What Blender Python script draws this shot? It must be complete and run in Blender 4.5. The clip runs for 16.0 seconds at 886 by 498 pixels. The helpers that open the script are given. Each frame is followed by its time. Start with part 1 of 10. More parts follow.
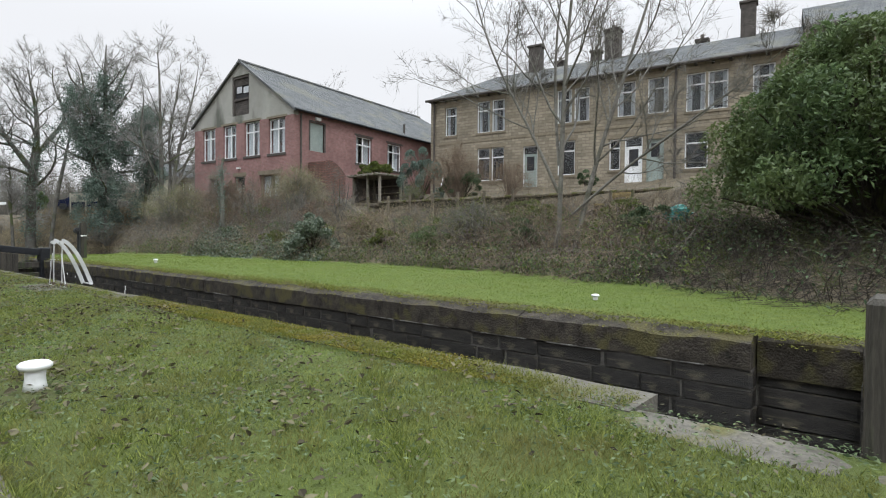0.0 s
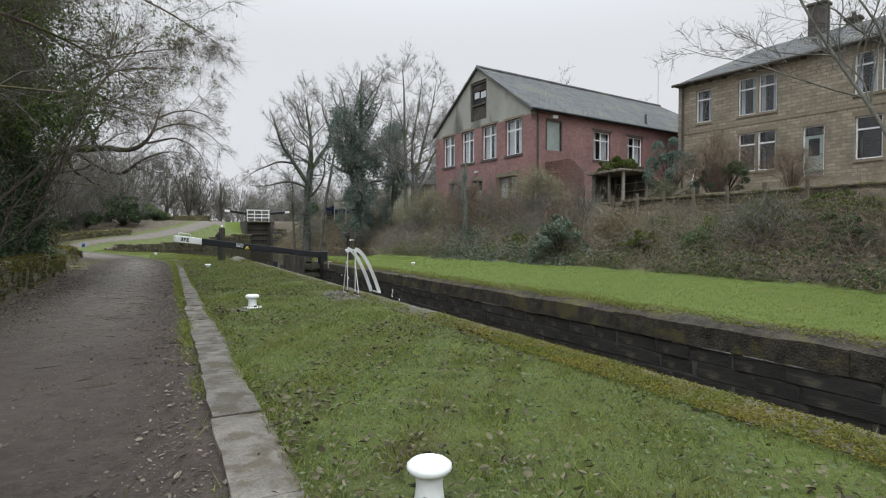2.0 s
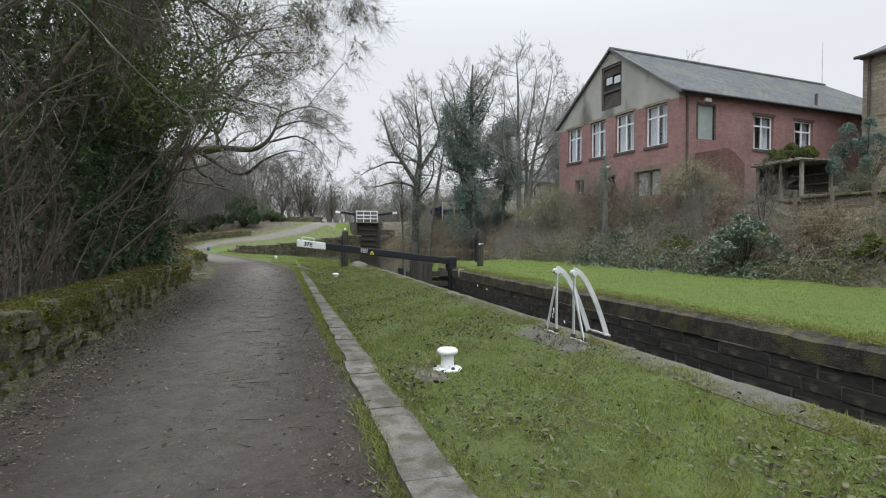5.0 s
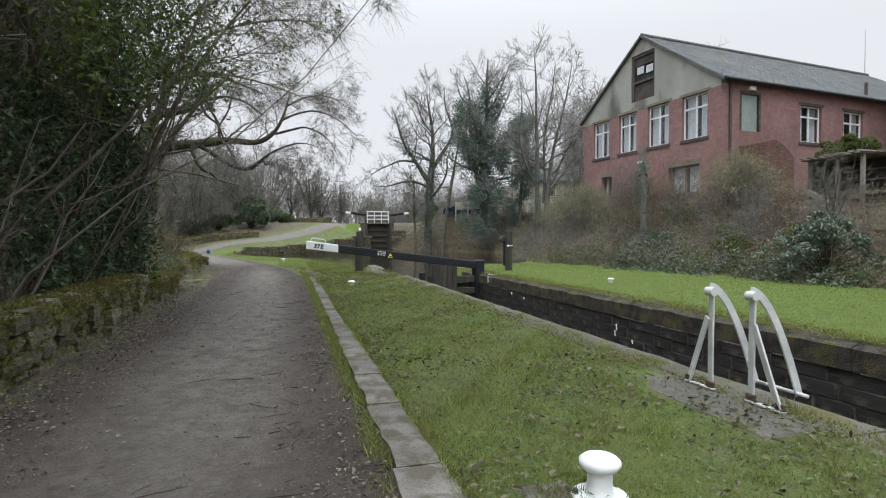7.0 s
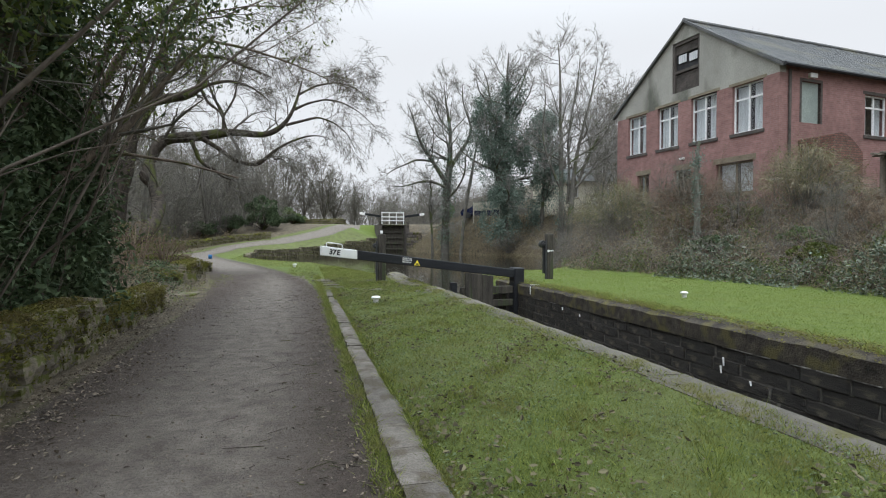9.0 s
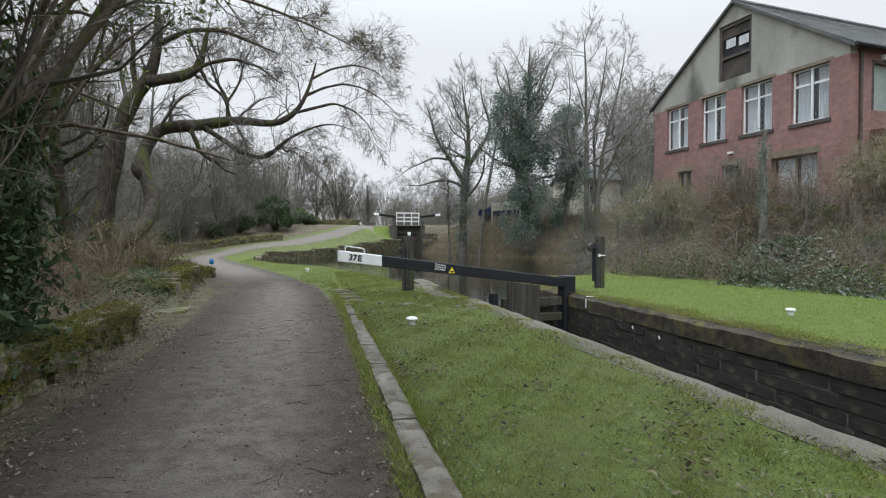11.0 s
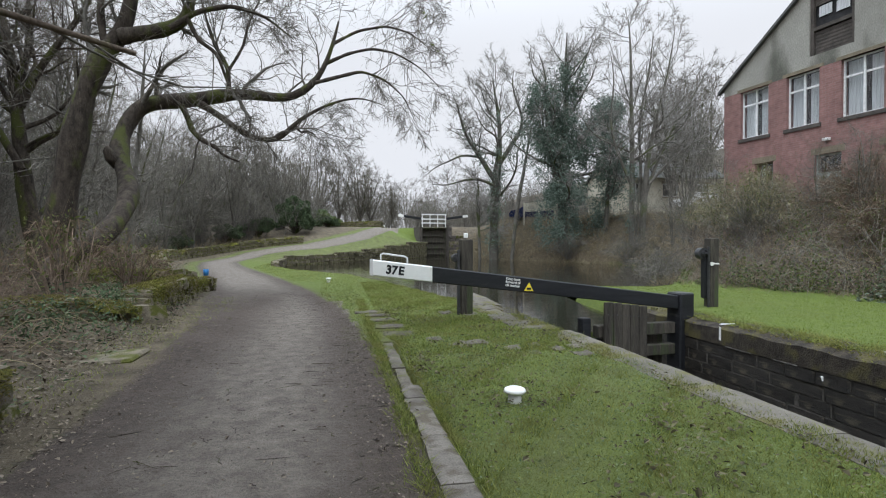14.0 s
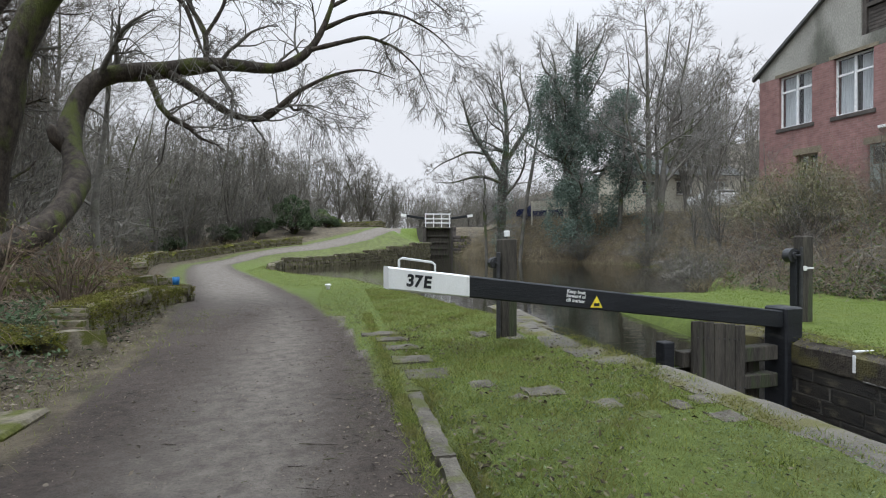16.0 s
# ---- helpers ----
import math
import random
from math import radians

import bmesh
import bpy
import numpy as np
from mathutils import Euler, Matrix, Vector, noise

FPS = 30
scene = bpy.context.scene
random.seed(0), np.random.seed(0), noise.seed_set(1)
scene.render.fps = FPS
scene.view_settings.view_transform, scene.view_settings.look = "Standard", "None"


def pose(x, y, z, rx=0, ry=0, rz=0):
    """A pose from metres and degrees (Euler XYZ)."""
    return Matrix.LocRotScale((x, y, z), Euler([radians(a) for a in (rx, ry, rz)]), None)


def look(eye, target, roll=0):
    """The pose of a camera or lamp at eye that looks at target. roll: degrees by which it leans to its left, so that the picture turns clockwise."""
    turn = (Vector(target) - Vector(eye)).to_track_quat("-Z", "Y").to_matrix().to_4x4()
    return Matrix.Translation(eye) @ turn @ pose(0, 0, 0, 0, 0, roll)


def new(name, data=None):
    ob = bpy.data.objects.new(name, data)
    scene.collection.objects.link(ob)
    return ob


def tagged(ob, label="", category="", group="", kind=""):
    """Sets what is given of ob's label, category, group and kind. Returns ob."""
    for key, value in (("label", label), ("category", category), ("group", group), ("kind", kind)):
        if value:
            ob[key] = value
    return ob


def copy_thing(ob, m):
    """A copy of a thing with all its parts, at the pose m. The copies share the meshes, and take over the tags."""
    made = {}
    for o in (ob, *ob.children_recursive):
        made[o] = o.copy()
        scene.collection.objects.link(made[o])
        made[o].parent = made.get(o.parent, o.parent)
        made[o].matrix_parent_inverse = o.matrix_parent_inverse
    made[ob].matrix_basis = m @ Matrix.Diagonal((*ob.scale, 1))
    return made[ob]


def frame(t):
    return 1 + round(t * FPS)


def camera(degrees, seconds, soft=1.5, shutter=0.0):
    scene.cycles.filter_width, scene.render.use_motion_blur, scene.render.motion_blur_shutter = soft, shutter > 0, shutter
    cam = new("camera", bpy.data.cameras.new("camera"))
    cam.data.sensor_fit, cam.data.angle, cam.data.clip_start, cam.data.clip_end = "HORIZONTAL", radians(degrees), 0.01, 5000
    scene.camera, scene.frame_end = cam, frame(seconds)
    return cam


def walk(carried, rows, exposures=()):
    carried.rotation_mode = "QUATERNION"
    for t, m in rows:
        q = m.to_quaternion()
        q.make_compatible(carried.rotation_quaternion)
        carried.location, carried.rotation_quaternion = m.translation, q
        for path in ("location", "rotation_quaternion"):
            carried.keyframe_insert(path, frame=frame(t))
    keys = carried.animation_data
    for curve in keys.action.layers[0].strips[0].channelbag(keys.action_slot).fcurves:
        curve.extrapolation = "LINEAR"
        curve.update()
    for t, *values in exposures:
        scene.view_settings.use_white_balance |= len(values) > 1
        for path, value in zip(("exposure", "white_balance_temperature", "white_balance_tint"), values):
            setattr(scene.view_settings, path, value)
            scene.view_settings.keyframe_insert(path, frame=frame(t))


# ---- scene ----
cam = camera(78.5, 16.0, soft=1.1)
PATH = [
    (0, (0.255, 0.962, 0.689), (1.779, 2.256, 0.651), 0.5),
    (0.5, (0.284, 1.291, 0.68), (1.649, 2.752, 0.64), -0.0),
    (1, (0.306, 1.67, 0.753), (1.446, 3.313, 0.708), -0.2),
    (1.5, (0.26, 2.095, 0.761), (1.227, 3.846, 0.724), 0.1),
    (2, (0.24, 2.482, 0.776), (1.144, 4.266, 0.734), 0.1),
    (2.5, (0.236, 2.918, 0.832), (1.058, 4.741, 0.786), -0.0),
    (3, (0.148, 3.327, 0.859), (0.902, 5.179, 0.819), 0.2),
    (3.5, (0.12, 3.781, 0.902), (0.824, 5.652, 0.854), 0.2),
    (4, (0.028, 4.254, 0.901), (0.674, 6.147, 0.854), 0.2),
    (6.5, (-0.047, 6.563, 0.921), (0.499, 8.486, 0.879), 0.1),
    (7, (0.023, 7.048, 0.907), (0.564, 8.973, 0.867), 0.1),
    (7.5, (0.071, 7.516, 0.931), (0.597, 9.445, 0.888), -0.0),
    (8, (0.079, 8.011, 0.942), (0.597, 9.943, 0.903), 0.1),
    (8.5, (0.085, 8.586, 0.965), (0.596, 10.519, 0.924), 0.1),
    (9, (0.051, 9.064, 0.976), (0.549, 11.001, 0.941), 0.2),
    (11.5, (0.011, 11.563, 1.02), (0.463, 13.511, 0.989), 0.2),
    (12, (0.01, 12.092, 1.011), (0.454, 14.042, 0.983), 0.2),
    (12.5, (-0.011, 12.556, 1.018), (0.406, 14.511, 0.99), 0.2),
    (13, (-0.011, 13.063, 1.0), (0.397, 15.021, 0.975), 0.2),
    (13.5, (0.004, 13.564, 1.01), (0.392, 15.526, 0.985), 0.1),
    (14, (-0.004, 14.038, 1.041), (0.376, 16.001, 1.018), 0.1),
    (14.5, (0.022, 14.517, 1.071), (0.401, 16.481, 1.045), 0.1),
    (15, (0.015, 14.979, 1.06), (0.391, 16.943, 1.037), 0.1),
    (15.5, (0.012, 15.451, 1.044), (0.389, 17.415, 1.019), 0.1),
    (16, (-0.017, 15.942, 1.04), (0.362, 17.906, 1.019), -0.1),
]
walk(cam, [(t, look(eye, target, roll)) for t, eye, target, roll in PATH],
     [(0, 0.19, 6500, 10), (0.7, 0.04, 6500, 10), (1.6, -0.07, 6500, 10), (2.6, -0.05, 6500, 10), (3.8, 0.04, 6450, 10), (6.5, 0.08, 6400, 10), (9.0, 0.12, 6400, 9), (16.0, 0.09, 6330, 11)])

# ---- light ----
world = bpy.data.worlds.new("overcast_sky")
scene.world = world
world.use_nodes = True
wn, wl = world.node_tree.nodes, world.node_tree.links
wn.clear()
sky = wn.new("ShaderNodeTexSky")
sky.sky_type, sky.sun_disc = "NISHITA", False
sky.sun_elevation, sky.sun_rotation = radians(38), radians(200)
sky.air_density, sky.dust_density, sky.ozone_density = 1.0, 6.0, 1.0
hs = wn.new("ShaderNodeHueSaturation")
hs.inputs["Saturation"].default_value = 0.12
wl.new(sky.outputs[0], hs.inputs["Color"])
scl = wn.new("ShaderNodeMixRGB")
scl.blend_type, scl.inputs[0].default_value = "MULTIPLY", 1.0
scl.inputs[2].default_value = (0.09, 0.09, 0.09, 1)
wl.new(hs.outputs[0], scl.inputs[1])
cloud = wn.new("ShaderNodeMixRGB")
cloud.inputs[0].default_value = 0.9
wl.new(scl.outputs[0], cloud.inputs[1])
# an overcast sky is brighter towards the zenith
wtc = wn.new("ShaderNodeTexCoord")
wsep = wn.new("ShaderNodeSeparateXYZ")
wl.new(wtc.outputs["Generated"], wsep.inputs[0])
grad = wn.new("ShaderNodeValToRGB")
grad.color_ramp.interpolation = "EASE"
grad.color_ramp.elements[0].position, grad.color_ramp.elements[0].color = 0.30, (0.822, 0.842, 0.882, 1)
grad.color_ramp.elements[1].position, grad.color_ramp.elements[1].color = 0.95, (2.56, 2.86, 3.14, 1)
wl.new(wsep.outputs[2], grad.inputs[0])
wl.new(grad.outputs[0], cloud.inputs[2])
bg = wn.new("ShaderNodeBackground")
bg.inputs["Strength"].default_value = 1.0
wl.new(cloud.outputs[0], bg.inputs["Color"])
wo = wn.new("ShaderNodeOutputWorld")
wl.new(bg.outputs[0], wo.inputs[0])

sun_data = bpy.data.lights.new("sun", "SUN")
sun_data.energy, sun_data.angle, sun_data.color = 1.4, radians(40), (0.97, 1.0, 1.02)
sun = new("sun", sun_data)
sun.matrix_world = look((0, 0, 60), (12, 24, 0))


# ---- materials ----
def mat(name, c1, c2, scale=8.0, rough=0.85, bump=0.3, fine=60.0, c3=None, spots=0.0, spot_scale=1.5, spec=0.3, metal=0.0, rnd=0.0, stretch=(1, 1, 1), island=False, vary=0.2):
    """Two-scale mottled surface: c1 and c2 mixed by noise, c3 as patches of moss, rust or stain."""
    m = bpy.data.materials.new(name)
    m.use_nodes = True
    n, l = m.node_tree.nodes, m.node_tree.links
    p = n["Principled BSDF"]
    tc = n.new("ShaderNodeTexCoord")
    mp = n.new("ShaderNodeMapping")
    mp.inputs["Scale"].default_value = stretch
    l.new(tc.outputs["Object"], mp.inputs["Vector"])
    a = n.new("ShaderNodeTexNoise")
    a.inputs["Scale"].default_value, a.inputs["Detail"].default_value, a.inputs["Roughness"].default_value = scale, 6, 0.65
    l.new(mp.outputs[0], a.inputs["Vector"])
    r = n.new("ShaderNodeValToRGB")
    r.color_ramp.elements[0].position, r.color_ramp.elements[1].position = 0.32, 0.68
    r.color_ramp.elements[0].color, r.color_ramp.elements[1].color = (*c1, 1), (*c2, 1)
    l.new(a.outputs["Fac"], r.inputs[0])
    out = r.outputs[0]
    f = n.new("ShaderNodeTexNoise")
    f.inputs["Scale"].default_value, f.inputs["Detail"].default_value = fine, 4
    l.new(mp.outputs[0], f.inputs["Vector"])
    if c3:
        s = n.new("ShaderNodeTexNoise")
        s.inputs["Scale"].default_value, s.inputs["Detail"].default_value = spot_scale, 8
        l.new(mp.outputs[0], s.inputs["Vector"])
        sr = n.new("ShaderNodeValToRGB")
        sr.color_ramp.elements[0].position, sr.color_ramp.elements[1].position = 0.62 - spots * 0.3, 0.72 - spots * 0.3
        l.new(s.outputs["Fac"], sr.inputs[0])
        mx = n.new("ShaderNodeMixRGB")
        mx.inputs[2].default_value = (*c3, 1)
        l.new(sr.outputs[0], mx.inputs[0])
        l.new(out, mx.inputs[1])
        out = mx.outputs[0]
    g = n.new("ShaderNodeHueSaturation")
    vv = n.new("ShaderNodeMapRange")
    vv.inputs["From Min"].default_value, vv.inputs["From Max"].default_value = 0.3, 0.7
    vv.inputs["To Min"].default_value, vv.inputs["To Max"].default_value = 1 - vary, 1 + vary
    l.new(f.outputs["Fac"], vv.inputs[0])
    l.new(out, g.inputs["Color"])
    val = vv.outputs[0]
    if rnd:
        oi = n.new("ShaderNodeNewGeometry" if island else "ShaderNodeObjectInfo")
        mr = n.new("ShaderNodeMapRange")
        mr.inputs["To Min"].default_value, mr.inputs["To Max"].default_value = 1 - rnd, 1 + rnd
        l.new(oi.outputs["Random Per Island" if island else "Random"], mr.inputs[0])
        mu = n.new("ShaderNodeMath")
        mu.operation = "MULTIPLY"
        l.new(val, mu.inputs[0])
        l.new(mr.outputs[0], mu.inputs[1])
        val = mu.outputs[0]
    l.new(val, g.inputs["Value"])
    l.new(g.outputs[0], p.inputs["Base Color"])
    p.inputs["Roughness"].default_value, p.inputs["Metallic"].default_value = rough, metal
    p.inputs["Specular IOR Level"].default_value = spec
    if bump:
        ad = n.new("ShaderNodeMath")
        ad.operation = "ADD"
        l.new(a.outputs["Fac"], ad.inputs[0])
        l.new(f.outputs["Fac"], ad.inputs[1])
        b = n.new("ShaderNodeBump")
        b.inputs["Strength"].default_value, b.inputs["Distance"].default_value = bump, 0.02
        l.new(ad.outputs[0], b.inputs["Height"])
        l.new(b.outputs[0], p.inputs["Normal"])
    return m


def leaf_mat(name, c1, c2, rough=0.5, spec=0.4, trans=0.25, patch=None, patch_scale=1.2):
    """Leaves, blades and litter: every island its own tint, a little light passes through."""
    m = bpy.data.materials.new(name)
    m.use_nodes = True
    n, l = m.node_tree.nodes, m.node_tree.links
    p = n["Principled BSDF"]
    ge = n.new("ShaderNodeNewGeometry")
    r = n.new("ShaderNodeValToRGB")
    r.color_ramp.elements[0].color, r.color_ramp.elements[1].color = (*c1, 1), (*c2, 1)
    l.new(ge.outputs["Random Per Island"], r.inputs[0])
    tint = r.outputs[0]
    if patch:
        tc = n.new("ShaderNodeTexCoord")
        a = n.new("ShaderNodeTexNoise")
        a.inputs["Scale"].default_value, a.inputs["Detail"].default_value = patch_scale, 5
        l.new(tc.outputs["Object"], a.inputs["Vector"])
        pr = n.new("ShaderNodeValToRGB")
        pr.color_ramp.elements[0].position, pr.color_ramp.elements[1].position = 0.42, 0.66
        l.new(a.outputs["Fac"], pr.inputs[0])
        pm = n.new("ShaderNodeMixRGB")
        pm.inputs[2].default_value = (*patch, 1)
        sc = n.new("ShaderNodeMath")
        sc.operation, sc.inputs[1].default_value = "MULTIPLY", 0.75
        l.new(pr.outputs[0], sc.inputs[0])
        l.new(sc.outputs[0], pm.inputs[0])
        l.new(tint, pm.inputs[1])
        tint = pm.outputs[0]
    l.new(tint, p.inputs["Base Color"])
    p.inputs["Roughness"].default_value, p.inputs["Specular IOR Level"].default_value = rough, spec
    if trans:
        t = n.new("ShaderNodeBsdfTranslucent")
        l.new(tint, t.inputs["Color"])
        mx = n.new("ShaderNodeMixShader")
        mx.inputs[0].default_value = trans
        l.new(p.outputs[0], mx.inputs[1])
        l.new(t.outputs[0], mx.inputs[2])
        l.new(mx.outputs[0], n["Material Output"].inputs[0])
    return m


def coursed_mat(name, c1, c2, mortar, w, h, gap=0.012, rough=0.9, dirt=(0.05, 0.05, 0.045), dirt_amt=0.35, squash=1.0):
    """Walling of small courses, for walls that stay far off. Runs along the object's x and z."""
    m = bpy.data.materials.new(name)
    m.use_nodes = True
    n, l = m.node_tree.nodes, m.node_tree.links
    p = n["Principled BSDF"]
    tc = n.new("ShaderNodeTexCoord")
    sx = n.new("ShaderNodeSeparateXYZ")
    l.new(tc.outputs["Object"], sx.inputs[0])
    ad = n.new("ShaderNodeMath")
    ad.operation = "ADD"
    l.new(sx.outputs[0], ad.inputs[0])
    l.new(sx.outputs[1], ad.inputs[1])
    cx = n.new("ShaderNodeCombineXYZ")
    l.new(ad.outputs[0], cx.inputs[0])
    l.new(sx.outputs[2], cx.inputs[1])
    b = n.new("ShaderNodeTexBrick")
    b.inputs["Scale"].default_value, b.inputs["Mortar Size"].default_value = 1.0, gap
    b.inputs["Brick Width"].default_value, b.inputs["Row Height"].default_value = w, h
    b.inputs["Color1"].default_value, b.inputs["Color2"].default_value, b.inputs["Mortar"].default_value = (*c1, 1), (*c2, 1), (*mortar, 1)
    l.new(cx.outputs[0], b.inputs["Vector"])
    no = n.new("ShaderNodeTexNoise")
    no.inputs["Scale"].default_value, no.inputs["Detail"].default_value = 0.5, 8
    l.new(tc.outputs["Object"], no.inputs["Vector"])
    r = n.new("ShaderNodeValToRGB")
    r.color_ramp.elements[0].position, r.color_ramp.elements[1].position = 0.4, 0.75
    l.new(no.outputs["Fac"], r.inputs[0])
    sc = n.new("ShaderNodeMath")
    sc.operation, sc.inputs[1].default_value = "MULTIPLY", dirt_amt
    l.new(r.outputs[0], sc.inputs[0])
    mx = n.new("ShaderNodeMixRGB")
    mx.inputs[2].default_value = (*dirt, 1)
    l.new(sc.outputs[0], mx.inputs[0])
    l.new(b.outputs["Color"], mx.inputs[1])
    f = n.new("ShaderNodeTexNoise")
    f.inputs["Scale"].default_value, f.inputs["Detail"].default_value = 5.0, 6
    l.new(tc.outputs["Object"], f.inputs["Vector"])
    mr = n.new("ShaderNodeMapRange")
    mr.inputs["To Min"].default_value, mr.inputs["To Max"].default_value = 0.65, 1.35
    l.new(f.outputs["Fac"], mr.inputs[0])
    hv = n.new("ShaderNodeHueSaturation")
    l.new(mr.outputs[0], hv.inputs["Value"])
    l.new(mx.outputs[0], hv.inputs["Color"])
    l.new(hv.outputs[0], p.inputs["Base Color"])
    p.inputs["Roughness"].default_value, p.inputs["Specular IOR Level"].default_value = rough, 0.2
    bu = n.new("ShaderNodeBump")
    bu.inputs["Strength"].default_value, bu.inputs["Distance"].default_value, bu.invert = 0.6, 0.02, True
    l.new(b.outputs["Fac"], bu.inputs["Height"])
    l.new(bu.outputs[0], p.inputs["Normal"])
    return m


M_kerb = mat("gritstone_kerb", (0.100, 0.087, 0.074), (0.185, 0.165, 0.143), 5, 0.88, 0.45, 90, (0.085, 0.072, 0.052), 0.45, 7.0, rnd=0.14)
M_step = mat("earthy_gritstone", (0.055, 0.047, 0.037), (0.15, 0.132, 0.108), 6, 0.92, 0.5, 70, (0.075, 0.08, 0.025), 0.4, 5.0, rnd=0.14)
M_cope = mat("coping_stone", (0.085, 0.076, 0.062), (0.155, 0.14, 0.117), 3, 0.9, 0.4, 60, (0.095, 0.088, 0.034), 0.34, 3.0, rnd=0.15)
M_fcope = mat("damp_coping_stone", (0.016, 0.013, 0.010), (0.075, 0.062, 0.047), 7, 0.88, 0.9, 55, (0.085, 0.074, 0.03), 0.34, 3.2, rnd=0.08)
M_lock = mat("wet_lock_stone", (0.011, 0.0095, 0.008), (0.04, 0.034, 0.028), 3.5, 0.6, 0.6, 45, (0.085, 0.072, 0.05), 0.25, 2.2, rnd=0.2)
M_joint = mat("lock_mortar", (0.03, 0.027, 0.023), (0.15, 0.137, 0.12), 4, 0.8, 0.4, 50)
M_lime = mat("lime_bloom", (0.07, 0.064, 0.055), (0.30, 0.285, 0.26), 14, 0.9, 0.3, 60)
M_moss_stone = mat("mossy_wall_stone", (0.085, 0.072, 0.052), (0.21, 0.18, 0.135), 4, 0.95, 0.6, 40, (0.07, 0.075, 0.015), 0.5, 3.0, rnd=0.3)
M_moss = mat("moss_cushion", (0.085, 0.09, 0.018), (0.17, 0.165, 0.035), 7, 1.0, 0.9, 90, (0.05, 0.045, 0.02), 0.3, 5.0, spec=0.1)
M_white = mat("white_paint", (0.70, 0.70, 0.685), (0.80, 0.80, 0.785), 4, 0.5, 0.08, 60, (0.50, 0.48, 0.43), -0.12, 5.0, spec=0.4, vary=0.03)
M_galv = mat("weathered_pale_steel", (0.44, 0.44, 0.425), (0.62, 0.62, 0.60), 6, 0.5, 0.12, 70, (0.34, 0.31, 0.26), 0.0, 8.0, spec=0.4, vary=0.05)
M_rust = mat("rusty_steel", (0.05, 0.035, 0.026), (0.15, 0.105, 0.075), 30, 0.9, 0.4, 90)
M_ochremoss = leaf_mat("ochre_moss", (0.10, 0.085, 0.016), (0.26, 0.22, 0.05), 0.95, 0.1, 0.3, (0.12, 0.15, 0.03), 3.0)
M_black = mat("black_gate_paint", (0.010, 0.011, 0.013), (0.022, 0.023, 0.027), 5, 0.5, 0.25, 60, (0.05, 0.05, 0.05), 0.0, 4.0, stretch=(0.3, 1, 3))
M_oldwood = mat("weathered_oak", (0.028, 0.025, 0.021), (0.082, 0.072, 0.058), 4, 0.85, 0.5, 30, (0.05, 0.06, 0.03), 0.25, 2.5, stretch=(3, 3, 0.4))
M_iron = mat("cast_iron", (0.018, 0.018, 0.02), (0.04, 0.04, 0.042), 9, 0.55, 0.3, 70, spec=0.5)
M_palebark = mat("pale_bark", (0.10, 0.092, 0.078), (0.20, 0.188, 0.165), 8, 0.95, 0.4, 40, (0.09, 0.09, 0.06), 0.15, 2.0, rnd=0.1)
M_bark = mat("grey_bark", (0.08, 0.075, 0.065), (0.17, 0.158, 0.135), 6, 0.95, 0.6, 40, (0.065, 0.075, 0.025), 0.28, 1.6, stretch=(1, 1, 0.4), rnd=0.2)
M_twig = mat("twig_bark", (0.09, 0.084, 0.074), (0.155, 0.145, 0.127), 4, 0.95, 0.0, 20, rnd=0.2)
M_twigleaf = leaf_mat("fine_twig", (0.12, 0.110, 0.095), (0.24, 0.222, 0.194), 0.95, 0.1, 0.0)
M_darktwig = leaf_mat("fine_dark_twig", (0.075, 0.062, 0.050), (0.20, 0.170, 0.140), 0.95, 0.1, 0.0)
M_stem = mat("brown_stem_bark", (0.08, 0.065, 0.054), (0.18, 0.150, 0.125), 4, 0.95, 0.0, 20, rnd=0.2)
M_bankbark = mat("grey_green_bark", (0.075, 0.07, 0.06), (0.155, 0.145, 0.125), 3, 0.95, 0.3, 20, (0.085, 0.10, 0.045), 0.3, 0.9, rnd=0.1)
# bank twigs are lightened in colour to imitate haze in the air
M_banktwig = mat("grey_twig_air_haze", (0.17, 0.162, 0.148), (0.28, 0.268, 0.245), 4, 0.95, 0.0, 20, rnd=0.15)
M_bankfringe = leaf_mat("fine_twig_air_haze", (0.22, 0.212, 0.198), (0.40, 0.388, 0.362), 0.95, 0.1, 0.0)
M_redtwigleaf = leaf_mat("fine_russet_twig", (0.105, 0.076, 0.054), (0.25, 0.19, 0.138), 0.95, 0.1, 0.0)
M_mossfuzz = leaf_mat("moss_frond", (0.08, 0.088, 0.02), (0.21, 0.205, 0.05), 0.95, 0.1, 0.35, (0.16, 0.125, 0.06), 2.4)
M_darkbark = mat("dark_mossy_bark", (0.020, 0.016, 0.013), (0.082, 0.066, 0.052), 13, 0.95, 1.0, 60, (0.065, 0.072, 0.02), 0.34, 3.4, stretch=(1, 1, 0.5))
M_thickbark = mat("brown_mossy_bark", (0.10, 0.076, 0.060), (0.225, 0.178, 0.143), 9, 0.95, 0.7, 45, (0.085, 0.09, 0.03), 0.3, 2.6, stretch=(1, 1, 0.5))
M_olive = leaf_mat("yellow_green_leaf", (0.045, 0.07, 0.016), (0.17, 0.21, 0.05), 0.5, 0.35, 0.35)
M_redtwig = mat("russet_twig", (0.11, 0.079, 0.058), (0.235, 0.178, 0.132), 3, 0.95, 0.0, 20, rnd=0.25)
M_straw = leaf_mat("dead_straw_stems", (0.13, 0.104, 0.062), (0.34, 0.282, 0.18), 0.8, 0.2, 0.2)
M_ivy = leaf_mat("ivy_leaf", (0.042, 0.068, 0.034), (0.115, 0.155, 0.08), 0.65, 0.18, 0.15)
M_bankivy = leaf_mat("glossy_bank_ivy", (0.04, 0.062, 0.036), (0.19, 0.225, 0.155), 0.38, 0.5, 0.12)
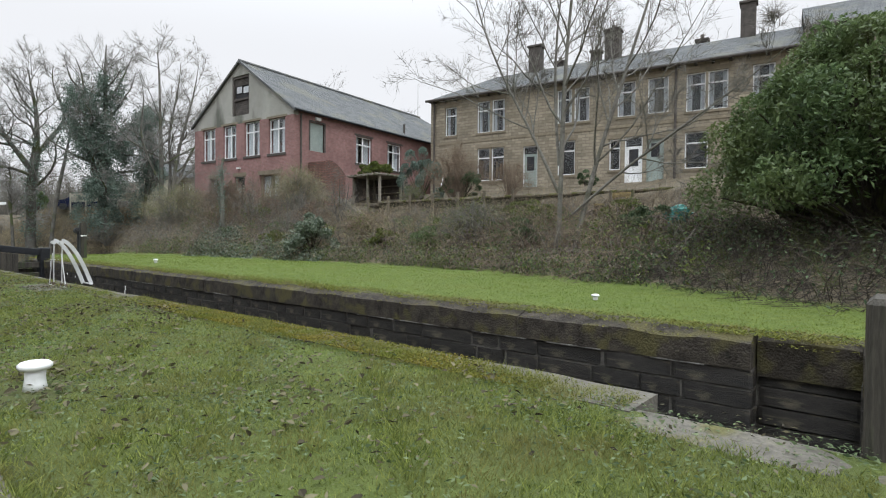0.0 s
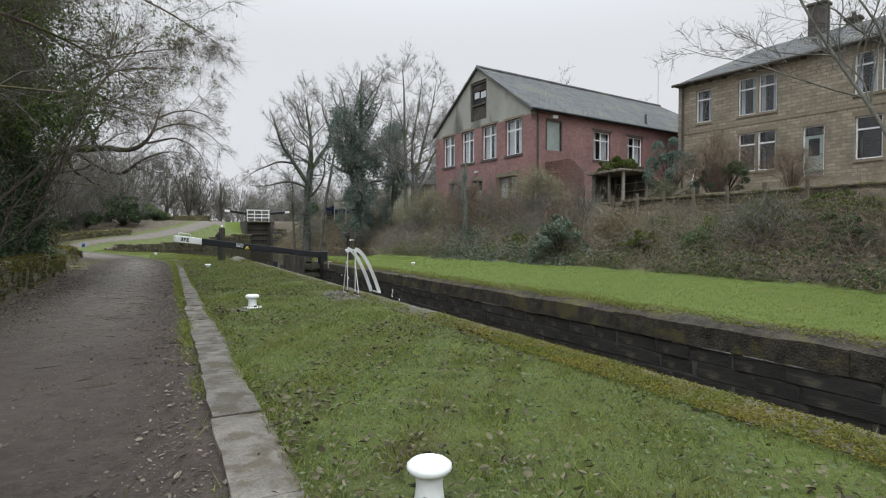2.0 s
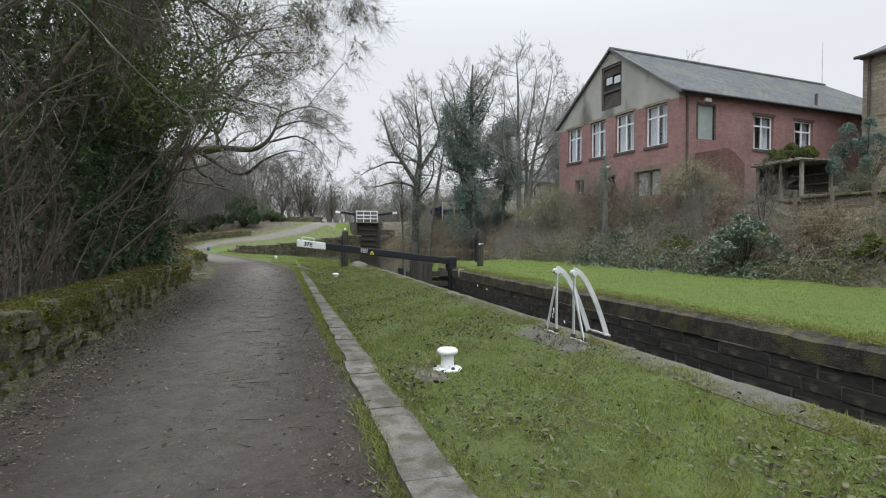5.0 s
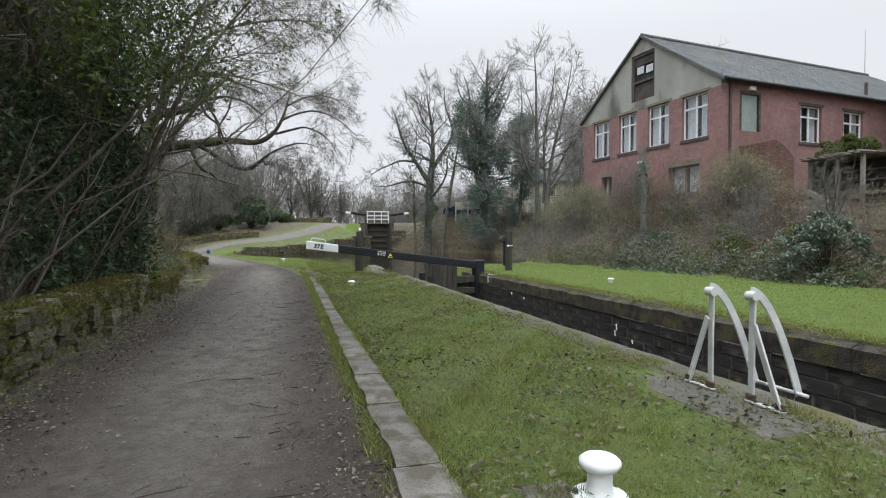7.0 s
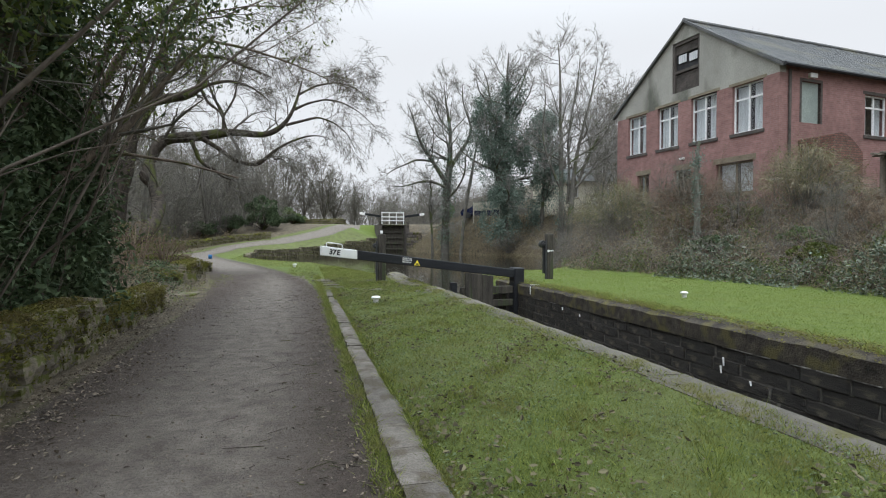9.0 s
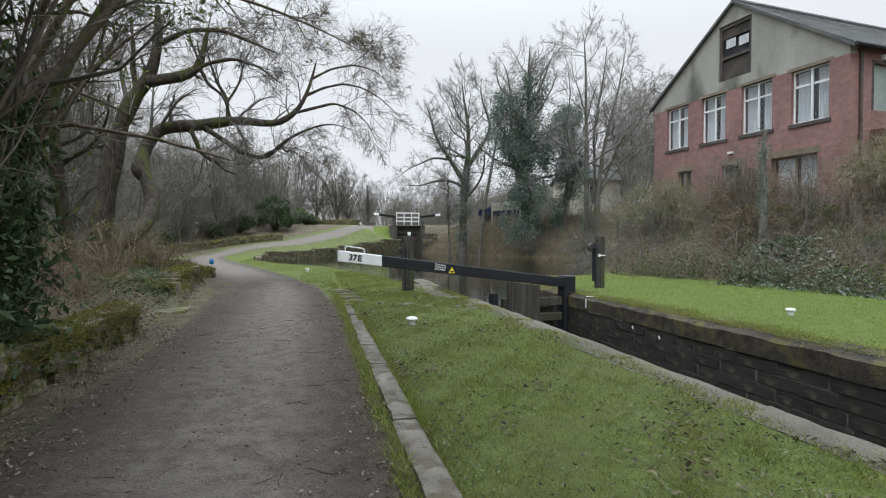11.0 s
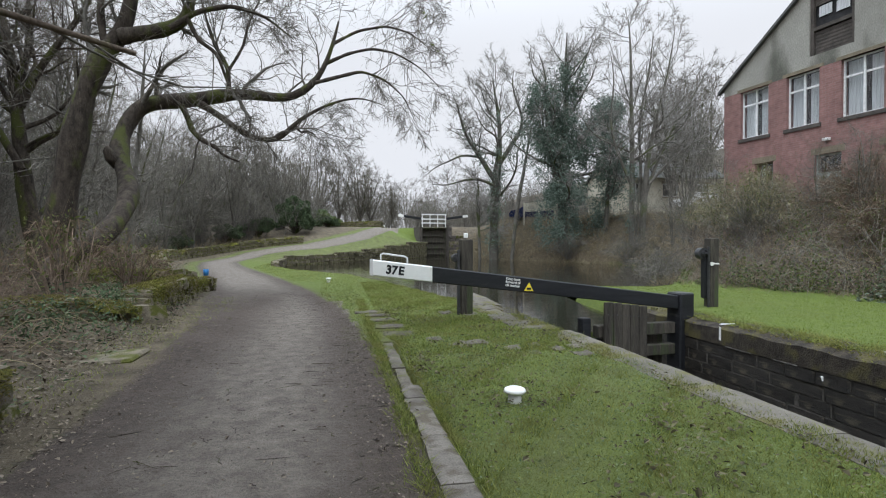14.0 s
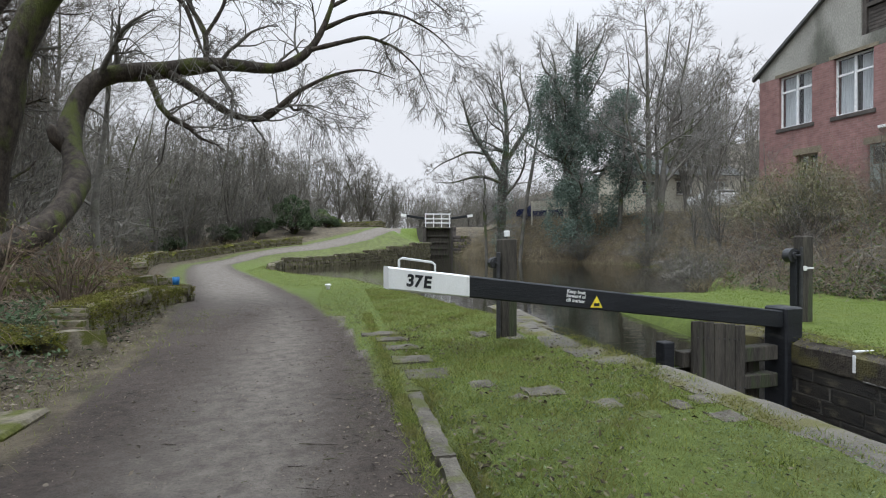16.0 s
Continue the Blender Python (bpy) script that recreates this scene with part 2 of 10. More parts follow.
M_olivetwig = leaf_mat("fine_olive_twig", (0.15, 0.135, 0.085), (0.34, 0.305, 0.20), 0.9, 0.1, 0.0)
# grey-green ivy, lightened further so its colour takes in distance haze
M_farivy = leaf_mat("grey_ivy_air_haze", (0.085, 0.125, 0.100), (0.235, 0.29, 0.24), 0.65, 0.2, 0.35)
M_holly = leaf_mat("evergreen_leaf", (0.045, 0.08, 0.03), (0.155, 0.22, 0.088), 0.45, 0.35, 0.4, (0.13, 0.145, 0.05), 0.7)
M_privet = leaf_mat("olive_leaf", (0.05, 0.075, 0.015), (0.14, 0.16, 0.03), 0.5, 0.35, 0.25)
M_blade = leaf_mat("grass_blade", (0.050, 0.077, 0.012), (0.275, 0.310, 0.080), 0.65, 0.15, 0.4, (0.185, 0.168, 0.062), 3.0)
M_blade_far = leaf_mat("mown_grass_blade", (0.085, 0.130, 0.014), (0.165, 0.225, 0.032), 0.65, 0.15, 0.25, (0.165, 0.165, 0.04), 0.8)
M_litter = leaf_mat("fallen_leaf", (0.038, 0.029, 0.022), (0.26, 0.215, 0.165), 0.75, 0.25, 0.1)
M_turfleaf = leaf_mat("dead_olive_leaf", (0.024, 0.019, 0.012), (0.185, 0.165, 0.098), 0.8, 0.15, 0.15)
M_weed = leaf_mat("turf_weed_leaf", (0.045, 0.075, 0.028), (0.18, 0.225, 0.11), 0.6, 0.3, 0.3)
M_slate = mat("roof_slate", (0.066, 0.068, 0.069), (0.122, 0.123, 0.121), 2.0, 0.7, 0.3, 30, (0.125, 0.122, 0.10), 0.3, 0.7, rnd=0.1, spec=0.35)
# mill plaster, red brick and terrace sandstone: colours paled to take in distance haze
M_plaster = mat("grey_plaster", (0.25, 0.242, 0.216), (0.35, 0.34, 0.305), 0.8, 0.95, 0.2, 30, (0.12, 0.12, 0.10), 0.35, 0.5, stretch=(1, 1, 0.5))
M_brick = coursed_mat("red_painted_brick", (0.305, 0.168, 0.155), (0.245, 0.136, 0.125), (0.285, 0.192, 0.178), 0.23, 0.075, 0.008, 0.85, (0.12, 0.068, 0.06), 0.5)
M_oldbrick = coursed_mat("weathered_red_brick", (0.24, 0.115, 0.09), (0.16, 0.08, 0.065), (0.10, 0.075, 0.065), 0.23, 0.085, 0.014, 0.9, (0.06, 0.04, 0.035), 0.5)
M_stone = coursed_mat("sandstone_courses", (0.35, 0.30, 0.225), (0.245, 0.208, 0.155), (0.19, 0.165, 0.13), 0.42, 0.17, 0.014, 0.9, (0.05, 0.042, 0.03), 0.5)
M_terrace = coursed_mat("garden_wall_stone", (0.10, 0.085, 0.06), (0.06, 0.052, 0.038), (0.03, 0.026, 0.02), 0.35, 0.14, 0.02, 0.95, (0.04, 0.045, 0.02), 0.6)
M_lintel = mat("sandstone_dressing", (0.16, 0.135, 0.095), (0.24, 0.20, 0.145), 3, 0.9, 0.2, 40, rnd=0.12)
M_sootstone = mat("sooty_stone", (0.05, 0.044, 0.04), (0.11, 0.095, 0.085), 3, 0.9, 0.3, 40)
M_upvc = mat("white_frame", (0.70, 0.70, 0.70), (0.80, 0.80, 0.80), 2, 0.4, 0.0, 20)
M_door = mat("grey_green_door", (0.22, 0.26, 0.24), (0.30, 0.34, 0.31), 2, 0.6, 0.1, 20)
# paler than plain net: the sky's reflection in the panes is added here
M_curtain = mat("net_with_sky_sheen", (0.42, 0.43, 0.45), (0.68, 0.69, 0.71), 3, 0.95, 0.3, 12, stretch=(9, 9, 0.3))
# colour of an unlit room: the shade indoors is put into it
M_roomshade = mat("room_shade_tone", (0.02, 0.02, 0.022), (0.05, 0.05, 0.052), 1, 0.95, 0.0, 8)
M_timber = mat("grey_fence_timber", (0.15, 0.137, 0.112), (0.27, 0.245, 0.20), 3, 0.9, 0.3, 40, (0.08, 0.085, 0.04), 0.2, 2.0, stretch=(1, 1, 1), rnd=0.2)
M_fence = mat("brown_fence_timber", (0.075, 0.063, 0.046), (0.16, 0.135, 0.10), 3, 0.9, 0.3, 40, (0.07, 0.075, 0.03), 0.3, 2.0, rnd=0.2)
M_blue = mat("blue_plastic", (0.02, 0.13, 0.33), (0.03, 0.17, 0.40), 4, 0.4, 0.0, 20)
M_yellow = mat("yellow_sign", (0.70, 0.55, 0.03), (0.75, 0.60, 0.05), 4, 0.5, 0.0, 20)
M_ochrewood = mat("ochre_timber", (0.20, 0.145, 0.06), (0.34, 0.26, 0.12), 3, 0.8, 0.3, 40, (0.12, 0.11, 0.05), 0.2, 3.0, rnd=0.2)
M_teal = mat("teal_plastic", (0.03, 0.16, 0.14), (0.06, 0.24, 0.21), 5, 0.45, 0.1, 20)
M_cream = mat("cream_plaster", (0.42, 0.39, 0.31), (0.54, 0.51, 0.42), 1, 0.9, 0.1, 20)


def glass_mat(name, tint, rough=0.05):
    m = bpy.data.materials.new(name)
    m.use_nodes = True
    p = m.node_tree.nodes["Principled BSDF"]
    p.inputs["Base Color"].default_value = (*tint, 1)
    p.inputs["Roughness"].default_value = rough
    p.inputs["Transmission Weight"].default_value = 1.0
    p.inputs["IOR"].default_value = 1.45
    return m


M_glass = glass_mat("window_glass", (0.9, 0.93, 0.93))


def water_mat():
    m = bpy.data.materials.new("dark_canal_water")
    m.use_nodes = True
    n, l = m.node_tree.nodes, m.node_tree.links
    p = n["Principled BSDF"]
    p.inputs["Base Color"].default_value = (0.016, 0.014, 0.009, 1)
    p.inputs["Roughness"].default_value, p.inputs["IOR"].default_value = 0.04, 1.33
    tc = n.new("ShaderNodeTexCoord")
    mp = n.new("ShaderNodeMapping")
    mp.inputs["Scale"].default_value = (1.0, 2.2, 1)
    l.new(tc.outputs["Object"], mp.inputs[0])
    a = n.new("ShaderNodeTexNoise")
    a.inputs["Scale"].default_value, a.inputs["Detail"].default_value = 2.4, 4
    l.new(mp.outputs[0], a.inputs["Vector"])
    b = n.new("ShaderNodeBump")
    b.inputs["Strength"].default_value, b.inputs["Distance"].default_value = 0.22, 0.02
    l.new(a.outputs["Fac"], b.inputs["Height"])
    l.new(b.outputs[0], p.inputs["Normal"])
    return m


M_water = water_mat()


def ground_mat():
    """One sheet: meadow, trodden earth and leafy woodland floor, blended by painted-on ground kinds and broken up by noise."""
    m = bpy.data.materials.new("ground_cover")
    m.use_nodes = True
    n, l = m.node_tree.nodes, m.node_tree.links
    p = n["Principled BSDF"]
    tc = n.new("ShaderNodeTexCoord")
    at = n.new("ShaderNodeAttribute")
    at.attribute_name = "kinds"
    se = n.new("ShaderNodeSeparateColor")
    l.new(at.outputs["Color"], se.inputs[0])

    def noise_ramp(scale, c1, c2, lo=0.35, hi=0.65, detail=8):
        a = n.new("ShaderNodeTexNoise")
        a.inputs["Scale"].default_value, a.inputs["Detail"].default_value, a.inputs["Roughness"].default_value = scale, detail, 0.7
        l.new(tc.outputs["Object"], a.inputs["Vector"])
        r = n.new("ShaderNodeValToRGB")
        r.color_ramp.elements[0].position, r.color_ramp.elements[1].position = lo, hi
        r.color_ramp.elements[0].color, r.color_ramp.elements[1].color = (*c1, 1), (*c2, 1)
        l.new(a.outputs["Fac"], r.inputs[0])
        return a, r

    an, grass = noise_ramp(2.5, (0.075, 0.078, 0.030), (0.135, 0.160, 0.046))
    bn, dirt = noise_ramp(11.0, (0.036, 0.026, 0.021), (0.102, 0.079, 0.065))
    cn, wood = noise_ramp(3.0, (0.055, 0.045, 0.031), (0.155, 0.124, 0.083))
    dn, speck = noise_ramp(55.0, (0, 0, 0), (1, 1, 1), 0.3, 0.7, 4)
    en, bare = noise_ramp(0.6, (0.044, 0.034, 0.028), (0.106, 0.085, 0.072))
    md = n.new("ShaderNodeMixRGB")
    md.inputs[0].default_value = 0.5
    l.new(dirt.outputs[0], md.inputs[1])
    l.new(bare.outputs[0], md.inputs[2])
    fn, dry = noise_ramp(7.0, (0.118, 0.100, 0.084), (0.232, 0.203, 0.174))
    mdry = n.new("ShaderNodeMixRGB")
    l.new(se.outputs[2], mdry.inputs[0])
    l.new(md.outputs[0], mdry.inputs[1])
    l.new(dry.outputs[0], mdry.inputs[2])
    md = mdry

    def edge(sock):
        ad = n.new("ShaderNodeMath")
        ad.operation = "ADD"
        su = n.new("ShaderNodeMath")
        su.operation, su.inputs[1].default_value = "SUBTRACT", 0.5
        l.new(dn.outputs["Fac"], su.inputs[0])
        s2 = n.new("ShaderNodeMath")
        s2.operation = "ADD"
        su2 = n.new("ShaderNodeMath")
        su2.operation, su2.inputs[1].default_value = "SUBTRACT", 0.5
        l.new(an.outputs["Fac"], su2.inputs[0])
        l.new(su.outputs[0], s2.inputs[0])
        l.new(su2.outputs[0], s2.inputs[1])
        l.new(sock, ad.inputs[0])
        l.new(s2.outputs[0], ad.inputs[1])
        mr = n.new("ShaderNodeMapRange")
        mr.inputs["From Min"].default_value, mr.inputs["From Max"].default_value = 0.35, 0.65
        l.new(ad.outputs[0], mr.inputs[0])
        return mr.outputs[0]

    gn, lush = noise_ramp(6.0, (0.078, 0.110, 0.020), (0.130, 0.168, 0.034))
    mg = n.new("ShaderNodeMixRGB")
    l.new(se.outputs[2], mg.inputs[0])
    l.new(grass.outputs[0], mg.inputs[1])
    l.new(lush.outputs[0], mg.inputs[2])
    m1 = n.new("ShaderNodeMixRGB")
    l.new(edge(se.outputs[0]), m1.inputs[0])
    l.new(mg.outputs[0], m1.inputs[1])
    l.new(md.outputs[0], m1.inputs[2])
    m2 = n.new("ShaderNodeMixRGB")
    l.new(edge(se.outputs[1]), m2.inputs[0])
    l.new(m1.outputs[0], m2.inputs[1])
    l.new(wood.outputs[0], m2.inputs[2])
    hv = n.new("ShaderNodeHueSaturation")
    mr = n.new("ShaderNodeMapRange")
    mr.inputs["To Min"].default_value, mr.inputs["To Max"].default_value = 0.5, 1.5
    l.new(dn.outputs["Fac"], mr.inputs[0])
    l.new(mr.outputs[0], hv.inputs["Value"])
    l.new(m2.outputs[0], hv.inputs["Color"])
    l.new(hv.outputs[0], p.inputs["Base Color"])
    p.inputs["Roughness"].default_value, p.inputs["Specular IOR Level"].default_value = 0.85, 0.25
    ad = n.new("ShaderNodeMath")
    ad.operation = "ADD"
    l.new(dn.outputs["Fac"], ad.inputs[0])
    l.new(bn.outputs["Fac"], ad.inputs[1])
    b = n.new("ShaderNodeBump")
    b.inputs["Strength"].default_value, b.inputs["Distance"].default_value = 0.85, 0.035
    l.new(ad.outputs[0], b.inputs["Height"])
    l.new(b.outputs[0], p.inputs["Normal"])
    return m


M_ground = ground_mat()


# ---- mesh tools ----
class MB:
    """Gathers vertices and faces of one mesh."""

    def __init__(self):
        self.v, self.f = [], []

    def add(self, vs, fs):
        k = len(self.v)
        self.v.extend(vs)
        self.f.extend([tuple(i + k for i in q) for q in fs])
        return self

    def box(self, x0, x1, y0, y1, z0, z1):
        vs = [(x, y, z) for z in (z0, z1) for y in (y0, y1) for x in (x0, x1)]
        return self.add(vs, [(0, 2, 3, 1), (4, 5, 7, 6), (0, 1, 5, 4), (2, 6, 7, 3), (0, 4, 6, 2), (1, 3, 7, 5)])

    def cham(self, x0, x1, y0, y1, z0, z1, c=0.02, jit=0.0, rng=None):
        """A box with chamfered edges and, with jit, uneven corners."""
        vs, idx = [], {}
        for ix, (xa, sx) in enumerate(((x0, 1), (x1, -1))):
            for iy, (ya, sy) in enumerate(((y0, 1), (y1, -1))):
                for iz, (za, sz) in enumerate(((z0, 1), (z1, -1))):
                    d = [(rng.uniform(-jit, jit) if rng else 0) for _ in range(3)]
                    for k in range(3):
                        o = [c * sx, c * sy, c * sz]
                        o[k] = 0
                        idx[ix, iy, iz, k] = len(vs)
                        vs.append((xa + o[0] + d[0], ya + o[1] + d[1], za + o[2] + d[2]))
        fs = []
        for k in range(3):
            a, b = [i for i in range(3) if i != k]
            for s in (0, 1):
                q = []
                for (ia, ib) in ((0, 0), (1, 0), (1, 1), (0, 1)):
                    t = [0, 0, 0]
                    t[k], t[a], t[b] = s, ia, ib
                    q.append(idx[t[0], t[1], t[2], k])
                fs.append(tuple(q))
            for ia in (0, 1):
                for ib in (0, 1):
                    t0, t1 = [0, 0, 0], [0, 0, 0]
                    t0[a] = t1[a] = ia
                    t0[b] = t1[b] = ib
                    t1[k] = 1
                    fs.append((idx[(*t0, a)], idx[(*t1, a)], idx[(*t1, b)], idx[(*t0, b)]))
        for ix in (0, 1):
            for iy in (0, 1):
                for iz in (0, 1):
                    fs.append((idx[ix, iy, iz, 0], idx[ix, iy, iz, 1], idx[ix, iy, iz, 2]))
        return self.add(vs, fs)

    def tube(self, pts, radii, n=6, caps=True):
        """A tapered tube along points."""
        k = len(self.v)
        m = len(pts)
        ref = None
        for i in range(m):
            a, b = pts[max(i - 1, 0)], pts[min(i + 1, m - 1)]
            d = (b[0] - a[0], b[1] - a[1], b[2] - a[2])
            L = math.sqrt(d[0] ** 2 + d[1] ** 2 + d[2] ** 2) or 1e-6
            d = (d[0] / L, d[1] / L, d[2] / L)
            if ref is None:
                ref = (1, 0, 0) if abs(d[0]) < 0.8 else (0, 1, 0)
            t = ref[0] * d[0] + ref[1] * d[1] + ref[2] * d[2]
            u = (ref[0] - t * d[0], ref[1] - t * d[1], ref[2] - t * d[2])
            L = math.sqrt(u[0] ** 2 + u[1] ** 2 + u[2] ** 2) or 1e-6
            u = (u[0] / L, u[1] / L, u[2] / L)
            w = (d[1] * u[2] - d[2] * u[1], d[2] * u[0] - d[0] * u[2], d[0] * u[1] - d[1] * u[0])
            ref = u
            p, r = pts[i], radii[i]
            for j in range(n):
                c, s = math.cos(6.28319 * j / n) * r, math.sin(6.28319 * j / n) * r
                self.v.append((p[0] + u[0] * c + w[0] * s, p[1] + u[1] * c + w[1] * s, p[2] + u[2] * c + w[2] * s))
        for i in range(m - 1):
            for j in range(n):
                j2 = (j + 1) % n
                self.f.append((k + i * n + j, k + i * n + j2, k + (i + 1) * n + j2, k + (i + 1) * n + j))
        if caps:
            self.f.append(tuple(k + j for j in reversed(range(n))))
            self.f.append(tuple(k + (m - 1) * n + j for j in range(n)))
        return self

    def lathe(self, cx, cy, prof, n=20):
        """Turned shape: prof is a list of (radius, z)."""
        k = len(self.v)
        for r, z in prof:
            for j in range(n):
                self.v.append((cx + r * math.cos(6.28319 * j / n), cy + r * math.sin(6.28319 * j / n), z))
        for i in range(len(prof) - 1):
            for j in range(n):
                j2 = (j + 1) % n
                self.f.append((k + i * n + j, k + i * n + j2, k + (i + 1) * n + j2, k + (i + 1) * n + j))
        self.f.append(tuple(k + j for j in reversed(range(n))))
        self.f.append(tuple(k + (len(prof) - 1) * n + j for j in range(n)))
        return self

    def move(self, m):
        self.v = [tuple(m @ Vector(p)) for p in self.v]
        return self

    def mesh(self, name, material, smooth=False):
        me = bpy.data.meshes.new(name)
        me.from_pydata(self.v, [], self.f)
        me.materials.append(material)
        bm = bmesh.new()
        bm.from_mesh(me)
        bmesh.ops.recalc_face_normals(bm, faces=bm.faces)
        bm.to_mesh(me)
        bm.free()
        if smooth:
            me.polygons.foreach_set("use_smooth", [True] * len(me.polygons))
        me.update()
        return me


def part(name, mb, material, parent=None, label="", smooth=False):
    """One mesh object under its thing; with no parent it is a thing itself."""
    ob = new(name, mb.mesh(name, material, smooth) if isinstance(mb, MB) else mb)
    if parent:
        ob.parent = parent
    if label:
        ob["label"] = label
    return ob


def np_mesh(name, verts, k, material):
    """Many separate k-cornered faces from an array (n, k, 3)."""
    n = len(verts)
    me = bpy.data.meshes.new(name)
    me.vertices.add(n * k)
    me.vertices.foreach_set("co", verts.reshape(-1).astype(np.float32))
    me.loops.add(n * k)
    me.loops.foreach_set("vertex_index", np.arange(n * k, dtype=np.int32))
    me.polygons.add(n)
    me.polygons.foreach_set("loop_start", np.arange(0, n * k, k, dtype=np.int32))
    me.materials.append(material)
    me.update(calc_edges=True)
    return me


def empty(name, x, y, z=0.0, rz=0.0):
    e = new(name)
    e.matrix_world = pose(x, y, z, 0, 0, rz)
    return e


def leaves(rng, centres, size, spread=1.0, flat=0.0):
    """Leaf faces (n, 4, 3) at centres, turned at random; flat: 1 lies level."""
    n = len(centres)
    a = rng.normal(size=(n, 3))
    a[:, 2] *= (1 - flat)
    a /= np.linalg.norm(a, axis=1, keepdims=True) + 1e-9
    b = rng.normal(size=(n, 3))
    b[:, 2] *= (1 - flat)
    b -= a * np.sum(a * b, axis=1, keepdims=True)
    b /= np.linalg.norm(b, axis=1, keepdims=True) + 1e-9
    s = size * rng.uniform(0.6, 1.4, (n, 1))
    w = s * 0.38
    c = np.cross(a, b) * s * 0.22
    return np.stack([centres - a * s, centres + b * w - c, centres + a * s, centres - b * w - c], axis=1)

# ---- ground ----
WATER = -0.35
BASIN = np.array([(2.45, 21.9), (2.68, 23.0), (2.73, 23.4), (2.25, 25.5), (1.6, 29.0), (0.67, 32.6), (-1.2, 36.0), (-2.7, 40), (-3.1, 43), (-3.1, 47.7), (0.0, 53.0), (4.0, 59.5),
                  (8.3, 66.0), (8.3, 69.2), (10.97, 69.2), (10.97, 65.5), (13.1, 57.0), (15.5, 51.4), (17.4, 47.2), (17.2, 41.0), (15.0, 36.0), (11.2, 31.2), (9.6, 28.6), (8.2, 27.55), (6.8, 27.95),
                  (5.8, 27.3), (5.45, 25.6), (5.12, 23.4), (5.04, 22.7), (5.04, 21.9)])
TRACK = np.array([(-0.68, -30), (-0.68, 17), (-0.95, 22), (-1.6, 26), (-2.8, 30.8), (-3.8, 34.4), (-5.1, 39.3), (-6.1, 44), (-6.25, 48), (-5.35, 52), (-3.8, 54), (-1.95, 55.7), (0.05, 58.6), (1.95, 61.7), (4.6, 67.4), (6.0, 73), (7.4, 95), (8, 130)])


def seg_dist(px, py, poly, closed):
    """Distance from points to a polyline."""
    d = np.full(px.shape, 1e9)
    m = len(poly)
    for i in range(m if closed else m - 1):
        a, b = poly[i], poly[(i + 1) % m]
        e = b - a
        t = np.clip(((px - a[0]) * e[0] + (py - a[1]) * e[1]) / (e @ e), 0, 1)
        d = np.minimum(d, np.hypot(px - a[0] - t * e[0], py - a[1] - t * e[1]))
    return d


def basin_dist(px, py):
    """Signed distance to the water's edge, negative over the water."""
    d = seg_dist(px, py, BASIN, True)
    inside = np.zeros(px.shape, bool)
    m = len(BASIN)
    for i in range(m):
        (xa, ya), (xb, yb) = BASIN[i], BASIN[(i + 1) % m]
        if ya != yb:
            c = (ya > py) != (yb > py)
            inside ^= c & (px < (xb - xa) * (py - ya) / (yb - ya) + xa)
    return np.where(inside, -d, d)


def smooth(a, b, v):
    t = np.clip((v - a) / (b - a), 0, 1)
    return t * t * (3 - 2 * t)


def lumps(x, y, s, seed=0.0):
    """Cheap smooth unevenness, about -1 to 1."""
    return (np.sin(x * s + 1.3 + seed) * np.cos(y * s * 0.83 + seed * 2.1) + 0.6 * np.sin(x * s * 2.3 - y * s * 1.7 + seed) + 0.4 * np.cos(x * s * 3.1 + y * s * 4.3 + 2 * seed)) / 2.0


def track_z(y):
    return np.interp(y, [-30, 0, 1.5, 4, 8, 13, 18, 22], [-1.2, -0.34, -0.25, -0.13, -0.075, -0.035, -0.015, -0.01])


def foot_x(y):
    """Where the far bank begins to rise."""
    return np.interp(y, [-20, -4, 1.4, 3.6, 7.8, 14.6, 21.7, 23.0, 24.5, 26.0, 27.4, 28.6, 31, 36, 41, 47, 51.4, 57, 65.5, 70, 90], [6.6, 6.7, 7.55, 8.75, 10.35, 11.1, 10.5, 10.15, 9.75, 9.35, 9.1, 9.9, 11.9, 15, 17.2, 17.4, 15.5, 13.1, 11.2, 11.2, 14])


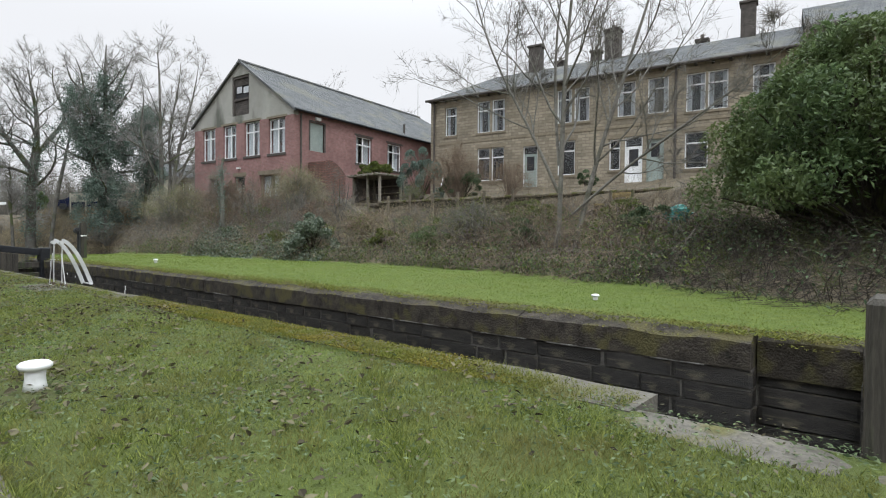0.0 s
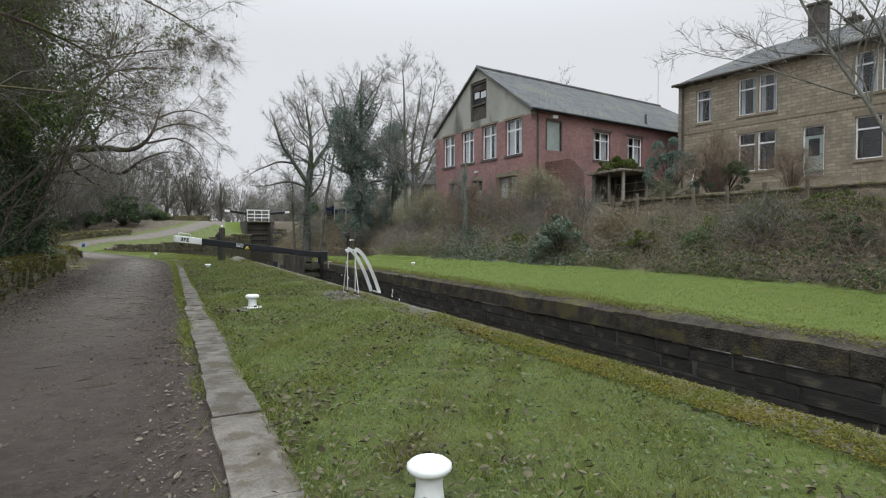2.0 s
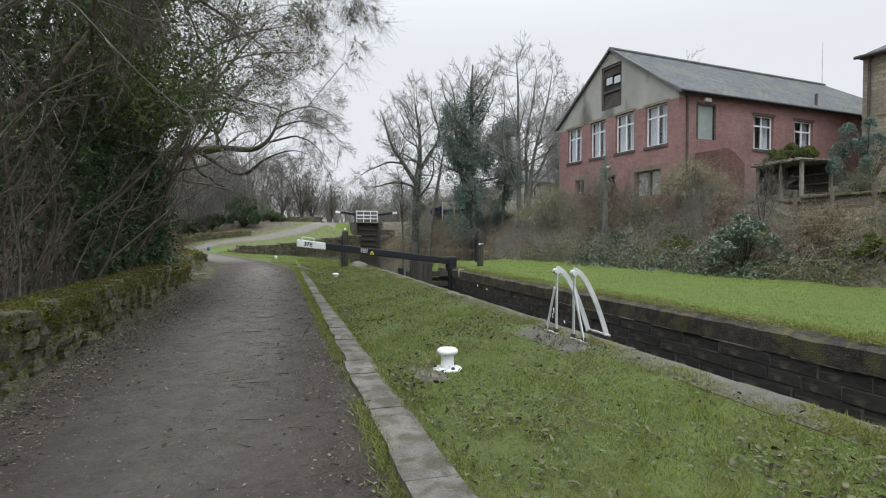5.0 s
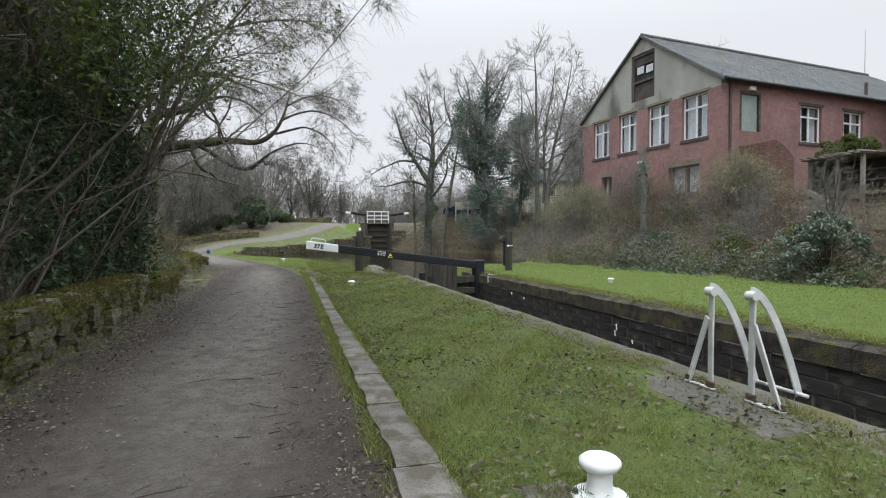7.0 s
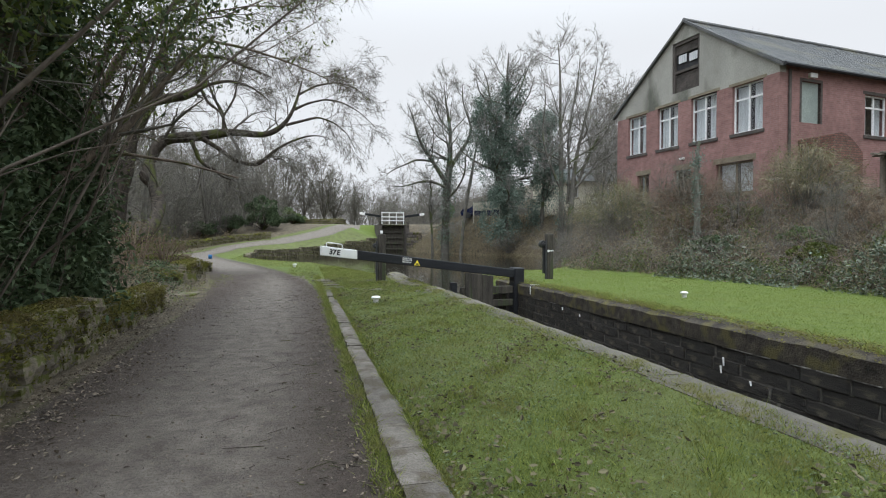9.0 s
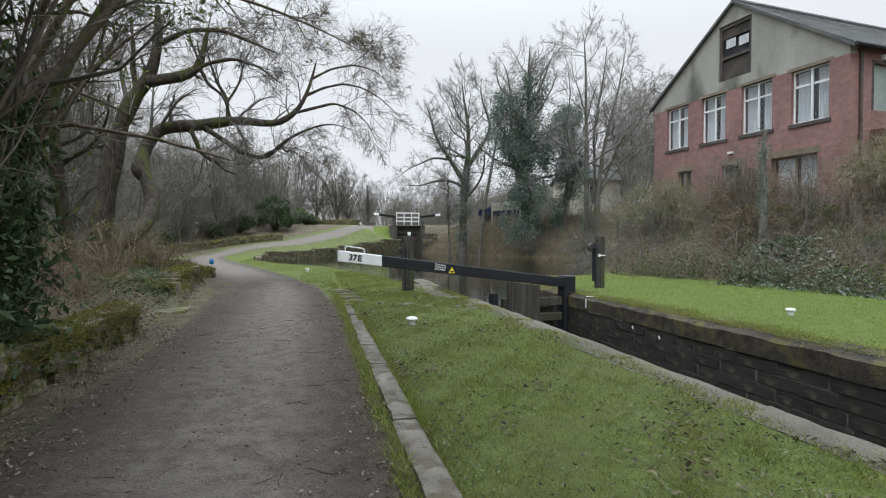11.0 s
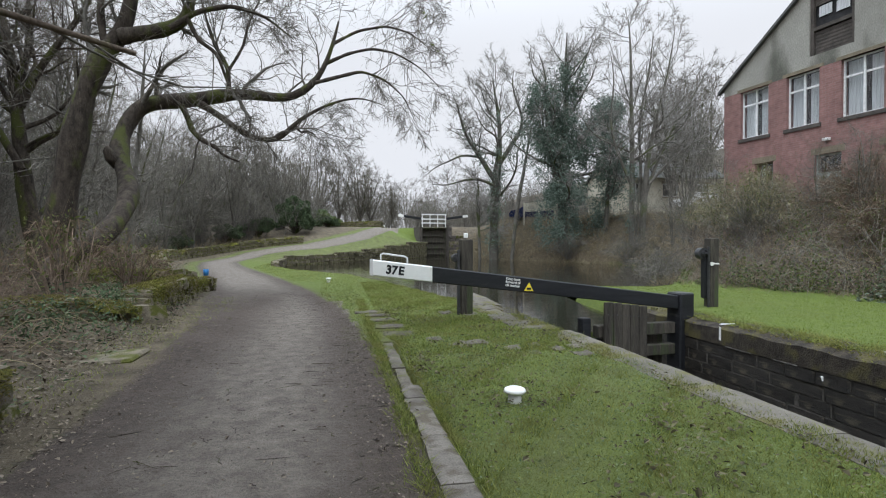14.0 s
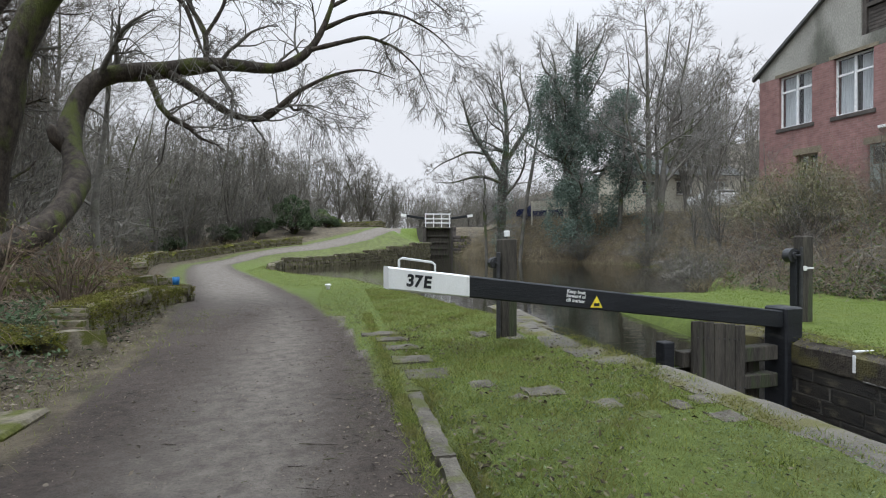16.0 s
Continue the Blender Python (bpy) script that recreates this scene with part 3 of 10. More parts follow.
def ground_z(x, y):
    x, y = np.asarray(x, float), np.asarray(y, float)
    rise = 2.6 * smooth(47, 69, y) + 0.035 * np.clip(y - 80, 0, 300)
    b = basin_dist(x, y)
    rise = rise * np.where(y < 72, 0.45 + 0.55 * smooth(0.3, 4.5, b), 1.0)
    near = np.where(x > 0.43, np.where((x < 0.585) & (y < 19.8), -0.05, 0.0), track_z(y) * (1 - 0.85 * smooth(0.02, 0.38, x) * smooth(0.5, 3.0, y))) + rise + 0.012 * lumps(x, y, 1.9)
    wood = smooth(-2.0, -3.2, x) * smooth(27, 24, y)
    near = near + wood * (0.22 + 0.1 * lumps(x, y, 0.7)) + 0.05 * np.clip(-x - 40, 0, 400) * smooth(-40, -90, x)
    near = near + smooth(-6, -12, x) * (0.15 + 0.12 * lumps(x, y, 0.4, 1.0))
    d = x - foot_x(y)
    p1 = np.interp(d, [-8, 0, 2, 5, 8, 12, 17, 30, 80, 200, 600], [0.04, 0.0, 0.75, 1.85, 2.4, 3.2, 3.7, 4.2, 22, 55, 80])
    p0 = np.interp(d, [-8, 0, 2, 5, 7.6, 8.15, 8.35, 12, 17, 30, 80, 200, 600], [0.04, 0.0, 0.55, 1.0, 1.25, 1.35, 2.4, 3.0, 3.7, 4.2, 22, 55, 80])
    p1 = p1 + (p0 - p1) * smooth(22.5, 20.5, y)
    p2 = np.interp(d, [-8, 0, 2, 4.5, 8, 20, 40, 90, 200, 600], [0.0, 0.0, 1.2, 3.0, 3.4, 4.0, 6.5, 24, 55, 80])
    w = smooth(31, 38, y)
    far = -0.1 + p1 * (1 - w) + p2 * w + smooth(0.5, 3, d) * 0.16 * lumps(x, y, 1.1, 2.0) * smooth(30, 14, d) + 0.02 * lumps(x, y, 0.8, 3.0)
    far = far * (1 - smooth(67, 72, y)) + np.maximum(far, 2.75) * smooth(67, 72, y)
    mid = np.interp(y, [-30, 22, 40, 69, 400], [3.9, 3.9, 6.0, 9.6, 9.6])
    z = np.where(x < mid, near, far)
    width = np.where(x < mid, np.interp(y, [21, 24, 45, 58, 70], [0.25, 0.5, 0.45, 0.35, 0.3]), np.interp(y, [21, 24, 45, 58, 70], [0.25, 0.5, 0.5, 1.2, 1.2]))
    z = np.where((y > 21.5) & (y < 69.3), (WATER - 0.8) + (z - WATER + 0.8) * smooth(-0.35, 1.0, (b / width)), z)
    return z


def gz(x, y):
    return float(ground_z(np.array([float(x)]), np.array([float(y)]))[0])


def grid_lines(spans):
    out = [spans[0][0]]
    for a, b, s in spans:
        n = max(1, int(round((b - a) / s)))
        out += [a + (b - a) * i / n for i in range(1, n + 1)]
    return np.array(out)


HOLE = (2.43, 5.5, -12.0, 21.9)
gx = grid_lines([(-500, -100, 40), (-100, -30, 5), (-30, -8, 0.7), (-8, -3, 0.25), (-3, 0.40, 0.09), (0.40, 0.46, 0.06), (0.46, 2.43, 0.12), (2.43, 2.73, 0.15), (2.73, 5.04, 0.3), (5.04, 5.5, 0.15),
                 (5.5, 20, 0.3), (20, 40, 0.8), (40, 110, 6), (110, 600, 35)])
gy = grid_lines([(-400, -40, 40), (-40, -12, 2), (-12, -2, 0.5), (-2, 21.9, 0.16), (21.9, 35, 0.24), (35, 75, 0.5), (75, 130, 4), (130, 700, 35)])
XX, YY = np.meshgrid(gx, gy)
ZZ = ground_z(XX, YY)
nx, ny = len(gx), len(gy)
quads = []
for j in range(ny - 1):
    for i in range(nx - 1):
        if HOLE[0] - 1e-6 <= gx[i] and gx[i + 1] <= HOLE[1] + 1e-6 and HOLE[2] - 1e-6 <= gy[j] and gy[j + 1] <= HOLE[3] + 1e-6:
            continue
        k = j * nx + i
        quads.append((k, k + 1, k + nx + 1, k + nx))
gm = bpy.data.meshes.new("ground")
gm.from_pydata(np.stack([XX, YY, ZZ], -1).reshape(-1, 3).tolist(), [], quads)
gm.materials.append(M_ground)
gm.polygons.foreach_set("use_smooth", [True] * len(gm.polygons))
td = seg_dist(XX, YY, TRACK, False)
half = np.interp(YY, [-30, 18, 24, 45, 60], [0.92, 0.92, 1.12, 0.95, 0.7])
dirt = np.maximum(smooth(half + 0.12, half - 0.28, td), 0.75 * (XX > -0.6) * (YY < 19)) * (XX < 0.43)
dirt = np.maximum(dirt, 0.7 * (XX > -0.6) * (XX < 0.36 - 0.06 * (YY - 19)) * (YY >= 19) * (YY < 24))
dirt = np.maximum(dirt, smooth(half + 0.1, half - 0.25, td) * (YY > 20))
wood = np.maximum(smooth(-1.30, -1.62, XX) * (YY < 19.5), smooth(-0.35, 0.0 + 1.3 * smooth(27, 34, YY), td - half) * (XX < np.interp(YY, TRACK[:, 1], TRACK[:, 0])) * (YY > 19) * (YY < 130))
wood = np.maximum(wood, smooth(0.0, 0.6, XX - foot_x(YY)) * (XX > 6))
wood = np.maximum(wood, 0.8 * smooth(75, 95, YY))
wood = np.maximum(wood, 0.9 * smooth(-14, -20, XX))
wood = np.where(XX < 0, wood * (1 - 0.55 * dirt), wood * (1 - 0.9 * dirt))
dry = 0.85 * smooth(5.0, 12.0, YY) * smooth(0.95, 0.35, td) * np.maximum(smooth(-1.45, -0.5, XX), smooth(23, 29, YY)) + 0.15 * smooth(20, 30, YY)
dirt = np.maximum(dirt, 0.3 * (lumps(XX, YY, 2.9, 8.0) > 0.35) * (XX > 0.6) * (XX < 2.5) * (YY < 22))
dry = np.where((XX > 5.0) & (XX < foot_x(YY) + 0.3), 1.0, dry)
dry = np.where((XX > 0.6) & (XX < 2.6) & (YY < 24), np.clip(0.35 + 0.2 * smooth(3, 10, YY) + 0.45 * lumps(XX, YY, 2.4, 4.0), 0, 1) * (1 - smooth(17, 21, YY)) + 0.85 * smooth(17, 21, YY), dry)
lawn = (XX > np.interp(YY, TRACK[:, 1], TRACK[:, 0]) + 0.9) & (YY > 21) & (YY < 66) & (XX < 9)
dry = np.where(lawn & (td > half + 0.05), 0.9 - 0.85 * smooth(40, 52, YY), dry)
col = gm.color_attributes.new("kinds", "FLOAT_COLOR", "POINT")
col.data.foreach_set("color", np.stack([dirt, wood, dry, np.ones_like(dirt)], -1).reshape(-1).astype(np.float32))
ground = tagged(new("ground", gm), "grassy lock side with trodden earth path and wooded banks", "ground", kind="structure")

# ---- water ----
wb = MB()
wb.add([(p[0] + 0.3 * (p[0] > 12) - 0.25 * (p[0] < 2.6), p[1], WATER) for p in BASIN], [tuple(range(len(BASIN)))])
tagged(part("water", wb, M_water), "still dark canal water in the pound above the lock", "water", kind="structure")
tagged(part("water", MB().box(2.2, 5.7, -12, 21.4, -3.6, -3.2), M_water), "dark low water in the empty lock chamber", "water", kind="structure")

# ---- lock chamber ----
rng = random.Random(5)
tagged(part("wall_near_lock", MB().box(1.9, 2.71, 1.79, 20.2, -3.6, -0.31).box(1.9, 2.44, 20.2, 23.3, -3.6, -0.09).box(1.9, 2.45, -12, 1.79, -3.6, -0.31), M_joint), "dark damp stone wall of the lock chamber", "lock wall", kind="structure")
far_wall = tagged(part("wall_far_lock", MB().box(5.068, 6.2, 1.86, 22.75, -3.6, -0.332).box(5.3, 6.2, 1.17, 1.86, -3.6, -0.332).box(5.08, 6.2, -12, 1.17, -3.6, -0.332), M_joint),
                  "tall wet stone wall of the lock chamber with white lime streaks", "lock wall", kind="structure")
tagged(part("wall_end_lock", MB().box(2.3, 5.5, -12.3, -12, -3.6, 0), M_joint), "dark stone end wall of the lock", "lock wall", kind="structure")
tagged(part("wall_sill_lock", MB().box(2.72, 5.06, 21.55, 21.9, -3.6, -1.3), M_joint), "stone sill below the upper lock gate", "lock wall", kind="structure")

kerb = tagged(new("kerb"), "worn flat gritstone edging between earth path and lawn", "kerb", kind="structure")
near_cope = tagged(new("coping_near"), "pale worn stone coping along the lock, edged with moss", "coping", kind="structure")
far_cope = tagged(new("coping_far"), "dark mossy rounded stone coping along the far lock side", "coping", kind="structure")


# ---- lock furniture ----
def bollard(x, y, r=0.058, h=0.155, plate=True, z=None, label="small white-painted iron mooring bollard on the lawn", low=False):
    z = gz(x, y) if z is None else z
    e = tagged(empty("bollard", x, y, z), label, "bollard", "mooring bollards beside the lock")
    k = r / 0.06
    if low:
        part("shaft", MB().lathe(0, 0, [(0.045 * k, -0.05), (0.042 * k, h * 0.7)]), M_galv, e, smooth=True)
        part("cap", MB().lathe(0, 0, [(0.03 * k, h * 0.55), (0.06 * k, h * 0.62), (0.072 * k, h * 0.74), (0.066 * k, h * 0.9), (0.045 * k, h), (0.01, h * 1.03)]), M_white, e, smooth=True)
        return e
    part("shaft", MB().lathe(0, 0, [(0.052 * k, 0.0), (0.046 * k, 0.03), (0.043 * k, h * 0.45), (0.045 * k, h * 0.72)]), M_white, e, smooth=True)
    part("cap", MB().lathe(0, 0, [(0.044 * k, h * 0.68), (0.062 * k, h * 0.72), (0.072 * k, h * 0.80), (0.072 * k, h * 0.90), (0.058 * k, h * 0.98), (0.04 * k, h), (0.005, h * 1.005)]), M_white, e, smooth=True)
    if plate:
        part("base_plate", MB().lathe(0, 0, [(0.10 * k, -0.02), (0.10 * k, 0.010), (0.094 * k, 0.015), (0.05 * k, 0.018)], 24), M_white, e, smooth=False)
        for a in (40, 160, 280):
            part("bolt", MB().lathe(0.083 * k * math.cos(radians(a)), 0.083 * k * math.sin(radians(a)), [(0.012, 0.018), (0.012, 0.03), (0.006, 0.034)], 6), M_iron, e)
    return e


bollard(0.915, 3.9, 0.055, 0.128, False)
bollard(1.055, 8.7, 0.06, 0.15)
bollard(1.13, 17.42, 0.062, 0.10, False, low=True, label="low white-capped mooring bollard sunk in the turf")
bollard(-0.25, 28.6, 0.062, 0.12, False, low=True, label="low white-capped mooring bollard by the water's edge")
bollard(6.95, 17.75, 0.06, 0.11, False, low=True, label="white mushroom-headed bollard on the far lawn")
bollard(6.9, 4.0, 0.045, 0.075, False, low=True, label="white mushroom-headed bollard on the far lawn")

pad = MB().cham(2.08, 2.42, 9.0, 10.1, -0.05, 0.008, 0.012)
tagged(part("concrete_pad", pad, M_cope), "thin concrete pad set in the turf below the ladder rails", "paving slab")
tagged(part("concrete_pad", MB().cham(0.8, 1.0, 8.42, 8.85, -0.05, 0.012, 0.012), M_kerb), "small concrete base beside a bollard", "paving slab")


def ladder_rail(x, y, y_brace):
    """A hoop of flat bar: an upright, a brace splayed along the lock, and a bowed leg that comes down on the lock's edge."""
    e = tagged(empty("ladder_handrail", x, y, 0.008), "pale flat-bar hoop handrail at the head of the lock ladder", "handrail", "pair of ladder handrails")

    def bar(pts, side, w=0.025, t=0.006):
        b, vs = MB(), []
        for i, p in enumerate(pts):
            d = (Vector(pts[min(i + 1, len(pts) - 1)]) - Vector(pts[max(i - 1, 0)])).normalized()
            n = Vector(side)
            n = (n - d * n.dot(d)).normalized()
            q = d.cross(n).normalized()
            for a1, a2 in ((-1, -0.5), (-0.92, -1), (0.92, -1), (1, -0.5), (1, 0.5), (0.92, 1), (-0.92, 1), (-1, 0.5)):
                vs.append(tuple(Vector(p) + n * (w * a1) + q * (t * a2)))
        m = len(pts)
        fs = [(i * 8 + j, i * 8 + (j + 1) % 8, (i + 1) * 8 + (j + 1) % 8, (i + 1) * 8 + j) for i in range(m - 1) for j in range(8)]
        return b.add(vs, fs + [tuple(range(7, -1, -1)), tuple((m - 1) * 8 + j for j in range(8))])

    db = y_brace - y
    sg = 1 if db > 0 else -1
    part("upright", bar([(0, 0, 0.012), (0, 0, 0.3), (0.004, 0, 0.585)], (0.25, 1, 0)), M_galv, e)
    part("brace", bar([(-0.008, db, 0.012), (-0.008, sg * 0.02, 0.43)], (0.25, 1, 0), 0.023), M_galv, e)
    part("curved_leg", bar([(0.002 + 0.345 * u, 0.012, 0.60 * (1 - u ** 1.75) + 0.012) for u in [i / 14 for i in range(15)]], (0.35, 0, 1), 0.024), M_galv, e, smooth=False)
    part("crown", MB().tube([(-0.004, -0.03, 0.585), (-0.004, 0.03, 0.585)], [0.026, 0.026], 14), M_galv, e)
    part("foot_bar", MB().cham(-0.02, 0.012, min(db, 0) - 0.03, max(db, 0) + 0.03, 0.0, 0.012, 0.003), M_galv, e)
    for yy in (0.0, db):
        part("rust", MB().cham(-0.016, 0.010, yy - 0.03, yy + 0.03, 0.0125, 0.05, 0.006), M_rust, e, "brown rust at the foot")
    return e


ladder_rail(2.455, 9.44, 9.254)
ladder_rail(2.435, 9.718, 9.892)
tagged(part("ladder_rung", MB().tube([(2.785, 9.38, 0.03), (2.785, 9.75, 0.03)], [0.011, 0.011], 8), M_galv, smooth=True), "top rung of the steel lock ladder at the coping's edge", "ladder rung")


def paddle_post(x, y, top, label, mirror=1, white_top=False, gr=0.1):
    e = tagged(empty("paddle_post", x, y, gz(x, y)), label, "lock paddle post", "paddle gear posts")
    h = top - gz(x, y)
    part("post", MB().cham(-0.09, 0.09, -0.085, 0.085, -0.2, h, 0.012), M_oldwood, e)
    gear = MB()
    gear.tube([(0, -0.03, 0), (0, 0.09, 0)], [gr, gr], 22)
    gear.tube([(0, -0.06, 0), (0, -0.03, 0)], [0.05, 0.05], 12)
    gear.tube([(0, -0.14, 0), (0, -0.05, 0)], [0.018, 0.018], 8)
    gear.move(Matrix.Translation((-(0.1 + gr * 0.7) * mirror, 0, h - 0.27)))
    part("gear_drum", gear, M_iron, e, "black cast iron gear drum")
    part("gear_bracket", MB().cham(-0.1 - gr * 0.7, -0.1, -0.06, 0.06, 0.15 if not white_top else 0.6, h - 0.2, 0.01), M_black, e)
    part("rack_bar", MB().cham(-0.13 * mirror - 0.02, -0.13 * mirror + 0.02, -0.12, -0.09, -0.1, h - 0.15, 0.004), M_iron, e)
    if white_top:
        part("marker_block", MB().cham(-0.03, 0.03, -0.02, 0.02, h + 0.02, h + 0.09, 0.006), M_white, e, "small white block")
        part("marker_pin", MB().tube([(0, 0, h - 0.01), (0, 0, h + 0.03)], [0.008, 0.008], 6), M_iron, e)
    else:
        part("band", MB().box(-0.093, 0.093, -0.088, 0.088, h - 0.46, h - 0.435), M_white, e, "thin white band")
        part("disc", MB().tube([(-0.06, -0.084, h - 0.45), (-0.06, -0.104, h - 0.45)], [0.035, 0.035], 14), M_white, e, "small white disc")
    return e


paddle_post(1.82, 21.72, 1.09, "weathered black timber paddle post with iron gear beside the lock", 1, True, 0.06)
paddle_post(6.48, 22.55, 1.13, "weathered dark timber paddle post with iron drum on the far lawn", 1, False)


def text_mesh(name, body, size, material, m, parent, extrude=0.002):
    cu = bpy.data.curves.new(name, "FONT")
    cu.body, cu.size, cu.extrude, cu.align_x, cu.align_y = body, size, extrude, "LEFT", "CENTER"
    cu.space_line, cu.space_word, cu.offset = 0.85, 0.35 if size > 0.1 else 1.0, size * (0.04 if size > 0.08 else 0.018)
    tmp = new(name + "_tmp", cu)
    me = bpy.data.meshes.new_from_object(tmp.evaluated_get(bpy.context.evaluated_depsgraph_get()))
    bpy.data.objects.remove(tmp)
    me.materials.clear()
    me.materials.append(material)
    ob = new(name, me)
    ob.parent = parent
    ob.matrix_basis = m
    return ob


# upper gate with its balance beam; local x runs along the beam from tail to heel
BEAM_A, BEAM_B = Vector((0.40, 20.80, 0)), Vector((5.24, 21.42, 0))
beam_rz = math.degrees(math.atan2(BEAM_B.y - BEAM_A.y, BEAM_B.x - BEAM_A.x))
gate = tagged(empty("lock_gate", BEAM_A.x, BEAM_A.y, 0, beam_rz), "black timber lock gate with white-ended balance beam", "lock gate")
BL = (BEAM_B - BEAM_A).length


def beam_top(x):
    return 0.835 - (0.835 - 0.225) * x / BL


def beam_piece(x0, x1, depth, hw, name, material, label=""):
    b = MB()
    c = 0.012
    vs = []
    for x, k in ((x0, 1), (x1, 1)):
        t, bo = beam_top(x), beam_top(x) - depth
        vs += [(x, -hw, bo + c), (x, -hw, t - c), (x, -hw + c, t), (x, hw - c, t), (x, hw, t - c), (x, hw, bo + c), (x, hw - c, bo), (x, -hw + c, bo)]
    b.add(vs, [tuple(range(8)), tuple(reversed(range(8, 16)))] + [(i, i + 8, (i + 1) % 8 + 8, (i + 1) % 8) for i in range(8)])
    return part(name, b, material, gate, label)


tail = beam_piece(0.0, 0.76, 0.20, 0.105, "beam_tail", M_white, "white-painted beam end")
beam_piece(0.76, BL - 0.26, 0.20, 0.104, "balance_beam", M_black, "black-painted beam")
slope = math.degrees(math.atan2(beam_top(BL) - beam_top(0), BL))
face = lambda x, dz: pose(x, -0.108, beam_top(x) - dz, 90, 0, 0) @ pose(0, 0, 0, 0, 0, slope)
text_mesh("lettering", "37 E", 0.145, M_black, face(0.162, 0.105), tail, 0.001)
text_mesh("lettering", "Keep boat\nforward of\ncill marker", 0.05, M_white, face(1.775, 0.085), gate, 0.001)
tri = MB().add([(2.045, -0.108, beam_top(2.24) - 0.155), (2.185, -0.108, beam_top(2.24) - 0.165), (2.12, -0.108, beam_top(2.24) - 0.045), (2.045, -0.1, beam_top(2.24) - 0.155), (2.185, -0.1, beam_top(2.24) - 0.165), (2.12, -0.1, beam_top(2.24) - 0.045)],
               [(0, 1, 2), (0, 3, 4, 1), (1, 4, 5, 2), (2, 5, 3, 0)])
part("warning_triangle", tri, M_yellow, gate, "yellow warning triangle")
part("warning_mark", MB().box(2.085, 2.15, -0.1095, -0.107, beam_top(2.24) - 0.145, beam_top(2.24) - 0.115), M_black, gate)
grab = MB().tube([(0.12, 0, beam_top(0.12) - 0.01), (0.12, 0, beam_top(0.12) + 0.07), (0.15, 0, beam_top(0.15) + 0.09), (0.43, 0, beam_top(0.43) + 0.085), (0.46, 0, beam_top(0.46) + 0.065), (0.46, 0, beam_top(0.46) - 0.01)], [0.011] * 6, 8)
part("grab_handle", grab, M_galv, gate, "pale steel grab handle", smooth=True)
part("heel_post", MB().cham(BL - 0.29, BL - 0.03, -0.15, 0.15, -2.6, 0.30, 0.02), M_black, gate)
part("rail", MB().cham(3.25, BL - 0.29, -0.05, 0.1, -0.31, -0.14, 0.01), M_oldwood, gate, "weathered oak rail")
part("rail", MB().cham(2.5, BL - 0.29, -0.05, 0.1, -0.62, -0.46, 0.01), M_oldwood, gate, "weathered oak rail")
part("head_post", MB().cham(2.36, 2.6, -0.1, 0.12, -2.6, -0.36, 0.015), M_oldwood, gate)
part("prop_post", MB().cham(2.98, 3.12, -0.06, 0.08, -0.7, -0.02, 0.01), M_black, gate)
n_pl = 5
for i in range(n_pl):
    xa = 3.30 + i * 0.145
    part("plank", MB().cham(xa, xa + 0.14, -0.125, -0.085, -1.9, beam_top(xa + 0.07) - 0.2 - 0.012 + (i % 2) * 0.004, 0.005), M_oldwood, gate)
for i in range(10):
    for zz in (0.03, -0.5):
        part("bolt", MB().tube([(3.36 + i * 0.072, -0.124, zz - i * 0.007), (3.36 + i * 0.072, -0.134, zz - i * 0.007)], [0.008, 0.008], 6), M_iron, gate)
low = MB()
for i in range(13):
    xa = 2.5 + i * 0.18
    if xa < BL - 0.5:
        low.cham(xa, xa + 0.176, 0.1, 0.14, -2.6, -0.34, 0.005)
part("boarding", low, M_oldwood, gate, "dark wet gate boarding")

# end of a lower gate beside the chamber's mouth
lg = tagged(empty("lower_gate", 2.62, 0.0, 0, 0), "grey weathered timber gate post at the lower end of the lock", "lock gate")


# ---- buildings ----
def wall_mesh(P, L, z0, top, holes, thick, cuts=()):
    """A wall of length L with openings cut through it, in one skin. P maps (along, depth, height) to the thing's own space; top(s) is its upper edge."""
    b = MB()
    xs = sorted({0.0, L, *cuts, *[h[0] for h in holes], *[h[1] for h in holes]})
    zs = sorted({z0, *[h[2] for h in holes], *[h[3] for h in holes]}) + [None]
    ids = {}

    def vid(i, j, d):
        if (i, j, d) not in ids:
            ids[i, j, d] = len(b.v)
            z = min(zs[j], top(xs[i])) if zs[j] is not None else top(xs[i])
            b.v.append(P(xs[i], thick * d, z))
        return ids[i, j, d]

    nx_, nz_ = len(xs) - 1, len(zs) - 1

    def solid(i, j):
        if not (0 <= i < nx_ and 0 <= j < nz_):
            return False
        mx = (xs[i] + xs[i + 1]) / 2
        mz = (zs[j] + zs[j + 1]) / 2 if zs[j + 1] is not None else zs[j] + 1e-4
        return not any(h[0] < mx < h[1] and h[2] < mz < h[3] for h in holes)

    for i in range(nx_):
        for j in range(nz_):
            if not solid(i, j):
                continue
            b.f.append((vid(i, j, 0), vid(i + 1, j, 0), vid(i + 1, j + 1, 0), vid(i, j + 1, 0)))
            b.f.append((vid(i, j + 1, 1), vid(i + 1, j + 1, 1), vid(i + 1, j, 1), vid(i, j, 1)))
            for (di, dj, p, q) in ((-1, 0, (i, j), (i, j + 1)), (1, 0, (i + 1, j + 1), (i + 1, j)), (0, -1, (i + 1, j), (i, j)), (0, 1, (i, j + 1), (i + 1, j + 1))):
                if not solid(i + di, j + dj):
                    b.f.append((vid(*p, 0), vid(*q, 0), vid(*q, 1), vid(*p, 1)))
    return b


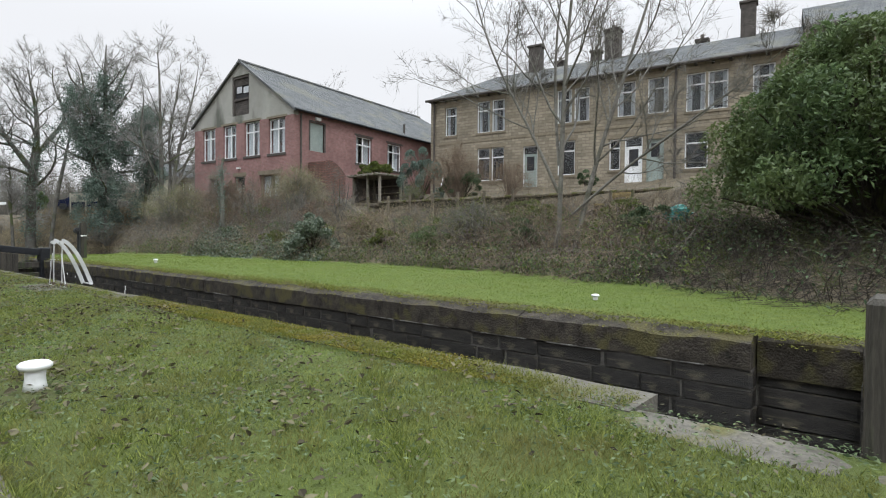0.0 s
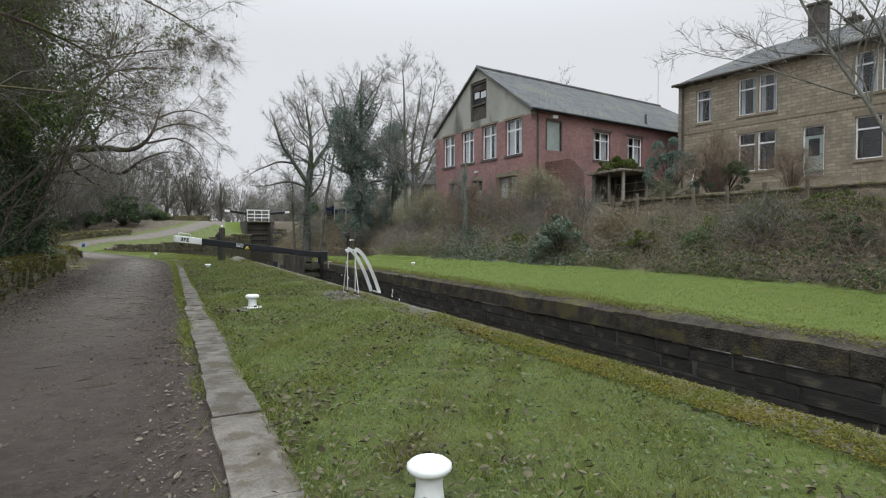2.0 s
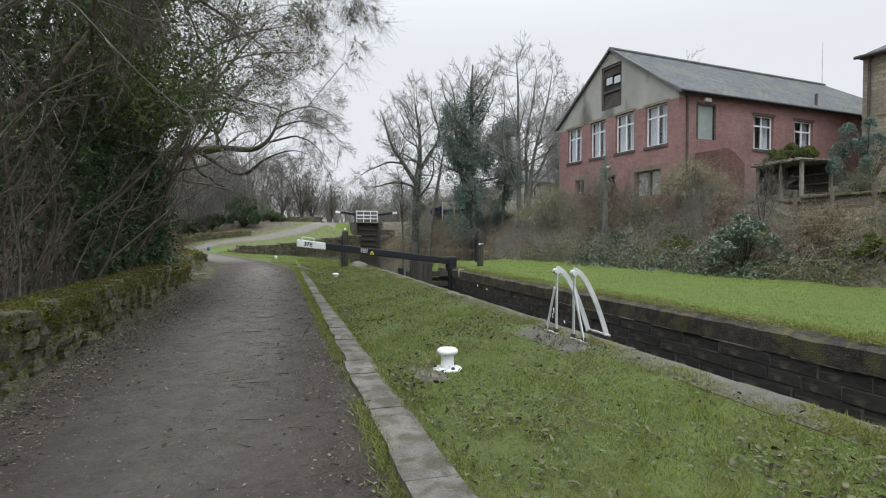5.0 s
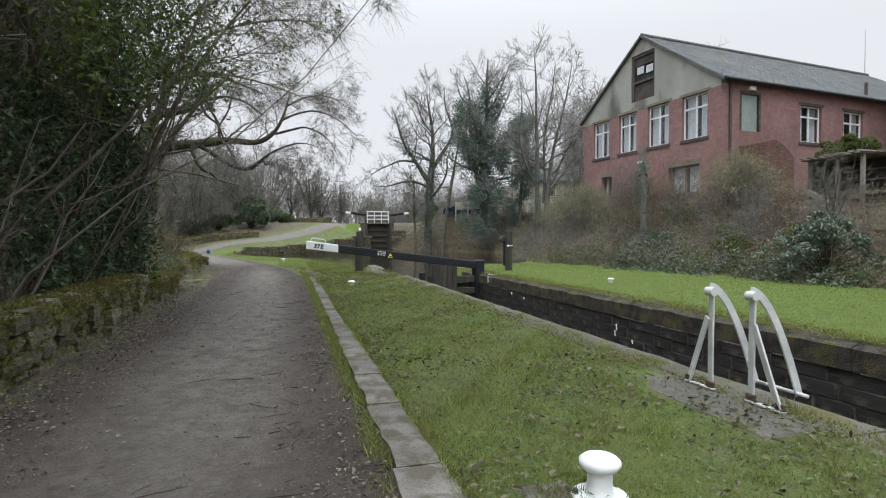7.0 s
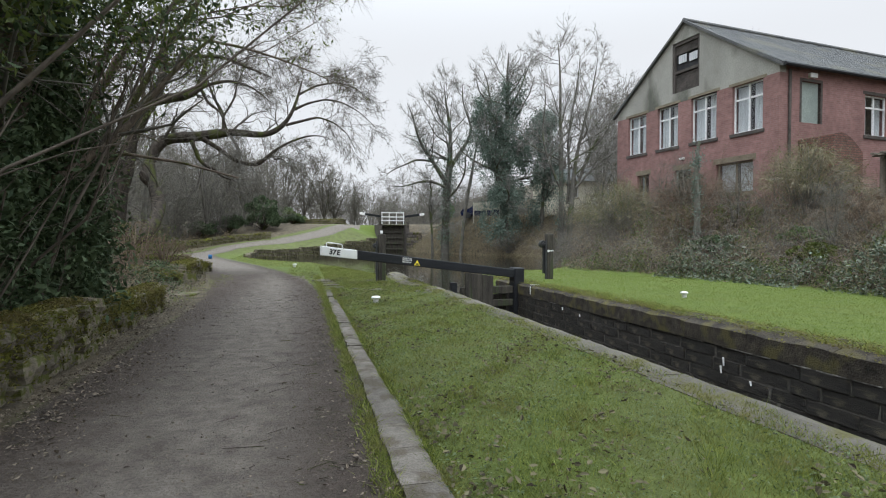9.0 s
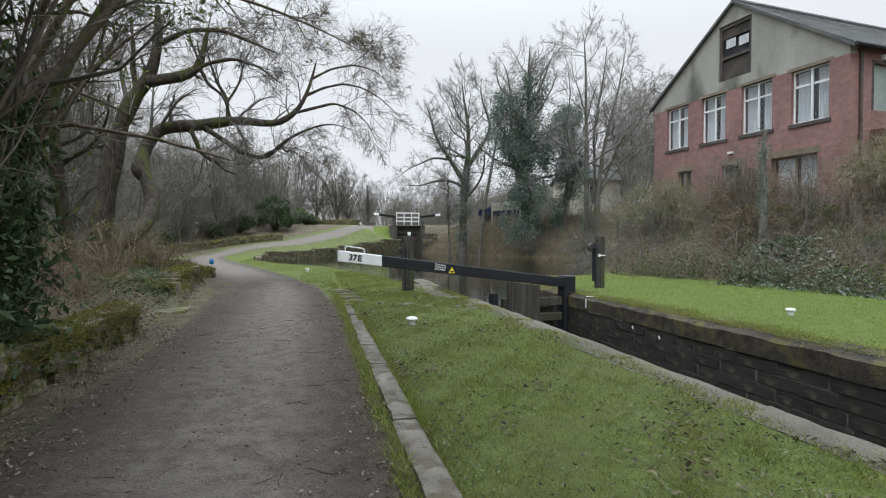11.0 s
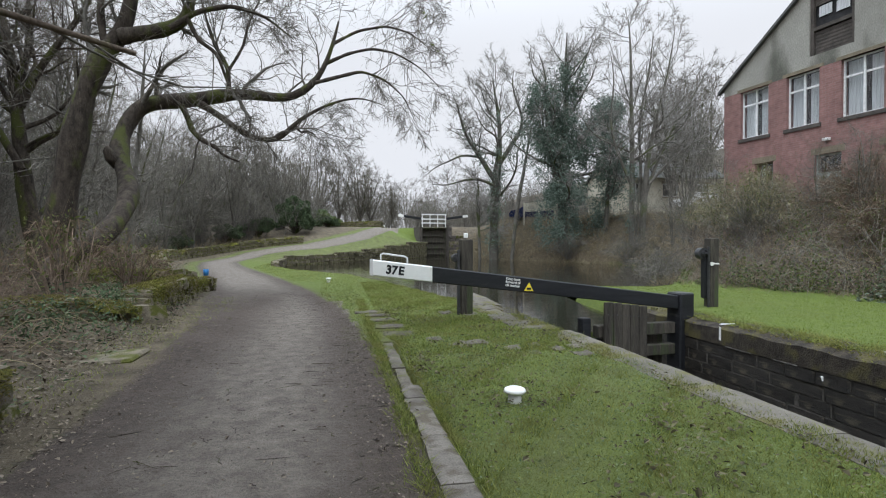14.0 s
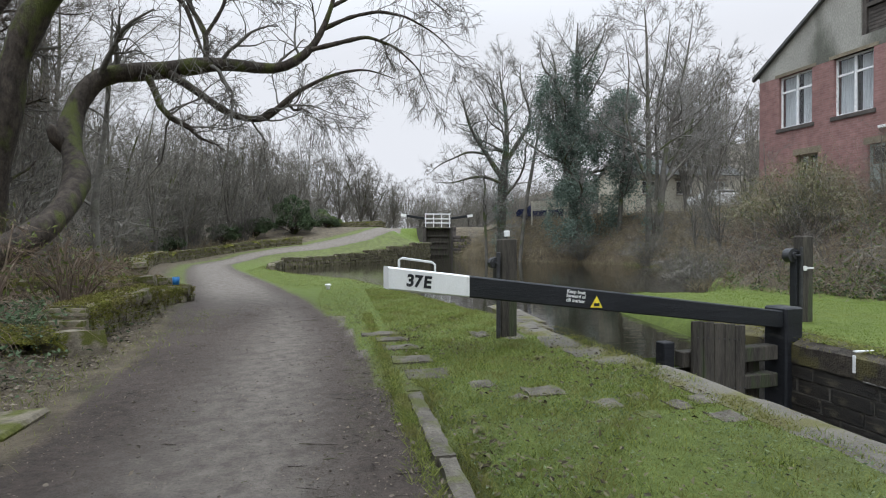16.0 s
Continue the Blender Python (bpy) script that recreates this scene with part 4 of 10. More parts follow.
def pbox(P, a0, a1, d0, d1, z0, z1):
    vs = [P(a, d, z) for z in (z0, z1) for d in (d0, d1) for a in (a0, a1)]
    return MB().add(vs, [(0, 2, 3, 1), (4, 5, 7, 6), (0, 1, 5, 4), (2, 6, 7, 3), (0, 4, 6, 2), (1, 3, 7, 5)])


def window(parent, P, s0, s1, z0, z1, lights=2, transom=0.0, deep=0.10, frame_m=None, sill_m=None, lintel=True, curtain=0.0, jambs=False, low_cut=0.0, bar=0.055):
    """A framed window in its opening, with sill, lintel and glass."""
    fm, sm = frame_m or M_upvc, sill_m or M_lintel
    fr = pbox(P, s0, s0 + bar, deep, deep + 0.06, z0, z1)
    for q in (pbox(P, s1 - bar, s1, deep, deep + 0.06, z0, z1), pbox(P, s0 + bar, s1 - bar, deep, deep + 0.06, z0, z0 + bar), pbox(P, s0 + bar, s1 - bar, deep, deep + 0.06, z1 - bar, z1)):
        fr.add(q.v, q.f)
    for i in range(1, lights):
        c = s0 + (s1 - s0) * i / lights
        q = pbox(P, c - bar * 0.6, c + bar * 0.6, deep - 0.003, deep + 0.057, z0 + bar, z1 - bar)
        fr.add(q.v, q.f)
    if transom:
        zt = z1 - transom * (z1 - z0)
        edges = [s0 + (s1 - s0) * i / lights for i in range(lights + 1)]
        for a, c in zip(edges[:-1], edges[1:]):
            q = pbox(P, a + bar, c - bar, deep - 0.006, deep + 0.052, zt - bar * 0.6, zt + bar * 0.6)
            fr.add(q.v, q.f)
    w = part("window", fr, fm, parent)
    g = part("pane", pbox(P, s0 + 0.02, s1 - 0.02, deep + 0.025, deep + 0.035, z0 + 0.02, z1 - 0.02), M_glass, w)
    g.visible_shadow = False
    part("sill", pbox(P, s0 - 0.08, s1 + 0.08, -0.05, deep + 0.02, z0 - 0.13, z0 - 0.004), sm, w)
    if lintel:
        part("lintel", pbox(P, s0 - 0.12, s1 + 0.12, -0.012, 0.1, z1 + 0.004, z1 + 0.22), sm, w)
    if curtain:
        for a, c in ((s0 + 0.06, s0 + 0.06 + curtain * (s1 - s0)), (s1 - 0.06 - curtain * (s1 - s0), s1 - 0.06)):
            b = MB()
            n = 14
            vs = []
            for i in range(n + 1):
                s = a + (c - a) * i / n
                vs += [P(s, deep + 0.16 + 0.03 * (i % 2), z0 + 0.05), P(s, deep + 0.16 + 0.03 * (i % 2), z1 - 0.05)]
            b.add(vs, [(2 * i, 2 * i + 2, 2 * i + 3, 2 * i + 1) for i in range(n)])
            part("curtain", b, M_curtain, w, "net curtain paled for the sky reflected in the glass")
    # dark panel that stands in for the shade inside the room
    part("backing", pbox(P, s0 + 0.01, s1 - 0.01, 0.9, 0.95, z0 - 0.3, z1 + 0.3), M_roomshade, w)
    return w


def door(parent, P, s0, s1, z0, z1, material, glazed=0.0, fan=0.0, deep=0.12, frame_m=None):
    fm = frame_m or M_upvc
    fr = pbox(P, s0, s0 + 0.06, deep - 0.02, deep + 0.06, z0, z1)
    for q in (pbox(P, s1 - 0.06, s1, deep - 0.02, deep + 0.06, z0, z1), pbox(P, s0 + 0.06, s1 - 0.06, deep - 0.02, deep + 0.06, z1 - 0.06, z1)):
        fr.add(q.v, q.f)
    d = part("door", fr, fm, parent)
    zt = z1 - 0.06 - fan
    part("leaf", pbox(P, s0 + 0.065, s1 - 0.065, deep, deep + 0.045, z0 + 0.01, zt), material, d)
    if fan:
        g = part("pane", pbox(P, s0 + 0.065, s1 - 0.065, deep + 0.01, deep + 0.02, zt + 0.03, z1 - 0.065), M_glass, d)
        g.visible_shadow = False
        part("backing", pbox(P, s0 + 0.065, s1 - 0.065, deep + 0.3, deep + 0.33, zt + 0.03, z1), M_roomshade, d)
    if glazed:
        part("pane", pbox(P, s0 + 0.22, s1 - 0.22, deep - 0.01, deep - 0.002, z0 + (1 - glazed) * (zt - z0), zt - 0.15), M_roomshade, d, "glazing toned like an unlit room")
    part("handle", pbox(P, s1 - 0.16, s1 - 0.12, deep - 0.05, deep, z0 + 1.0, z0 + 1.04), M_iron, d)
    part("lintel", pbox(P, s0 - 0.12, s1 + 0.12, -0.012, 0.1, z1 + 0.004, z1 + 0.22), M_lintel, d)
    return d


def slates(name, corners, parent, material, rows):
    """A roof plane from eave-left, eave-right, ridge-right, ridge-left, in overlapping slate courses with real steps."""
    a, b, c, d = [Vector(q) for q in corners]
    n = (b - a).cross(d - a).normalized()
    if n.z < 0:
        n = -n
    mb = MB()
    for i in range(rows):
        t0, t1 = i / rows, (i + 1) / rows
        p0, p1 = a.lerp(d, t0), b.lerp(c, t0)
        q0, q1 = a.lerp(d, t1), b.lerp(c, t1)
        k = len(mb.v)
        mb.v += [tuple(v) for v in (p0 + n * 0.018, p1 + n * 0.018, q1 + n * 0.008, q0 + n * 0.008)]
        mb.f.append((k, k + 1, k + 2, k + 3))
        if i:
            mb.f.append((k - 1, k - 2, k + 1, k))
    k = len(mb.v)
    mb.v += [tuple(v) for v in (a - n * 0.03, b - n * 0.03, c - n * 0.03, d - n * 0.03)]
    mb.f += [(k + 3, k + 2, k + 1, k), (k, k + 1, 1, 0), (k + 2, k + 3, k - 1, k - 2)]
    return part(name, mb, material, parent)


# the red mill
mill = tagged(empty("mill_building", 16.6, 25.0, 0, 6.09), "two-storey red-painted brick mill with grey plastered gable and slate roof", "building")
GW, EAVE, APEX, ML = 8.92, 7.46, 10.5, 20.8
PG = lambda s, d, z: (d, s, z)                # gable end, from its right corner
PS = lambda s, d, z: (s, d, z)                # long side
gwins = [(0.66, 2.0, 5.14, 7.0), (2.75, 4.08, 5.16, 7.04), (4.82, 6.07, 5.16, 7.04), (6.82, 8.1, 5.16, 7.02)]
gfw = (1.03, 2.75, 2.84, 4.05)
gdoor = (4.04, 4.98, 1.94, 4.07)
gw_low = (6.6, 7.4, 2.9, 4.1)
band = 7.04
part("wall", wall_mesh(PG, GW, 0.3, lambda s: band, gwins + [gfw, gdoor, gw_low], 0.32), M_brick, mill)
roofline = lambda s: EAVE + (APEX - EAVE) * (1 - abs(s - GW / 2) / (GW / 2))
hatch = (3.66, 5.2, 7.5, 9.72)
part("gable_plaster", wall_mesh(PG, GW, band + 0.001, roofline, [hatch], 0.32, (GW / 2,)), M_plaster, mill, "grey plastered gable")
swins = [(4.62, 6.0, 5.1, 6.68), (7.47, 8.85, 5.0, 6.66)]
sdoor = (1.12, 2.12, 5.32, 6.84)
part("wall", wall_mesh(lambda s, d, z: (s + 0.322, d, z), ML - 0.322, 0.3, lambda s: EAVE - 0.12, [(h[0] - 0.322, h[1] - 0.322, h[2], h[3]) for h in swins + [sdoor]], 0.32), M_brick, mill)
part("wall", wall_mesh(lambda s, d, z: (s + 0.322, GW - d, z), ML - 0.322, 0.3, lambda s: EAVE - 0.12, [], 0.32), M_brick, mill)
part("wall", wall_mesh(lambda s, d, z: (ML - d, s + 0.322, z), GW - 0.644, 0.3, lambda s: EAVE - 0.12, [], 0.32), M_brick, mill)
for i, (a, c, z0, z1) in enumerate(gwins):
    window(mill, PG, a, c, z0, z1, 2, 0.3, 0.12, curtain=0.36, lintel=False, sill_m=M_sootstone)
    part("lintel", pbox(PG, a - 0.15, c + 0.15, -0.014, 0.1, z1 + 0.004, z1 + 0.12), M_lintel, mill)
window(mill, PG, *gfw, 2, 0.0, 0.14, curtain=0.42, frame_m=M_lintel, sill_m=M_lintel)
door(mill, PG, *gdoor, M_door, fan=0.55, frame_m=M_door)
window(mill, PG, *gw_low, 2, 0.0, 0.12, curtain=0.3, frame_m=M_lintel)
for h in swins:
    window(mill, PS, *h, 2, 0.3, 0.12, curtain=0.3, lintel=False, sill_m=M_sootstone)
    part("lintel", pbox(PS, h[0] - 0.12, h[1] + 0.12, -0.014, 0.1, h[3] + 0.004, h[3] + 0.12), M_sootstone, mill)
part("boarded_opening", pbox(PS, sdoor[0], sdoor[1], 0.1, 0.16, sdoor[2], sdoor[3]), M_door, mill, "boarded grey-green loading door")
part("opening_surround", pbox(PS, sdoor[0] - 0.1, sdoor[0], -0.01, 0.12, sdoor[2], sdoor[3] + 0.1), M_sootstone, mill)
part("opening_surround", pbox(PS, sdoor[1], sdoor[1] + 0.1, -0.01, 0.12, sdoor[2], sdoor[3] + 0.1), M_sootstone, mill)
part("opening_surround", pbox(PS, sdoor[0], sdoor[1], -0.01, 0.1, sdoor[3] + 0.003, sdoor[3] + 0.1), M_sootstone, mill)
# the panel's dark colour imitates the shade within the opening
hb = part("hatch", pbox(PG, hatch[0], hatch[1], 0.18, 0.22, hatch[2], hatch[3]), M_roomshade, mill, "broken loading hatch, the shade inside put into its colour")
for q in ((3.66, 3.78, 7.5, 9.72), (5.08, 5.2, 7.5, 9.72), (3.78, 5.08, 9.58, 9.72), (3.78, 5.08, 8.35, 8.47)):
    part("hatch_frame", pbox(PG, q[0], q[1], 0.05, 0.16, q[2], q[3]), M_sootstone, hb)
for i in range(7):
    part("hatch_board", pbox(PG, 3.79, 5.07, 0.12, 0.15, 7.52 + i * 0.115, 7.52 + i * 0.115 + 0.1), M_sootstone, hb)
for q in ((3.9, 4.35, 8.75, 9.1), (4.5, 4.95, 8.8, 9.15)):
    part("pane", pbox(PG, *q[:2], 0.13, 0.14, *q[2:]), M_curtain, hb, "torn pale sheeting in the hatch")
for i in range(5):
    part("hatch_board", pbox(PG, 3.79, 5.07, 0.11, 0.14, 9.2 + i * 0.075, 9.2 + i * 0.075 + 0.06), M_sootstone, hb)
ov = 0.22
k = (APEX - EAVE) / (GW / 2)
slates("roof", [(-0.08, -ov, EAVE - ov * k), (ML + 0.1, -ov, EAVE - ov * k), (ML - 4.1, GW / 2, APEX), (-0.08, GW / 2, APEX)], mill, M_slate, 30)
slates("roof", [(ML + 0.1, GW + ov, EAVE - ov * k), (-0.08, GW + ov, EAVE - ov * k), (-0.08, GW / 2, APEX), (ML - 4.1, GW / 2, APEX)], mill, M_slate, 24)
slates("roof", [(ML + 0.1, -ov, EAVE - ov * k), (ML + 0.1, GW + ov, EAVE - ov * k), (ML - 4.1, GW / 2 + 0.01, APEX), (ML - 4.1, GW / 2 - 0.01, APEX)], mill, M_slate, 24)
part("ridge", MB().tube([(-0.1, GW / 2, APEX + 0.03), (ML - 4.1, GW / 2, APEX + 0.03)], [0.1, 0.1], 8), M_slate, mill)
for sgn in (0, 1):
    y0, y1 = ((-ov, GW / 2) if sgn == 0 else (GW + ov, GW / 2))
    v = MB().add([(-0.14, y0, EAVE - ov * k - 0.02), (-0.14, y1, APEX + 0.06), (-0.14, y1, APEX - 0.06), (-0.14, y0, EAVE - ov * k - 0.14), (0.02, y0, EAVE - ov * k - 0.02), (0.02, y1, APEX + 0.06), (0.02, y1, APEX - 0.06), (0.02, y0, EAVE - ov * k - 0.14)],
                 [(0, 1, 2, 3), (7, 6, 5, 4), (0, 4, 5, 1), (3, 2, 6, 7), (0, 3, 7, 4), (1, 5, 6, 2)])
    part("verge", v, M_slate, mill)
part("gutter", MB().tube([(-0.1, -ov - 0.05, EAVE - ov * k - 0.05), (ML, -ov - 0.05, EAVE - ov * k - 0.05)], [0.07, 0.07], 8), M_black, mill, "black gutter")
part("downpipe", MB().tube([(0.45, -0.06, EAVE - 0.3), (0.45, -0.06, 2.5)], [0.05, 0.05], 8), M_sootstone, mill)
part("flue", MB().tube([(9.45, 0.25, EAVE - 0.1), (9.45, 0.25, EAVE + 0.75)], [0.07, 0.07], 8), M_sootstone, mill)
part("fascia", pbox(PS, 0.33, ML, -0.03, 0.3, EAVE - 0.115, EAVE - 0.03), M_sootstone, mill)
part("alarm_box", pbox(PS, 1.45, 1.8, -0.12, 0.0, 6.98, 7.14), M_white, mill, "white alarm box")
part("lamp", pbox(PG, 4.4, 4.6, -0.14, 0.0, 4.5, 4.58), M_white, mill, "small white bulkhead lamp")
part("mast", MB().tube([(16.7, 4.6, APEX - 0.1), (16.7, 4.6, APEX + 2.75)], [0.03, 0.018], 6), M_galv, mill, "thin aerial mast")
stair = MB()
ns = 12
for d in (-1.3, -0.02):
    for i in range(ns + 1):
        u = i / ns
        stair.v += [(0.95 + 1.5 * u, d, 2.4), (0.95 + 1.5 * u, d, 4.75 - 0.10 * (1 - u) ** 6 - 1.05 * max(0.0, u - 0.25) ** 1.6)]
w_ = 2 * (ns + 1)
for i in range(ns):
    k_ = 2 * i
    stair.f += [(k_, k_ + 2, k_ + 3, k_ + 1), (w_ + k_ + 1, w_ + k_ + 3, w_ + k_ + 2, w_ + k_), (k_ + 1, k_ + 3, w_ + k_ + 3, w_ + k_ + 1)]
stair.f += [(0, 1, w_ + 1, w_), (2 * ns, w_ + 2 * ns, w_ + 2 * ns + 1, 2 * ns + 1)]
part("stair_wall", stair, M_oldbrick, mill, "rounded brick side wall of the loading stair")
part("floor", MB().box(0.33, ML - 0.33, 0.33, GW - 0.33, 4.3, 4.45), M_roomshade, mill)

# the stone terrace: local x along the front from its end corner, local y into the houses
terrace = tagged(empty("terraced_house", 26.43, 24.29, 0, math.degrees(math.atan2(-0.989, 0.149))), "row of two-storey sandstone terraced houses with slate roof and chimneys", "building")
HL, HE, HD = 20.0, 9.5, 7.5
PF = lambda s, d, z: (s, d, z)
hw = [(1.07, 1.91, 7.17, 8.95, 1), (3.35, 4.24, 7.15, 9.05, 1), (4.36, 5.22, 7.15, 9.05, 1), (8.44, 9.3, 7.2, 9.05, 1), (9.42, 10.28, 7.2, 9.05, 1), (11.77, 12.69, 7.2, 9.02, 1), (13.3, 14.31, 7.2, 9.02, 1), (15.12, 16.0, 7.1, 8.98, 1), (16.1, 16.98, 7.1, 8.98, 1),
      (3.38, 4.22, 4.22, 6.2, 1), (4.34, 5.18, 4.22, 6.2, 1), (8.5, 9.5, 4.3, 6.2, 1), (11.37, 11.95, 4.42, 6.07, 1), (15.09, 16.14, 4.28, 6.08, 1), (18.0, 18.9, 7.1, 8.98, 1), (17.6, 18.8, 4.28, 6.08, 1)]
hd = [(6.40, 7.3, 3.72, 6.1), (12.17, 13.08, 3.72, 6.12), (13.27, 14.12, 3.72, 5.9)]
part("wall", wall_mesh(PF, HL, 1.5, lambda s: HE, [h[:4] for h in hw] + hd, 0.35), M_stone, terrace)
part("wall", wall_mesh(lambda s, d, z: (d, s + 0.352, z), HD - 0.7, 1.5, lambda s: HE, [], 0.35), M_stone, terrace)
part("wall", wall_mesh(lambda s, d, z: (s, HD - d, z), HL, 1.5, lambda s: HE, [], 0.345), M_stone, terrace)
part("wall", wall_mesh(lambda s, d, z: (HL - d, s + 0.352, z), HD - 0.7, 1.5, lambda s: HE, [], 0.35), M_stone, terrace)
part("floor", MB().box(0.36, HL - 0.36, 0.36, HD - 0.36, 6.45, 6.6), M_roomshade, terrace)
for (a, c, z0, z1, n) in hw:
    window(terrace, PF, a, c, z0, z1, n, 0.3, 0.1, curtain=0.22 if z0 > 6 else 0.0)
door(terrace, PF, *hd[0], M_door, glazed=0.5, fan=0.4)
door(terrace, PF, *hd[1], M_upvc, glazed=0.55, fan=0.45)
door(terrace, PF, *hd[2], M_door, glazed=0.4, fan=0.0, frame_m=M_door)
HR = 11.6
slates("roof", [(-0.2, -0.3, HE - 0.05), (HL, -0.3, HE - 0.05), (HL, HD / 2, HR), (2.9, HD / 2, HR)], terrace, M_slate, 20)
slates("roof", [(HL, HD + 0.3, HE - 0.05), (-0.2, HD + 0.3, HE - 0.05), (2.9, HD / 2, HR), (HL, HD / 2, HR)], terrace, M_slate, 20)
slates("roof", [(-0.2, HD + 0.3, HE - 0.05), (-0.2, -0.3, HE - 0.05), (2.9, HD / 2 - 0.01, HR), (2.9, HD / 2 + 0.01, HR)], terrace, M_slate, 20)
part("gutter", MB().tube([(-0.2, -0.35, HE - 0.06), (HL, -0.35, HE - 0.06)], [0.08, 0.08], 8), M_sootstone, terrace)
for i in range(26):
    part("gutter_bracket", pbox(PF, 0.3 + i * 0.76, 0.42 + i * 0.76, -0.28, 0.0, HE - 0.2, HE - 0.12), M_sootstone, terrace)
part("downpipe", MB().tube([(14.65, -0.07, HE - 0.1), (14.65, -0.07, 3.7)], [0.06, 0.06], 8), M_sootstone, terrace)
part("downpipe", MB().tube([(0.3, -0.07, HE - 0.1), (0.3, -0.07, 3.6)], [0.06, 0.06], 8), M_sootstone, terrace)
part("string_course", pbox(PF, 0.0, HL, -0.03, -0.002, 6.62, 6.78), M_lintel, terrace)


def chimney(s, d, w, dep, z0, z1, pots):
    c = part("chimney", MB().cham(s - w / 2, s + w / 2, d - dep / 2, d + dep / 2, z0, z1, 0.02).cham(s - w / 2 - 0.08, s + w / 2 + 0.08, d - dep / 2 - 0.08, d + dep / 2 + 0.08, z1 + 0.002, z1 + 0.14, 0.02), M_sootstone, terrace, "soot-dark stone chimney")
    for i in range(pots):
        x = s + (i - (pots - 1) / 2) * 0.3
        part("chimney_pot", MB().lathe(x, d, [(0.12, z1 + 0.14), (0.10, z1 + 0.3), (0.11, z1 + 0.42), (0.07, z1 + 0.42)], 12), M_sootstone, c, smooth=True)


chimney(5.65, 3.7, 0.8, 0.65, 11.0, 13.0, 0)
chimney(10.55, 3.7, 0.85, 0.7, 11.0, 13.1, 1)
chimney(6.6, 5.6, 0.6, 0.5, 10.3, 12.4, 1)
chimney(9.0, 5.6, 0.6, 0.5, 10.3, 12.7, 1)
chimney(17.6, 3.7, 0.7, 0.65, 11.0, 13.2, 1)
chimney(15.2, 5.4, 0.6, 0.5, 10.3, 12.2, 1)
for s0, d0 in ((14.9, 1.6), (16.9, 1.5)):
    zt = HE + (HR - HE) * (d0 / (HD / 2)) * 0.95
    part("rooflight", MB().add([(s0, d0, zt + 0.1), (s0 + 0.6, d0, zt + 0.1), (s0 + 0.6, d0 + 0.7, zt + 0.48), (s0, d0 + 0.7, zt + 0.48), (s0, d0, zt - 0.1), (s0 + 0.6, d0, zt - 0.1), (s0 + 0.6, d0 + 0.7, zt + 0.28), (s0, d0 + 0.7, zt + 0.28)],
                               [(0, 1, 2, 3), (0, 4, 5, 1), (1, 5, 6, 2), (2, 6, 7, 3), (3, 7, 4, 0)]), M_upvc, terrace, "pale rooflight")

# the taller house at the row's end
tall = tagged(empty("end_house", 26.43 + 0.149 * 20.02, 24.29 - 0.989 * 20.02, 0, math.degrees(math.atan2(-0.989, 0.149))), "taller sandstone house with slate roof at the end of the row", "building")
part("wall", wall_mesh(PF, 9.0, 1.5, lambda s: 10.3, [(1.2, 2.2, 7.1, 8.9), (3.4, 4.4, 7.1, 8.9)], 0.35), M_stone, tall)
part("wall", wall_mesh(lambda s, d, z: (d, s + 0.352, z), HD - 0.352, 1.5, lambda s: 10.3, [], 0.35), M_stone, tall)
part("wall", wall_mesh(lambda s, d, z: (9.0 - d, s + 0.352, z), HD - 0.352, 1.5, lambda s: 10.3, [], 0.35), M_stone, tall)
for a in (1.2, 3.4):
    window(tall, PF, a, a + 1.0, 7.1, 8.9, 1, 0.3)
slates("roof", [(-0.05, -0.3, 10.25), (9.2, -0.3, 10.25), (9.2, HD / 2, 12.5), (-0.05, HD / 2, 12.5)], tall, M_slate, 20)
slates("roof", [(9.2, HD + 0.3, 10.25), (-0.05, HD + 0.3, 10.25), (-0.05, HD / 2, 12.5), (9.2, HD / 2, 12.5)], tall, M_slate, 20)
part("gutter", MB().tube([(0, -0.35, 10.22), (9, -0.35, 10.22)], [0.08, 0.08], 8), M_sootstone, tall)

# ---- garden walls, pergola, fences on the far bank ----
gw_ = tagged(empty("garden_wall", 19.2, 21.2, 0, -88), "mossy stone garden retaining wall with flat copings on the bank", "garden wall")
part("wall", MB().box(0, 15.0, -0.2, 0.2, 0.8, 2.42), M_terrace, gw_)
r2 = random.Random(8)
xx = 0.0
while xx < 14.9:
    L = r2.uniform(0.5, 0.9)
    part("coping_stone", MB().cham(xx, min(xx + L - 0.01, 15.0), -0.26, 0.26, 2.423, 2.52 + r2.uniform(-0.01, 0.02), 0.02, 0.006, r2), M_moss_stone, gw_)
    xx += L

# timber gate and slatted steps let into the garden wall, and a sack on the bank
gg = tagged(empty("garden_gate", 18.8, 8.52, 1.34, 90), "ochre timber garden gate with a diagonal brace beside the stone wall", "gate")
for i in range(6):
    part("board", MB().cham(-0.33 + i * 0.11, -0.225 + i * 0.11, -0.012, 0.012, 0.02, 1.02 + 0.012 * (i % 2), 0.004), M_ochrewood, gg)
for z_ in (0.48, 0.86):
    part("rail", MB().cham(-0.33, 0.33, 0.014, 0.04, z_, z_ + 0.09, 0.005), M_ochrewood, gg)
part("brace", MB().tube([(-0.3, 0.045, 0.86), (0.3, 0.045, 0.57)], [0.035, 0.035], 4), M_ochrewood, gg)
for y_ in (-0.4, 0.4):
    part("post", MB().cham(y_ - 0.045, y_ + 0.045, -0.045, 0.045, -0.2, 1.12, 0.01), M_fence, gg)
steps_ = tagged(empty("garden_steps", 18.55, 9.33, 1.25, 90), "weathered yellow-green slatted wooden steps against the garden wall", "steps")
